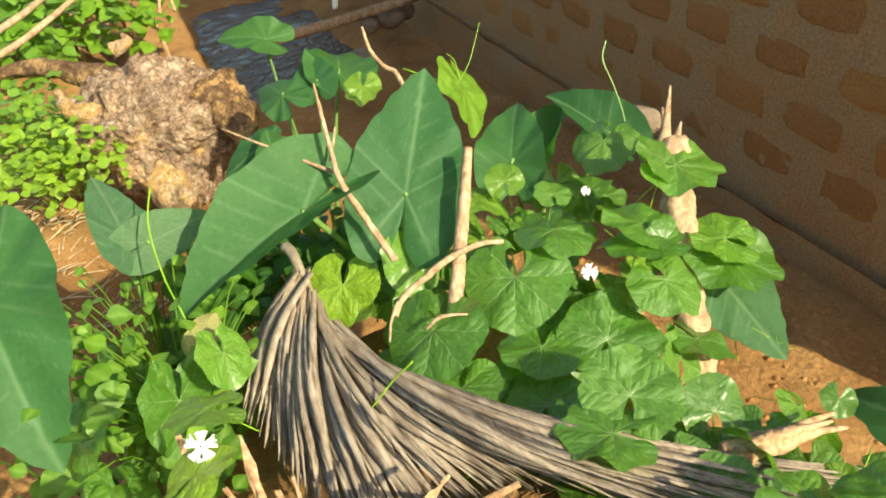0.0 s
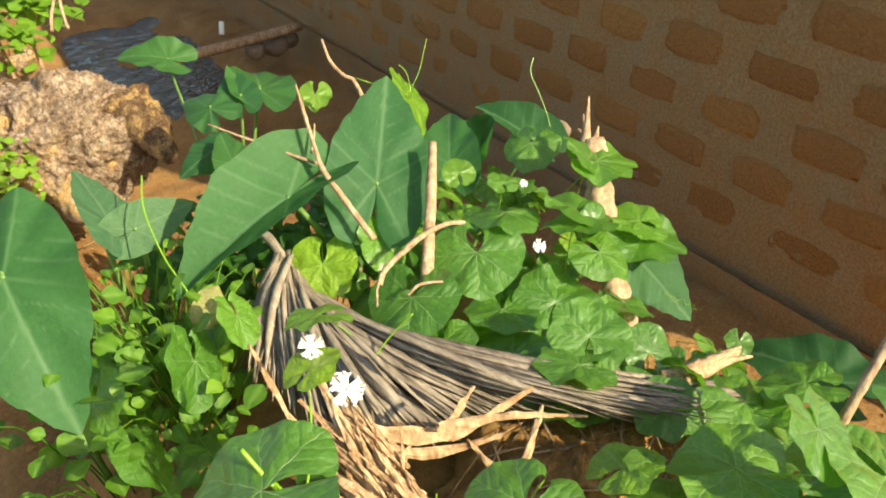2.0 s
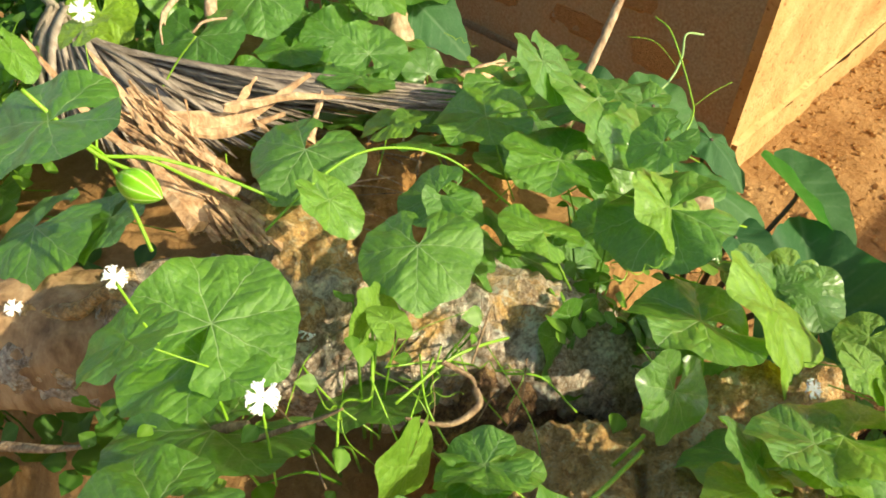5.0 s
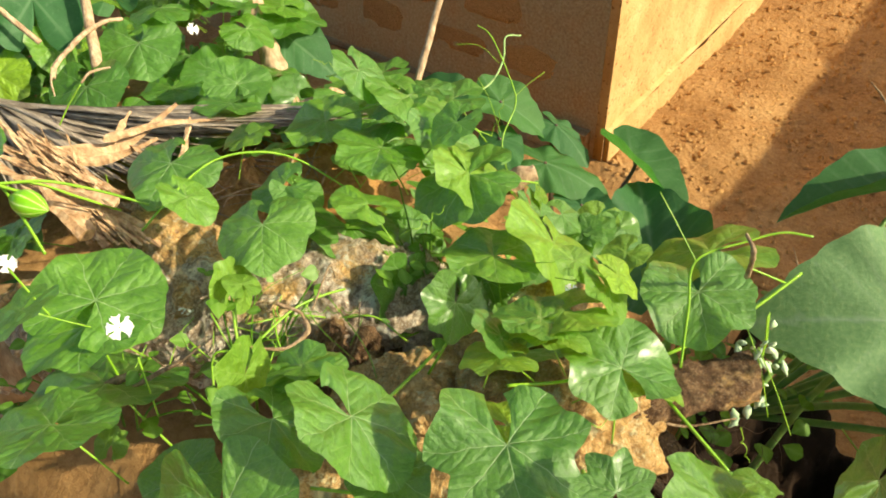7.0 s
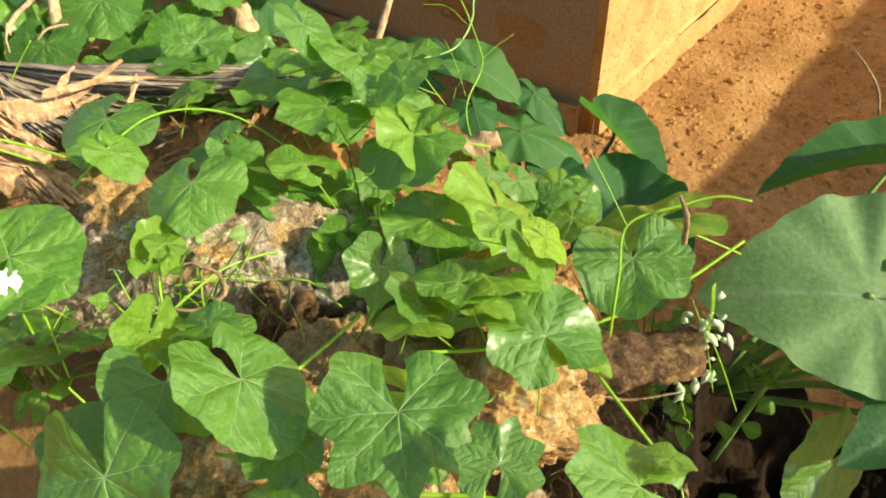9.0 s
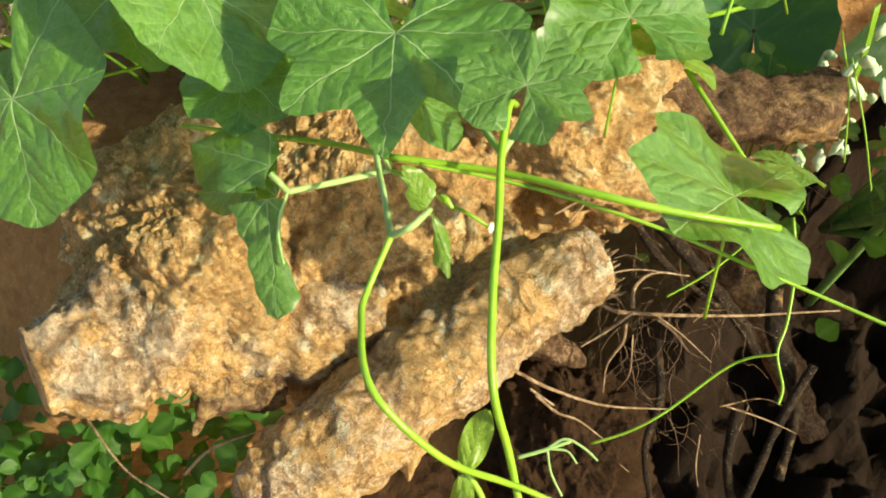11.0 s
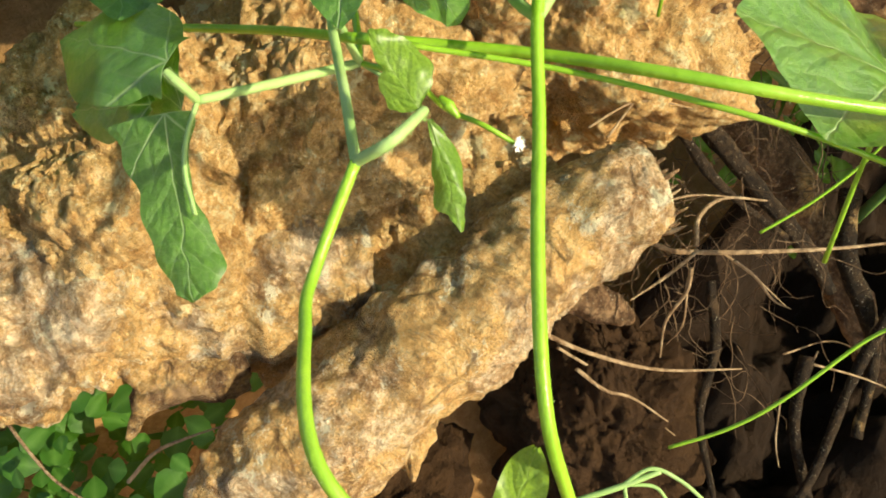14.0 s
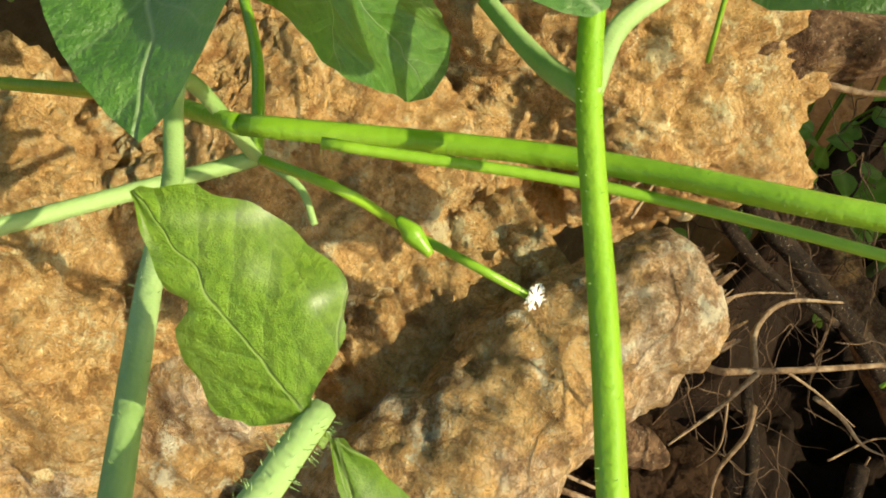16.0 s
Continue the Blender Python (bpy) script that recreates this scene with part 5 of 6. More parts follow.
rod("branch", [(0.243, 1.230, 1.134), (0.205, 1.271, 1.149), (0.148, 1.328, 1.176), (0.088, 1.387, 1.205)], [0.004, 0.003, 0.0018], DRYWOOD, twig, sides=8, rough=0.2, freq=70.0, n=26)
rod("branch", [(0.239, 1.245, 1.152), (0.257, 1.264, 1.177), (0.268, 1.280, 1.195)], [0.003, 0.0015], DRYWOOD, twig, sides=7)
twig2 = thing("forked_twig", "pale twisted root-like twig lying over the leaves", "twig")
rod("stem", [(0.236, 0.992, 0.981), (0.259, 1.013, 0.992), (0.305, 1.027, 1.005), (0.364, 1.039, 1.019), (0.419, 1.042, 1.022), (0.461, 1.041, 1.011)], [0.005, 0.006, 0.006, 0.004], DRYWOOD, twig2, sides=9, rough=0.3, freq=60.0, n=36)
rod("branch", [(0.248, 1.001, 0.999), (0.225, 0.982, 0.980), (0.211, 0.960, 0.961)], [0.003, 0.002], DRYWOOD, twig2, sides=7, rough=0.3, freq=60.0)
rod("branch", [(0.273, 0.954, 0.964), (0.295, 0.955, 0.975), (0.318, 0.949, 0.977), (0.341, 0.939, 0.975)], [0.003, 0.003, 0.002], DRYWOOD, twig2, sides=7, rough=0.3, freq=60.0)
twig3 = thing("forked_twig", "bare pale twig above the ditch", "twig")
rod("stem", [(0.429, 1.566, 1.256), (0.428, 1.532, 1.215), (0.442, 1.502, 1.187), (0.462, 1.477, 1.167), (0.456, 1.408, 1.077), (0.404, 1.290, 0.898), (0.356, 1.208, 0.769)], [0.003, 0.005, 0.006, 0.006], DRYWOOD, twig3, sides=8, rough=0.25, freq=60.0, n=24)
log_end = thing("broken_branch", "short broken branch end among the leaves", "branch")
rod("branch", [(0.590, 0.119, 0.838), (0.631, 0.083, 0.851), (0.672, 0.047, 0.865)], [0.024, 0.022, 0.018], DRYWOOD, log_end, sides=20, rough=0.3, freq=30.0, n=24)

frond = thing("palm_frond", "dry grey palm frond lying under the vine", "palm frond")
A0, A1 = Vector((0.136, 1.274, 0.969)), Vector((0.131, 1.008, 0.919))
ENDS = [Vector(p) for p in ((-0.019, 0.989, 0.912), (-0.009, 0.888, 0.902), (0.016, 0.755, 0.908), (0.089, 0.675, 0.919), (0.190, 0.645, 0.924), (0.301, 0.647, 0.926), (0.416, 0.493, 0.957), (0.627, 0.450, 0.889), (0.759, 0.428, 0.868))]
rng = random.Random(9)
LEAFLETS = 230
for k in range(LEAFLETS):
    under = k >= 150
    t = k / 149 if not under else (k - 150) / 79
    a = A0.lerp(A1, 0.15 + 0.85 * t) + Vector((rng.gauss(0, 0.006), rng.gauss(0, 0.006), rng.gauss(0, 0.006)))
    s = t * (len(ENDS) - 1)
    i = min(int(s), len(ENDS) - 2)
    e = ENDS[i].lerp(ENDS[i + 1], s - i) + Vector((rng.gauss(0, 0.012), rng.gauss(0, 0.012), rng.gauss(0, 0.008)))
    if under:
        a, e = a - Vector((0, 0, 0.007)), e - Vector((0, 0, 0.007))
    chord = e - a
    mid = a + chord * 0.5 + Vector((-0.05 * t, -0.05 * t, 0.025 + rng.gauss(0, 0.008)))
    line = spline([a, mid, e], 16)
    verts, faces = [], []
    up = Vector((rng.gauss(0, 0.25), rng.gauss(-0.3, 0.2), 1)).normalized()
    wide = rng.uniform(0.008, 0.013) if under else rng.uniform(0.0035, 0.0075)
    for i, p in enumerate(line):
        u = i / 16
        d = (line[min(i + 1, 16)] - line[max(i - 1, 0)]).normalized()
        x = d.cross(up).normalized()
        n = x.cross(d)
        w = wide * (0.35 + 1.0 * math.sin(math.pi * min(1, 0.12 + u * 0.88)) ** 0.7) * min(1.0, 0.12 + 2.6 * (1 - u))
        curl = 0.16 + 0.16 * math.sin(k * 1.7)
        verts += [p + x * w + n * w * curl, p - n * 0.001, p - x * w + n * w * curl, p - n * 0.0025]
    for i in range(16):
        o = i * 4
        for j in range(4):
            faces.append((o + j, o + (j + 1) % 4, o + 4 + (j + 1) % 4, o + 4 + j))
    piece("leaflet", mesh_of("leaflet", verts, faces, FROND), frond)
rod("rachis", [A0 + Vector((-0.006, 0.04, 0.0)), A0, A0.lerp(A1, 0.5), A1], [0.012, 0.010, 0.008, 0.005], FROND, frond, sides=10)
butt = thing("frond_butt", "ragged fibrous brown end of a palm stalk", "palm frond")
for k in range(9):
    a = Vector((0.553, 0.565, 0.892)) + Vector((rng.gauss(0, 0.008), rng.gauss(0, 0.008), rng.gauss(0, 0.006)))
    b = Vector((0.688, 0.551, 0.883)) + Vector((rng.gauss(0, 0.02), rng.gauss(0, 0.02), rng.gauss(0, 0.016)))
    rod("fibre", [a, (a + b) / 2 + Vector((0, 0, 0.006)), b], [0.012, 0.009, 0.003], SPLINTER, butt, sides=7, rough=0.4, freq=60.0)

# low heap of soil with litter between the trunk and the frond
heap = thing("soil_heap", "low heap of reddish soil under dry litter", "soil")
HEAP, HEAP_R = Vector((0.36, 0.55, 0.735)), Vector((0.30, 0.22, 0.125))
blob("soil_mass", HEAP, HEAP_R, (0, 0, 0), SOIL_FACE, heap, 0.22, 7.0, 41.0, 120, 80, "", 0.005)
rng = random.Random(303)
for k in range(90):
    u, w = rng.gauss(0, 0.42), rng.gauss(0, 0.42)
    if u * u + w * w > 0.8:
        continue
    p = HEAP + Vector((u * HEAP_R.x, w * HEAP_R.y, HEAP_R.z * math.sqrt(1 - u * u - w * w) * 1.10))
    a = rng.uniform(0, 6.28)
    d = Vector((math.cos(a), math.sin(a), rng.gauss(0.05, 0.2))) * rng.uniform(0.015, 0.07)
    r = rng.choice((0.001, 0.0014, 0.002, 0.003))
    rod("twig", [p - d, p + Vector((0, 0, rng.uniform(0, 0.008))), p + d], [r, r * 0.9, r * 0.5], (SPLINTER, ROOTLET, DRYWOOD)[k % 3], heap, sides=5, n=6, rough=0.3, freq=60.0)

# ---- vine stems, tendrils, flowers, fruit ----
HUB = (-0.124, -0.393, 1.130)
NODE_A = (-0.191, -0.484, 1.206)
NODE_B = (-0.191, -0.380, 1.152)
NODE_D = (-0.167, -0.486, 1.208)
NODE_C = (-0.105, -0.424, 1.109)
NODE_E = (-0.094, -0.464, 1.178)
STEMS = (
    ([NODE_A, (-0.216, -0.494, 1.194), (-0.230, -0.508, 1.200), (-0.252, -0.545, 1.214), (-0.244, -0.577, 1.186), (-0.221, -0.592, 1.144), (-0.206, -0.593, 1.108), (-0.190, -0.609, 1.083)], 0.0017, STEM),
    ([(-0.051, -0.434, 1.167), (-0.070, -0.446, 1.186), NODE_E, (-0.125, -0.493, 1.170), (-0.161, -0.525, 1.164), (-0.192, -0.557, 1.151), (-0.200, -0.579, 1.111), (-0.215, -0.609, 1.067)], 0.0022, STEM),
    ([(-0.130, -0.405, 1.156), (-0.092, -0.459, 1.156), (-0.075, -0.511, 1.168), (-0.045, -0.554, 1.162), (0.004, -0.596, 1.142)], 0.0023, STEM),
    ([(-0.126, -0.428, 1.165), (-0.088, -0.478, 1.156), (-0.055, -0.549, 1.153), (-0.014, -0.612, 1.126), (0.017, -0.682, 1.112)], 0.0012, STEM),
    ([(-0.130, -0.405, 1.156), (-0.131, -0.342, 1.121), (-0.148, -0.269, 1.089), (-0.175, -0.176, 1.052)], 0.0022, STEM),
    ([HUB, (-0.161, -0.385, 1.141), NODE_B], 0.0020, STEM_GREY),
    ([NODE_B, (-0.194, -0.378, 1.162), (-0.195, -0.372, 1.165)], 0.0018, STEM_GREY),
    ([NODE_B, (-0.2032, -0.3879, 1.1481), (-0.2125, -0.3978, 1.1442), (-0.2202, -0.4116, 1.1374)], 0.0010, STEM_GREY),
    ([HUB, (-0.135, -0.398, 1.168), (-0.154, -0.426, 1.177), (-0.169, -0.450, 1.191), NODE_A], 0.0018, STEM_GREY),
    ([NODE_A, (-0.184, -0.492, 1.215), NODE_D], 0.0017, STEM_GREY),
    ([HUB, (-0.119, -0.420, 1.136), NODE_C, (-0.103, -0.445, 1.113), (-0.097, -0.458, 1.106)], 0.0013, STEM),
    ([(-0.225, -0.564, 1.122), (-0.223, -0.578, 1.109), (-0.229, -0.601, 1.088)], 0.0018, STEM),
    ([(-0.185, -0.572, 1.074), (-0.171, -0.580, 1.076), (-0.157, -0.587, 1.078)], 0.0012, STEM_GREY),
    ([(-0.115, -0.579, 0.991), (-0.094, -0.594, 1.005), (-0.073, -0.604, 1.021), (-0.037, -0.614, 1.043), (-0.025, -0.622, 1.056), (-0.016, -0.634, 1.066)], 0.0009, STEM),
    ([(0.057, -0.587, 1.098), (0.037, -0.607, 1.083), (0.009, -0.625, 1.067), (-0.010, -0.633, 1.059), (-0.022, -0.648, 1.050), (-0.033, -0.653, 1.048)], 0.0010, STEM),
    ([(0.009, -0.543, 1.004), (0.035, -0.554, 1.017), (0.058, -0.561, 1.031), (0.071, -0.564, 1.044)], 0.0008, STEM),
    ([(-0.171, -0.580, 1.076), (-0.159, -0.584, 1.079), (-0.154, -0.594, 1.076), (-0.152, -0.604, 1.071)], 0.0008, STEM_GREY),
    ([(-0.170, -0.581, 1.076), (-0.176, -0.590, 1.069), (-0.179, -0.602, 1.061)], 0.0008, STEM_GREY),
    ([(-0.169, -0.581, 1.076), (-0.162, -0.589, 1.075), (-0.162, -0.597, 1.071)], 0.0007, STEM_GREY),
    ([NODE_E, (-0.081, -0.442, 1.164), (-0.069, -0.418, 1.157)], 0.0022, STEM_GREY),
    ([NODE_E, (-0.066, -0.451, 1.167), (-0.039, -0.446, 1.157)], 0.0022, STEM_GREY),
    ([HUB, (-0.099, -0.359, 1.124), (-0.077, -0.319, 1.117)], 0.0018, STEM),
    ([HUB, (-0.122, -0.406, 1.128), (-0.125, -0.414, 1.123)], 0.0010, STEM_GREY),
    ([(-0.166, 0.524, 1.229), (-0.154, 0.472, 1.205), (-0.137, 0.421, 1.187), (-0.143, 0.374, 1.153), (-0.153, 0.328, 1.118)], 0.0032, STEM),
    ([(-0.136, 0.426, 1.184), (-0.093, 0.403, 1.172), (-0.060, 0.381, 1.153), (-0.025, 0.349, 1.128), (0.006, 0.318, 1.102)], 0.0028, STEM),
    ([(-0.022, 0.310, 1.075), (0.060, 0.309, 1.107), (0.125, 0.299, 1.121), (0.183, 0.267, 1.114), (0.226, 0.226, 1.089), (0.261, 0.153, 1.036)], 0.0025, STEM),
    ([(-0.016, 0.125, 1.080), (-0.045, 0.096, 1.039), (-0.066, 0.078, 1.010), (-0.090, 0.097, 1.005), (-0.120, 0.075, 0.967)], 0.0025, STEM),
    ([(-0.065, 0.038, 1.040), (0.005, 0.033, 1.051), (0.052, 0.025, 1.044), (0.092, 0.017, 1.030)], 0.0025, STEM),
    ([(0.635, 0.080, 0.838), (0.689, 0.140, 0.891), (0.765, 0.159, 0.933), (0.802, 0.191, 0.954), (0.848, 0.275, 1.018), (0.859, 0.321, 1.030)], 0.0022, STEM),
    ([(0.723, 0.275, 0.938), (0.775, 0.244, 0.942), (0.819, 0.240, 0.958), (0.858, 0.250, 0.979), (0.891, 0.268, 1.003), (0.922, 0.249, 0.999)], 0.0028, STEM_GREY),
    ([(0.842, 0.245, 0.964), (0.836, 0.298, 0.997), (0.805, 0.340, 1.003)], 0.0009, STEM),
    ([(0.783, 0.172, 0.941), (0.820, 0.160, 0.960), (0.854, 0.144, 0.975)], 0.0009, STEM),
    ([(0.721, 0.166, 0.890), (0.753, 0.216, 0.934), (0.772, 0.259, 0.964)], 0.0012, STEM),
    ([(-0.192, 0.078, 1.115), (-0.201, 0.063, 1.077), (-0.209, 0.050, 1.040)], 0.0018, STEM),
    ([(-0.236, 0.206, 1.228), (-0.232, 0.193, 1.194), (-0.228, 0.177, 1.157)], 0.0018, STEM),
    ([(-0.189, 0.180, 1.046), (-0.197, 0.151, 1.034), (-0.207, 0.130, 1.026)], 0.0025, STEM),
    ([(0.037, -0.144, 0.948), (0.060, -0.155, 0.993), (0.087, -0.168, 1.041)], 0.0028, STEM),
    ([(0.031, -0.297, 1.108), (0.082, -0.344, 1.098), (0.136, -0.385, 1.096), (0.205, -0.434, 1.102), (0.280, -0.475, 1.118), (0.360, -0.510, 1.144)], 0.0028, STEM),
    ([(0.177, -0.443, 1.098), (0.216, -0.425, 1.151), (0.249, -0.411, 1.197), (0.292, -0.450, 1.215), (0.318, -0.480, 1.225), (0.332, -0.510, 1.224)], 0.0022, STEM),
    ([(0.240, -0.413, 1.205), (0.251, -0.378, 1.238), (0.259, -0.350, 1.264)], 0.0010, STEM),
    ([(0.148, -0.437, 1.076), (0.130, -0.485, 1.065), (0.112, -0.538, 1.051)], 0.0028, STEM),
    ([(-0.053, -0.175, 1.067), (-0.003, -0.180, 1.071), (0.047, -0.184, 1.077)], 0.0030, STEM),
    ([(0.359, -0.473, 1.018), (0.347, -0.508, 0.968), (0.325, -0.540, 0.911)], 0.0012, STEM),
    ([(0.355, -0.494, 0.999), (0.342, -0.539, 0.943), (0.330, -0.575, 0.892)], 0.0012, STEM),
    ([(-0.177, 0.475, 1.266), (-0.161, 0.444, 1.230), (-0.145, 0.414, 1.197), (-0.115, 0.380, 1.171)], 0.0032, STEM),
    ([(-0.147, 0.422, 1.193), (-0.095, 0.419, 1.162), (-0.051, 0.406, 1.115), (-0.004, 0.390, 1.064)], 0.0028, STEM),
    ([(-0.139, 0.455, 1.151), (-0.107, 0.483, 1.211), (-0.091, 0.506, 1.251)], 0.0020, STEM),
    ([(0.034, 0.862, 0.851), (0.108, 0.848, 0.924), (0.171, 0.836, 0.995), (0.205, 0.815, 1.040)], 0.0022, STEM),
    ([(-0.062, 1.369, 1.147), (-0.085, 1.301, 1.109), (-0.087, 1.213, 1.055), (-0.075, 1.129, 1.012), (-0.077, 1.059, 0.981)], 0.0022, STEM),
    ([(0.864, 1.336, 1.177), (0.848, 1.324, 1.146), (0.853, 1.294, 1.099), (0.856, 1.269, 1.057), (0.856, 1.256, 1.030)], 0.0020, STEM_GREY),
    ([(0.851, 0.906, 0.761), (0.861, 0.895, 0.707), (0.865, 0.886, 0.653)], 0.0016, STEM),
    ([(0.560, 1.413, 1.143), (0.598, 1.425, 1.177), (0.643, 1.456, 1.240)], 0.0010, STEM),
    ([(0.567, 1.410, 1.142), (0.572, 1.437, 1.181), (0.562, 1.452, 1.197)], 0.0012, STEM),
)
for k, (pts, r, m) in enumerate(STEMS):
    r *= 1.0 if k < 23 else 0.75
    rod("stem", pts, [r, r, r * 0.9], m, vine, sides=12 if r > 0.0019 else 7, n=max(24, 8 * len(pts)), ridges=5 if r > 0.002 else 0)


hv, hf = [], []
rng = random.Random(8)
for pts, r, m in STEMS[:10]:
    line = spline(pts, 220)
    for i in range(1, 220):
        d = (line[i] - line[i - 1]).normalized()
        for _ in range(2):
            o = Vector((rng.gauss(0, 1), rng.gauss(0, 1), rng.gauss(0, 1)))
            o = (o - d * o.dot(d)).normalized()
            b = line[i].lerp(line[i - 1], rng.random()) + o * r * 0.95
            t = b + (o + d * rng.gauss(0, 0.3)) * rng.uniform(0.0005, 0.0014)
            x = d * 0.00006
            hf.append((len(hv), len(hv) + 1, len(hv) + 2))
            hv += [b + x, b - x, t]
piece("stem_hairs", mesh_of("stem_hairs", hv, hf, STEM_GREY), vine, None, "fine pale hairs on the stems")


rng = random.Random(90)
for k in range(26):
    t, q = rng.random(), rng.random()
    a = Vector((-0.193, 0.225, 1.045)).lerp(Vector((0.085, 0.010, 1.020)), t) + Vector((rng.gauss(0, 0.02), rng.gauss(-0.01, 0.02), rng.gauss(0.0, 0.02)))
    b = a + Vector((rng.gauss(0.02, 0.06), rng.gauss(-0.03, 0.05), rng.gauss(-0.03, 0.04)))
    mid = (a + b) / 2 + Vector((rng.gauss(0, 0.015), rng.gauss(0, 0.015), 0.012))
    r = rng.choice((0.0006, 0.0008, 0.0011, 0.0015))
    rod("stem", [a, mid, b], [r, r * 0.8], STEM if k % 3 else ROOTLET, vine, sides=5, n=14, wobble=0.006, seed=k)


def tendril(start, direction, turns, radius, seed):
    rng = random.Random(seed)
    p, d = Vector(start), Vector(direction).normalized()
    x = d.cross(Vector((0.3, 0.1, 1))).normalized()
    y = d.cross(x)
    pts = []
    n = 10 * turns + 8
    for i in range(n):
        t = i / n
        a = 2 * math.pi * turns * max(0.0, t - 0.3) / 0.7
        rr = radius * (1.0 if t > 0.3 else t / 0.3) * (1.2 - t * 0.6)
        pts.append(p + d * (0.09 * t) + (x * math.cos(a) + y * math.sin(a)) * rr - x * radius * (1 if t > 0.3 else t / 0.3))
    rod("tendril", pts, [0.0009, 0.0007, 0.0004], STEM, vine, sides=5, n=n * 2)


for k, (s, d) in enumerate((((-0.049, 0.055, 1.021), (0.2, -0.5, 0.3)), ((0.020, 0.038, 1.033), (0.3, -0.6, 0.1)), ((-0.008, 0.029, 1.093), (-0.6, -0.4, 0.1)), ((0.152, -0.041, 1.116), (0.2, -0.4, 0.4)),
                            ((0.019, 0.445, 1.095), (-0.1, -0.1, -0.5)), ((0.825, 0.821, 0.808), (0.3, -0.4, -0.2)),
                            ((0.268, -0.518, 0.935), (0.1, -0.2, -0.6)), ((-0.034, -0.368, 1.135), (0.3, -0.4, 0.2)), ((0.634, 0.130, 0.943), (0.1, -0.1, 0.6)), ((-0.131, 0.080, 1.090), (-0.2, -0.5, 0.2)))):
    tendril(s, d, 2 + k % 2, 0.0035 + 0.0015 * (k % 2), k)


def flower_mesh(seed):
    """A white gourd flower: five ragged petals ending in short fringes."""
    rng = random.Random(seed)
    verts, faces = [], []
    for k in range(5):
        a = 2 * math.pi * k / 5 + rng.gauss(0, 0.1)
        d, s = Vector((math.cos(a), math.sin(a), 0)), Vector((-math.sin(a), math.cos(a), 0))
        droop = rng.uniform(-0.25, 0.2)
        b = len(verts)
        prof = ((0.05, 0.14), (0.25, 0.16), (0.45, 0.21), (0.62, 0.30))
        for r, w in prof:
            for q in (-1, 0, 1):
                verts.append(d * r + s * w * q + Vector((0, 0, droop * r * r + 0.05 * (q == 0) + rng.gauss(0, 0.015))))
        for i in range(3):
            for j in range(2):
                o = b + i * 3 + j
                faces.append((o, o + 1, o + 4, o + 3))
        for f in range(9):
            u = -1 + 2 * f / 8
            root = d * 0.58 + s * 0.18 * u + Vector((0, 0, droop * 0.36))
            tip = root + (d + s * u * 1.3 + Vector((0, 0, rng.gauss(0.2, 0.5)))).normalized() * rng.uniform(0.14, 0.32)
            fork = root.lerp(tip, 0.5) + Vector((rng.gauss(0, 0.06), rng.gauss(0, 0.06), rng.gauss(0, 0.06)))
            v, fc = tube([root, fork, tip], [0.05, 0.04, 0.065, 0.03], sides=5, n=6)
            faces += [tuple(i + len(verts) for i in q) for q in fc]
            verts += v
    return mesh_of("flower", verts, faces, PETAL)


FLOWER = [flower_mesh(1), flower_mesh(2), flower_mesh(3)]
for k, (p, size, n) in enumerate((
    ((-0.236, 0.200, 1.235), 0.013, (0.2, -0.7, 0.6)),
    ((-0.224, 0.007, 1.243), 0.016, (0.0, -0.6, 0.8)),
    ((-0.046, 0.214, 0.990), 0.014, (0.2, -0.6, 0.7)),
    ((0.234, -0.267, 1.074), 0.013, (0.3, -0.5, 0.7)),
    ((0.562, 0.927, 0.975), 0.018, (0.1, -0.7, 0.6)),
    ((-0.062, 0.559, 1.280), 0.017, (0.1, -0.6, 0.7)),
    ((-0.114, 0.340, 1.415), 0.017, (0.0, -0.6, 0.7)),
    ((0.691, 1.145, 0.978), 0.012, (0.0, -0.7, 0.6)),
    ((0.714, 0.920, 0.892), 0.010, (0.0, -0.7, 0.6)),
    ((-0.096, -0.460, 1.106), 0.0045, (0.5, -0.5, 0.3)),
    ((-0.278, 0.481, 1.001), 0.013, (0.3, -0.6, 0.6)),
)):
    m = frame_from(p, Vector(p) + Vector((1, 0.2, 0.3)), n)
    m = Matrix.Translation(m.translation) @ m.to_3x3().normalized().to_4x4() @ Matrix.Diagonal((size, size, size, 1))
    piece("flower", FLOWER[k % 3], vine, m, "white fringed flower" if k == 0 else "")

# buds in a drooping cluster
BUD = stem_material("pale grey-green buds", (0.30, 0.44, 0.24), (0.52, 0.63, 0.44), 0.8)
BUDS = Vector((0.364, -0.500, 0.990))
for k in range(46):
    c = BUDS + Vector((rng.gauss(0, 0.018), rng.gauss(0, 0.018), rng.uniform(-0.12, 0.03)))
    d = Vector((rng.gauss(0, 0.5), rng.gauss(-0.2, 0.5), -0.8)).normalized()
    size = rng.uniform(0.5, 1.25)
    rod("bud", [c, c + d * 0.011 * size, c + d * 0.022 * size], [0.0012, 0.0065 * size, 0.0012], BUD, vine, "pale grey-green bud" if k == 0 else "", sides=8, n=7, rough=0.4, freq=90.0, flat=0.6)
for k in range(3):
    rod("stem", [BUDS + Vector((0.004 * k, 0.01, 0.06)), BUDS + Vector((0.004 * k, 0, 0)), BUDS + Vector((0.008 * k - 0.008, -0.004, -0.09))], [0.0012, 0.001, 0.0006], STEM, vine, sides=6)


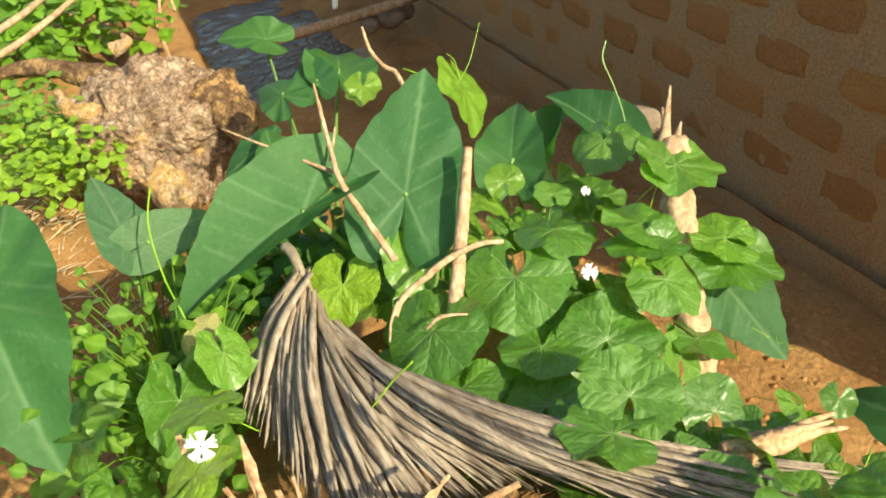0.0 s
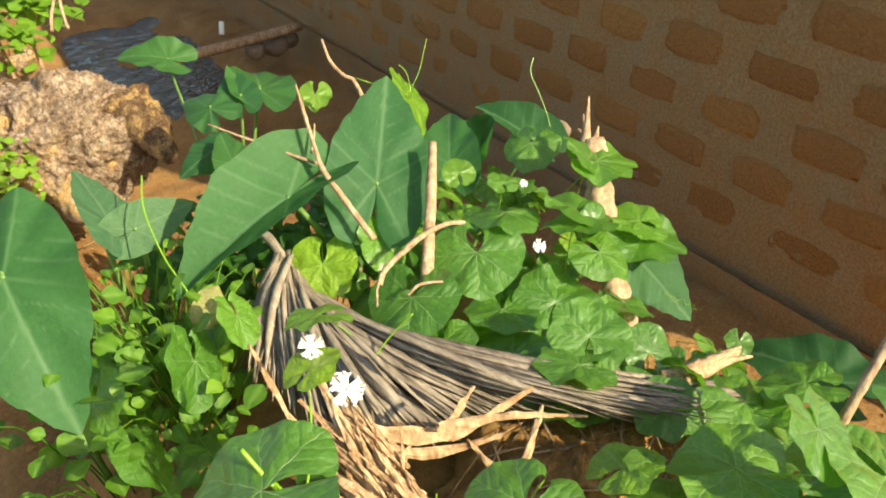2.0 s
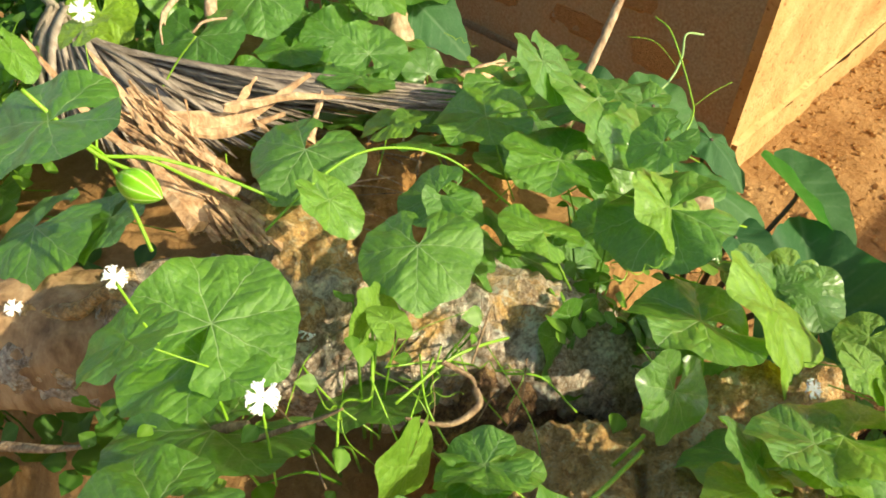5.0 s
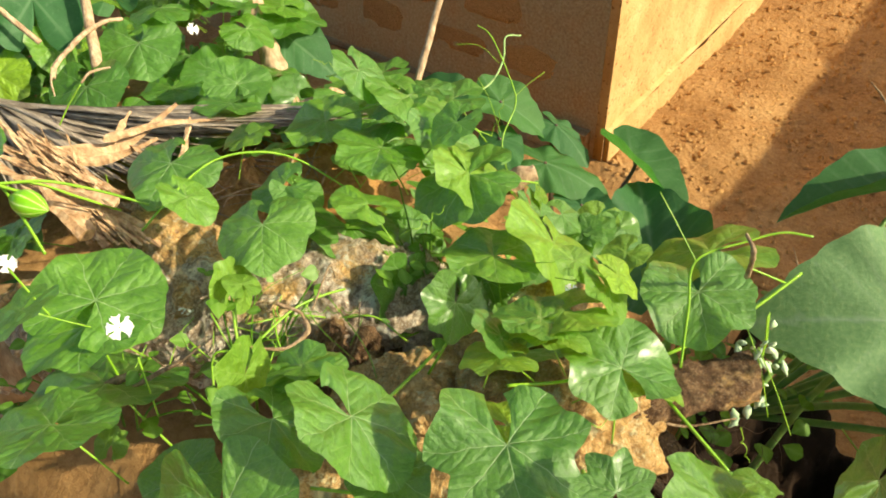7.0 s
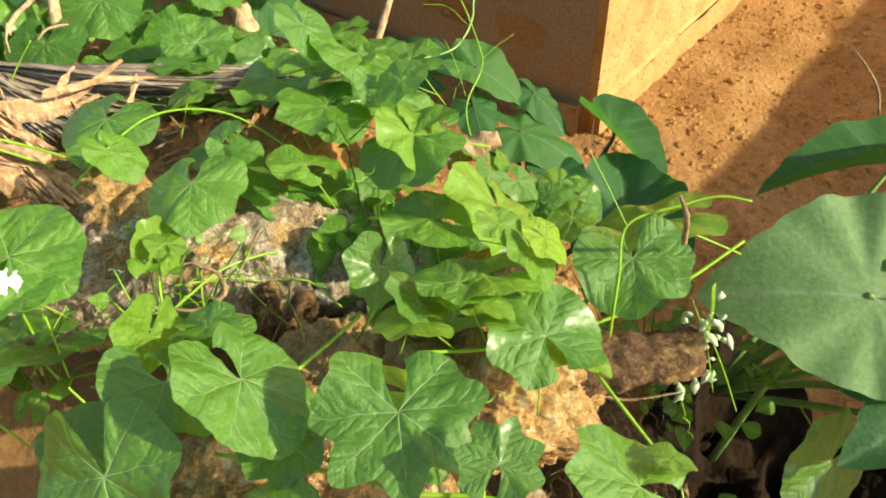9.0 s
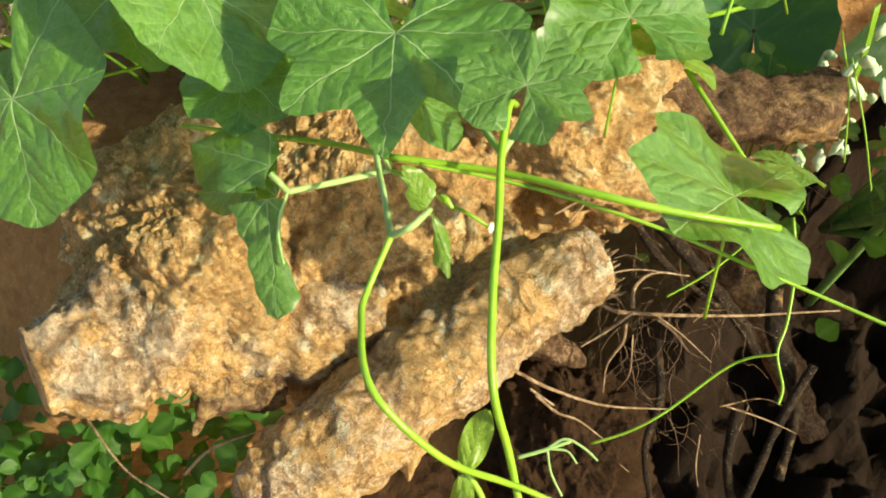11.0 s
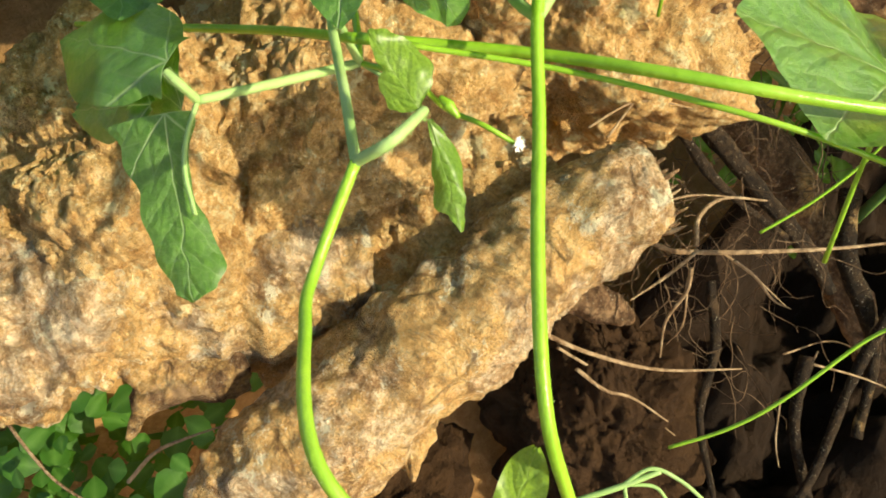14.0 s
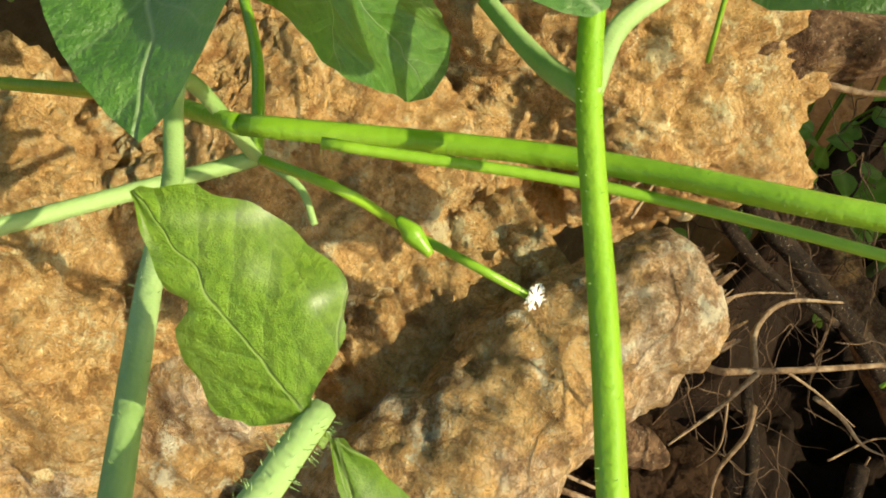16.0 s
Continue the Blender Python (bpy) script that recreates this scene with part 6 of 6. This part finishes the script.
def fruit_material():
    m, nt, b = mat("striped green fruit", 0.3, 0.5)
    uv = nt.nodes.new("ShaderNodeUVMap")
    sep = nt.nodes.new("ShaderNodeSeparateXYZ")
    nt.links.new(uv.outputs[0], sep.inputs[0])
    w = nt.nodes.new("ShaderNodeMath")
    w.operation = "SINE"
    n = tex(nt, "Noise", 60.0, 3, 0.6)
    nt.links.new(math_node(nt, "ADD", math_node(nt, "MULTIPLY", sep.outputs[0], 56.5), math_node(nt, "MULTIPLY", n.outputs[0], 2.0)), w.inputs[0])
    c = ramp(nt, w.outputs[0], [(0.0, (0.17, 0.42, 0.02)), (0.90, (0.25, 0.52, 0.04)), (0.99, (0.55, 0.70, 0.28))])
    nt.links.new(c, b.inputs["Base Color"])
    return m


def fruit_mesh():
    verts, faces, uvs = [], [], []
    for j in range(15):
        t = j / 14
        r = math.sin(math.pi * t) ** 0.8 * (0.62 - 0.12 * t) + 0.001
        for i in range(25):
            a = 2 * math.pi * i / 24
            verts.append((r * math.cos(a) * 0.5, t, r * math.sin(a) * 0.5))
            uvs.append((i / 24, t))
    for j in range(14):
        for i in range(24):
            o = j * 25 + i
            faces.append((o, o + 1, o + 26, o + 25))
    return mesh_of("fruit", verts, faces, fruit_material(), uvs=uvs)


piece("fruit", fruit_mesh(), vine, frame_from((-0.136, 0.406, 1.170), (-0.120, 0.341, 1.166), (0, -0.6, 0.8)), "small green gourd with white stripes")
v, f = tube([(-0.110, -0.427, 1.123), (-0.110, -0.432, 1.121), (-0.110, -0.438, 1.118)], [0.0010, 0.0028, 0.0010], sides=12, n=10)
piece("fruit", mesh_of("fruit", v, f, STEM), vine, None, "tiny swelling green fruit")

# hanging and very near leaves of the vine
LOBES = [
    flap_mesh("leaf", VINE_LEAF, 1, ((0, 0.34), (0.13, 0.30), (0.41, 0.21), (0.7, 0.18), (0.94, 0.10), (1, 0.01)), ((0, 0.14), (0.3, 0.09), (0.45, 0.09), (0.6, 0.13), (0.83, 0.19), (0.94, 0.13), (1, 0.01)), 0.2, 0.02),
    lobe_mesh("leaf", VINE_LEAF, 2, 0.50, 0.5, 0.1, 0.06),
    flap_mesh("leaf", YOUNG_LEAF, 3, ((0, 0.02), (0.14, 0.03), (0.28, 0.28), (0.38, 0.35), (0.58, 0.33), (0.75, 0.26), (0.9, 0.17), (1, 0.03)), ((0, 0.02), (0.12, 0.03), (0.2, 0.16), (0.3, 0.23), (0.45, 0.21), (0.57, 0.17), (0.63, 0.07), (0.7, 0.10), (0.86, 0.06), (1, 0.01)), 0.25, 0.03),
    flap_mesh("leaf", YOUNG_LEAF, 4, ((0, 0.02), (0.17, 0.03), (0.5, 0.12), (0.76, 0.175), (0.83, 0.07), (1, 0.01)), ((0, 0.03), (0.13, 0.09), (0.36, 0.16), (0.69, 0.12), (0.9, 0.06), (1, 0.02)), 0.6, 0.03),
    lobe_mesh("leaf", VINE_LEAF, 5, 0.72, 0.45, 0.2, 0.05, 0.4),
    lobe_mesh("leaf", YOUNG_LEAF, 6, 0.46, 0.58, 0.1, 0.16),
    lobe_mesh("leaf", VINE_LEAF, 7, 0.60, 0.45, 0.25, 0.05, 0.3),
]


def blade(kind, joint, tip, normal):
    piece("leaf", LOBES[kind], vine, frame_from(joint, tip, normal))


blade(0, (-0.2036, -0.3760, 1.1522), (-0.2417, -0.4285, 1.1204), (-0.41, -0.43, 0.80))
blade(1, (-0.203, -0.362, 1.146), (-0.227, -0.314, 1.126), (-0.3, -0.5, 0.8))
blade(4, (-0.197, -0.376, 1.149), (-0.197, -0.326, 1.140), (-0.7, -0.4, 0.6))
blade(6, (-0.190, -0.364, 1.161), (-0.208, -0.279, 1.139), (-0.15, -0.45, 0.9))
blade(2, (-0.1686, -0.4883, 1.2068), (-0.1683, -0.4682, 1.2271), (-0.31, -0.64, 0.71))
blade(3, (-0.1678, -0.4886, 1.2070), (-0.1796, -0.5116, 1.1868), (-0.54, -0.57, 0.62))
blade(5, (-0.226, -0.570, 1.118), (-0.198, -0.559, 1.136), (-0.75, -0.35, 0.3))
blade(5, (-0.226, -0.570, 1.118), (-0.247, -0.589, 1.099), (-0.75, -0.35, 0.3))


for pts, r in (([(1.247, -0.507, 0.823), (1.257, -0.485, 0.872), (1.252, -0.445, 0.919), (1.238, -0.418, 0.949)], 0.003), ([(0.295, -0.462, 1.163), (0.274, -0.464, 1.220), (0.288, -0.448, 1.229)], 0.0035), ([(1.299, -0.424, 0.323), (1.340, -0.397, 0.341), (1.376, -0.371, 0.353)], 0.002)):
    bit = thing("dry_twig", "thin pale dry twig lying on the soil", "twig", "dry twigs on the soil")
    rod("stem", pts, [r, r * 0.9, r * 0.5], ROOTLET, bit, sides=6, n=14, rough=0.3, freq=80.0)


# ---- weeds, shrubs, undergrowth ----
def leaf_clump(name, label, category, center, spread, count, size, material, seed, stems=10, kind="stuff", flat=0.35):
    """Many small pointed leaves on thin stems, in one mesh."""
    rng = random.Random(seed)
    verts, faces, uvs = [], [], []
    c = Vector(center)
    for k in range(count):
        p = c + Vector([max(-1.7, min(1.7, rng.gauss(0, 1))) * q for q in spread])
        s = size * rng.uniform(0.55, 1.3)
        n = Vector((rng.gauss(0.1, flat), rng.gauss(-0.3, flat), 1)).normalized()
        a = rng.uniform(0, 6.28)
        d = Vector((math.cos(a), math.sin(a), rng.gauss(-0.1, 0.25)))
        d = (d - n * d.dot(n)).normalized()
        x = d.cross(n)
        b = len(verts)
        rows = ((0.0, 0.06), (0.2, 0.36), (0.42, 0.44), (0.68, 0.30), (1.0, 0.0))
        for t, w in rows:
            droop = -0.22 * t * t
            for q in (-1, 0, 1):
                verts.append(p + (d * t + x * w * q + n * (droop + 0.10 * abs(q) * w)) * s)
                uvs.append((t, 0.12 * abs(q) + 0.02))
        for i in range(4):
            for j in range(2):
                o = b + i * 3 + j
                faces.append((o, o + 1, o + 4, o + 3))
        if k % max(1, count // max(1, stems)) == 0:
            v, f = tube([p, p.lerp(c, 0.4) - Vector((0, 0, 0.05)), Vector((p.x * 0.3 + c.x * 0.7, p.y * 0.3 + c.y * 0.7, c.z - spread[2] * 2 - 0.08))], [0.0012, 0.0022], sides=4, n=6)
            faces += [tuple(i + len(verts) for i in q) for q in f]
            verts += v
            uvs += [(0.5, 0.3)] * len(v)
    ob = new(name, mesh_of(name, verts, faces, material, uvs=uvs))
    return tagged(ob, label, category, kind=kind) if label else ob


leaf_clump("weeds", "low weeds with small light green leaves on the slope", "weeds", (-0.154, 1.281, 0.935), (0.11, 0.12, 0.05), 75, 0.028, WEED_LEAF, 1, 60)
leaf_clump("weeds", "tangle of small weed leaves beside the frond", "weeds", (-0.122, 1.119, 0.935), (0.10, 0.10, 0.06), 80, 0.032, WEED_LEAF, 2, 60)
leaf_clump("weeds", "dark mixed weeds at the foot of the mound", "weeds", (-0.260, 1.110, 0.878), (0.13, 0.14, 0.09), 130, 0.045, WEED_LEAF, 3, 24)
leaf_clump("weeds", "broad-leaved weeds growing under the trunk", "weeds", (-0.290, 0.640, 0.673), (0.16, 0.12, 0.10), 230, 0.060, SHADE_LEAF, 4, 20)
leaf_clump("weeds", "bright creeping weeds on the ditch bank", "weeds", (-0.412, 3.023, 0.612), (0.13, 0.20, 0.06), 520, 0.040, YOUNG_LEAF, 5, 30)
leaf_clump("weeds", "bright creeping weeds beside the old stump", "weeds", (-0.508, 3.343, 0.655), (0.10, 0.15, 0.06), 260, 0.040, YOUNG_LEAF, 15, 20)
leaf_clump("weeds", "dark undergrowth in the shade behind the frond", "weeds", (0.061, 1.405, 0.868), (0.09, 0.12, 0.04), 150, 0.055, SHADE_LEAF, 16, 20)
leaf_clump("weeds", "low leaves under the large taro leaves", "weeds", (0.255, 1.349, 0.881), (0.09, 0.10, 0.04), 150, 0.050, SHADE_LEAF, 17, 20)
shrub = thing("shrub", "sunlit yellow-green shrub beyond the old stump", "shrub")
for k, (p, q) in enumerate((((-0.583, 5.191, 0.686), 0.30), ((-0.361, 5.259, 0.530), 0.28), ((-0.069, 5.336, 0.593), 0.26), ((-0.584, 4.944, 0.523), 0.18), ((0.111, 5.410, 0.603), 0.20))):
    clump = leaf_clump("foliage", "", "", p, (q, q, q * 0.6), 170, 0.10, YOUNG_LEAF, 60 + k, 0, "")
    clump.parent = shrub
    rod("branch", [Vector(p) + Vector((0.05, 0.1, -0.9)), Vector(p) + Vector((0.03, 0.02, -0.4)), Vector(p)], [0.02, 0.014, 0.006], DRYWOOD, shrub, sides=8)
rng = random.Random(61)
lv, lf = [], []
for k in range(420):
    x, y = rng.uniform(-0.75, -0.15), rng.uniform(2.3, 3.5)
    if k > 260:
        x, y = rng.uniform(-0.4, 0.1), rng.uniform(1.6, 2.3)
    z, a, l = ground_height(x, y) + 0.006, rng.gauss(0.5, 0.7), rng.uniform(0.02, 0.14)
    d = Vector((math.cos(a), math.sin(a), rng.gauss(0.02, 0.08))) * l
    p = Vector((x, y, z))
    v, f = tube([p, p + d * 0.5 + Vector((0, 0, rng.uniform(0, 0.012))), p + d], [0.0028, 0.002, 0.001], sides=4, n=4)
    lf += [tuple(i + len(lv) for i in q) for q in f]
    lv += v
STRAW = wood_material("pale straw", (0.30, 0.21, 0.11), (0.55, 0.43, 0.26), (0.75, 0.64, 0.45), 30.0)
tagged(new("straw", mesh_of("straw", lv, lf, STRAW)), "scattered dry straw and twigs on bare soil", "straw", kind="stuff")
withered = thing("withered_leaf", "withered pale leaf with a brown edge on a thin stalk", "leaf")
piece("blade", lobe_mesh("blade", DRY_LEAF, 7, 0.75, 0.4, 0.2, 0.1), withered, frame_from((-0.085, 1.063, 0.982), (-0.024, 1.101, 1.027), (0.1, -0.8, 0.5)))
rod("stalk", [(-0.085, 1.063, 0.982), (-0.110, 1.059, 0.948), (-0.121, 1.043, 0.904)], [0.0015, 0.0012], STEM, withered, sides=6)
# the overhang's shade is in the leaf colour here
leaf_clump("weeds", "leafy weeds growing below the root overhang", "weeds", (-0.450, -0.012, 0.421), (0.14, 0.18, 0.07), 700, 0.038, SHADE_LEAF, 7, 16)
leaf_clump("weeds", "shaded grass and weeds behind the pit", "weeds", (0.621, -0.365, 0.568), (0.14, 0.14, 0.05), 120, 0.035, WEED_LEAF, 8, 14)
leaf_clump("weeds", "small leaves and shoots between the vine stems", "weeds", (0.261, 0.002, 0.975), (0.07, 0.07, 0.03), 60, 0.028, WEED_LEAF, 9, 20)
leaf_clump("weeds", "small shoots at the foot of the vine", "weeds", (-0.206, 0.217, 1.015), (0.06, 0.06, 0.03), 26, 0.026, WEED_LEAF, 10, 12)
leaf_clump("weeds", "fine shoots over the bark", "weeds", (-0.084, 0.069, 1.050), (0.09, 0.06, 0.03), 20, 0.022, WEED_LEAF, 11, 10)
# ---- old stump on the bank, poles, pipe, rocks ----
old = thing("old_stump", "second uprooted stump caked with pale and orange soil", "tree stump")
blob("body", (-0.016, 3.155, 0.537), (0.30, 0.30, 0.25), (0, 25, 25), BARK_GREY, old, 0.28, 4.4, 21.0, 190, 120, "", 0.005)
blob("soil_mass", (0.108, 3.029, 0.597), (0.17, 0.18, 0.13), (0, 0, 0), BARK_GREY, old, 0.24, 5.0, 23.0, 110, 70, "soil and bark on the stump", 0.005)
OLD = dict(sides=24, rough=0.35, freq=9.0, n=30)
rod("root", [(-0.112, 3.078, 0.476), (-0.072, 2.883, 0.403), (-0.013, 2.707, 0.366)], [0.10, 0.075, 0.03], BARK, old, seed=1.0, **OLD)
rod("root", [(-0.074, 3.266, 0.661), (-0.260, 3.442, 0.728), (-0.468, 3.600, 0.760), (-0.713, 3.715, 0.717)], [0.08, 0.045, 0.03, 0.02], BARK_BROWN, old, seed=2.0, **OLD)
rod("root", [(0.210, 3.001, 0.694), (0.238, 2.851, 0.590), (0.261, 2.733, 0.527)], [0.10, 0.07, 0.03], BARK_BROWN, old, seed=3.0, **OLD)
rod("root", [(-0.188, 3.123, 0.676), (-0.302, 3.059, 0.712), (-0.320, 3.017, 0.822)], [0.045, 0.03, 0.012], BARK, old, seed=4.0, **OLD)
rod("root", [(-0.236, 3.090, 0.609), (-0.288, 3.010, 0.565), (-0.296, 2.887, 0.480)], [0.03, 0.02, 0.008], BARK, old, seed=5.0, **OLD)
rod("root", [(-0.106, 3.432, 0.785), (-0.042, 3.425, 0.806), (-0.052, 3.451, 0.836)], [0.03, 0.02, 0.008], BARK, old, seed=6.0, **OLD)
for k, pts in enumerate(([(-0.719, 3.851, 0.724), (-0.479, 4.046, 0.749), (-0.186, 4.269, 0.838)], [(-0.683, 3.904, 0.812), (-0.506, 4.163, 0.809), (-0.249, 4.441, 0.869)], [(0.140, 4.174, 0.683), (0.160, 4.209, 0.740), (0.235, 4.281, 0.873)], [(0.213, 4.151, 0.685), (0.215, 4.202, 0.756), (0.235, 4.281, 0.873)])):
    pole = thing("cut_branch", "grey cut branch propped over the bank", "branch", "cut branches")
    rod("branch", pts, [0.018, 0.016, 0.013] if k < 2 else [0.008, 0.008], DRYWOOD, pole, sides=10, rough=0.2, freq=20.0)
pipe = thing("bamboo_pole", "pale straight pole lying across the ditch", "pole")
rod("pole", [(0.762, 4.983, 0.145), (1.263, 5.161, 0.093), (1.882, 5.320, 0.068)], [0.036, 0.036, 0.034], DRYWOOD, pipe, sides=14)
tagged(new("plastic_tube", mesh_of("plastic_tube", *tube([(1.258, 5.174, 0.175), (1.283, 5.212, 0.247)], [0.018], sides=12), PETAL)), "short white plastic tube beside the ditch", "tube")
ROCK = earth_material("muddy rock", (0.10, 0.07, 0.05), (0.24, 0.18, 0.13), (0.36, 0.30, 0.24), 20.0)
for k, (p, r) in enumerate((((1.666, 5.314, -0.039), 0.10), ((1.808, 5.398, -0.035), 0.08), ((1.502, 5.261, -0.012), 0.09), ((1.139, 4.314, 0.108), 0.10), ((1.066, 1.492, 0.870), 0.06))):
    rock = thing("rock", "rounded muddy rock at the foot of the wall", "rock", "rocks by the ditch")
    blob("stone", p, (r, r * 0.8, r * 0.7), (0, 0, 40 * k), ROCK, rock, 0.25, 6.0, 40.0 + k, 28, 18)

# ---- wall blocks ----
def block_mesh(seed):
    rng = random.Random(seed)
    nu, nv = 14, 8
    verts, faces = [], []
    ph = rng.uniform(0, 50)
    for j in range(nv + 1):
        for i in range(nu + 1):
            u, v = i / nu * 2 - 1, j / nv * 2 - 1
            k = (abs(u) ** 4 + abs(v) ** 4) ** (1 / 4) if (u or v) else 1
            m = max(abs(u), abs(v))
            s = m / k if k > 0 else 1
            edge = 1 + 0.16 * noise.fractal(Vector((u * 2.2 + ph, v * 1.6, seed)), 0.8, 2.0, 4)
            depth = -0.010 if m > 0.98 else 0.006 + 0.003 * noise.noise(Vector((u * 3 + ph, v * 3, 7)))
            verts.append((-depth, u * s * edge, v * s * edge))
    w = nu + 1
    for j in range(nv):
        for i in range(nu):
            o = j * w + i
            faces.append((o, o + w, o + w + 1, o + 1))
    return mesh_of("laterite_block", verts, faces, LATERITE)


BLOCKS = [block_mesh(60 + k) for k in range(9)]
rng = random.Random(21)
COURSE, PITCH = 0.2, 0.385
for c in range(9):
    z = 0.232 + COURSE * c
    off = (0.0 if c % 2 else 0.5) * PITCH + 0.14
    for k in range(17):
        y = WALL_Y + 0.20 + off - 0.19 + k * PITCH + rng.gauss(0, 0.012)
        if y < WALL_Y + 0.17:
            continue
        low = 0.35 if c == 0 else 1.0
        m = pose(WALL_X - 0.001 + (0.006 if c == 0 else 0.0), y, z + rng.gauss(0, 0.006), rng.gauss(0, 1.2), 0, 0) @ Matrix.Diagonal((1, 0.155 * rng.uniform(0.80, 1.06), 0.078 * rng.uniform(0.82, 1.06), 1))
        piece("laterite_block", BLOCKS[rng.randrange(9)], wall_west, m)
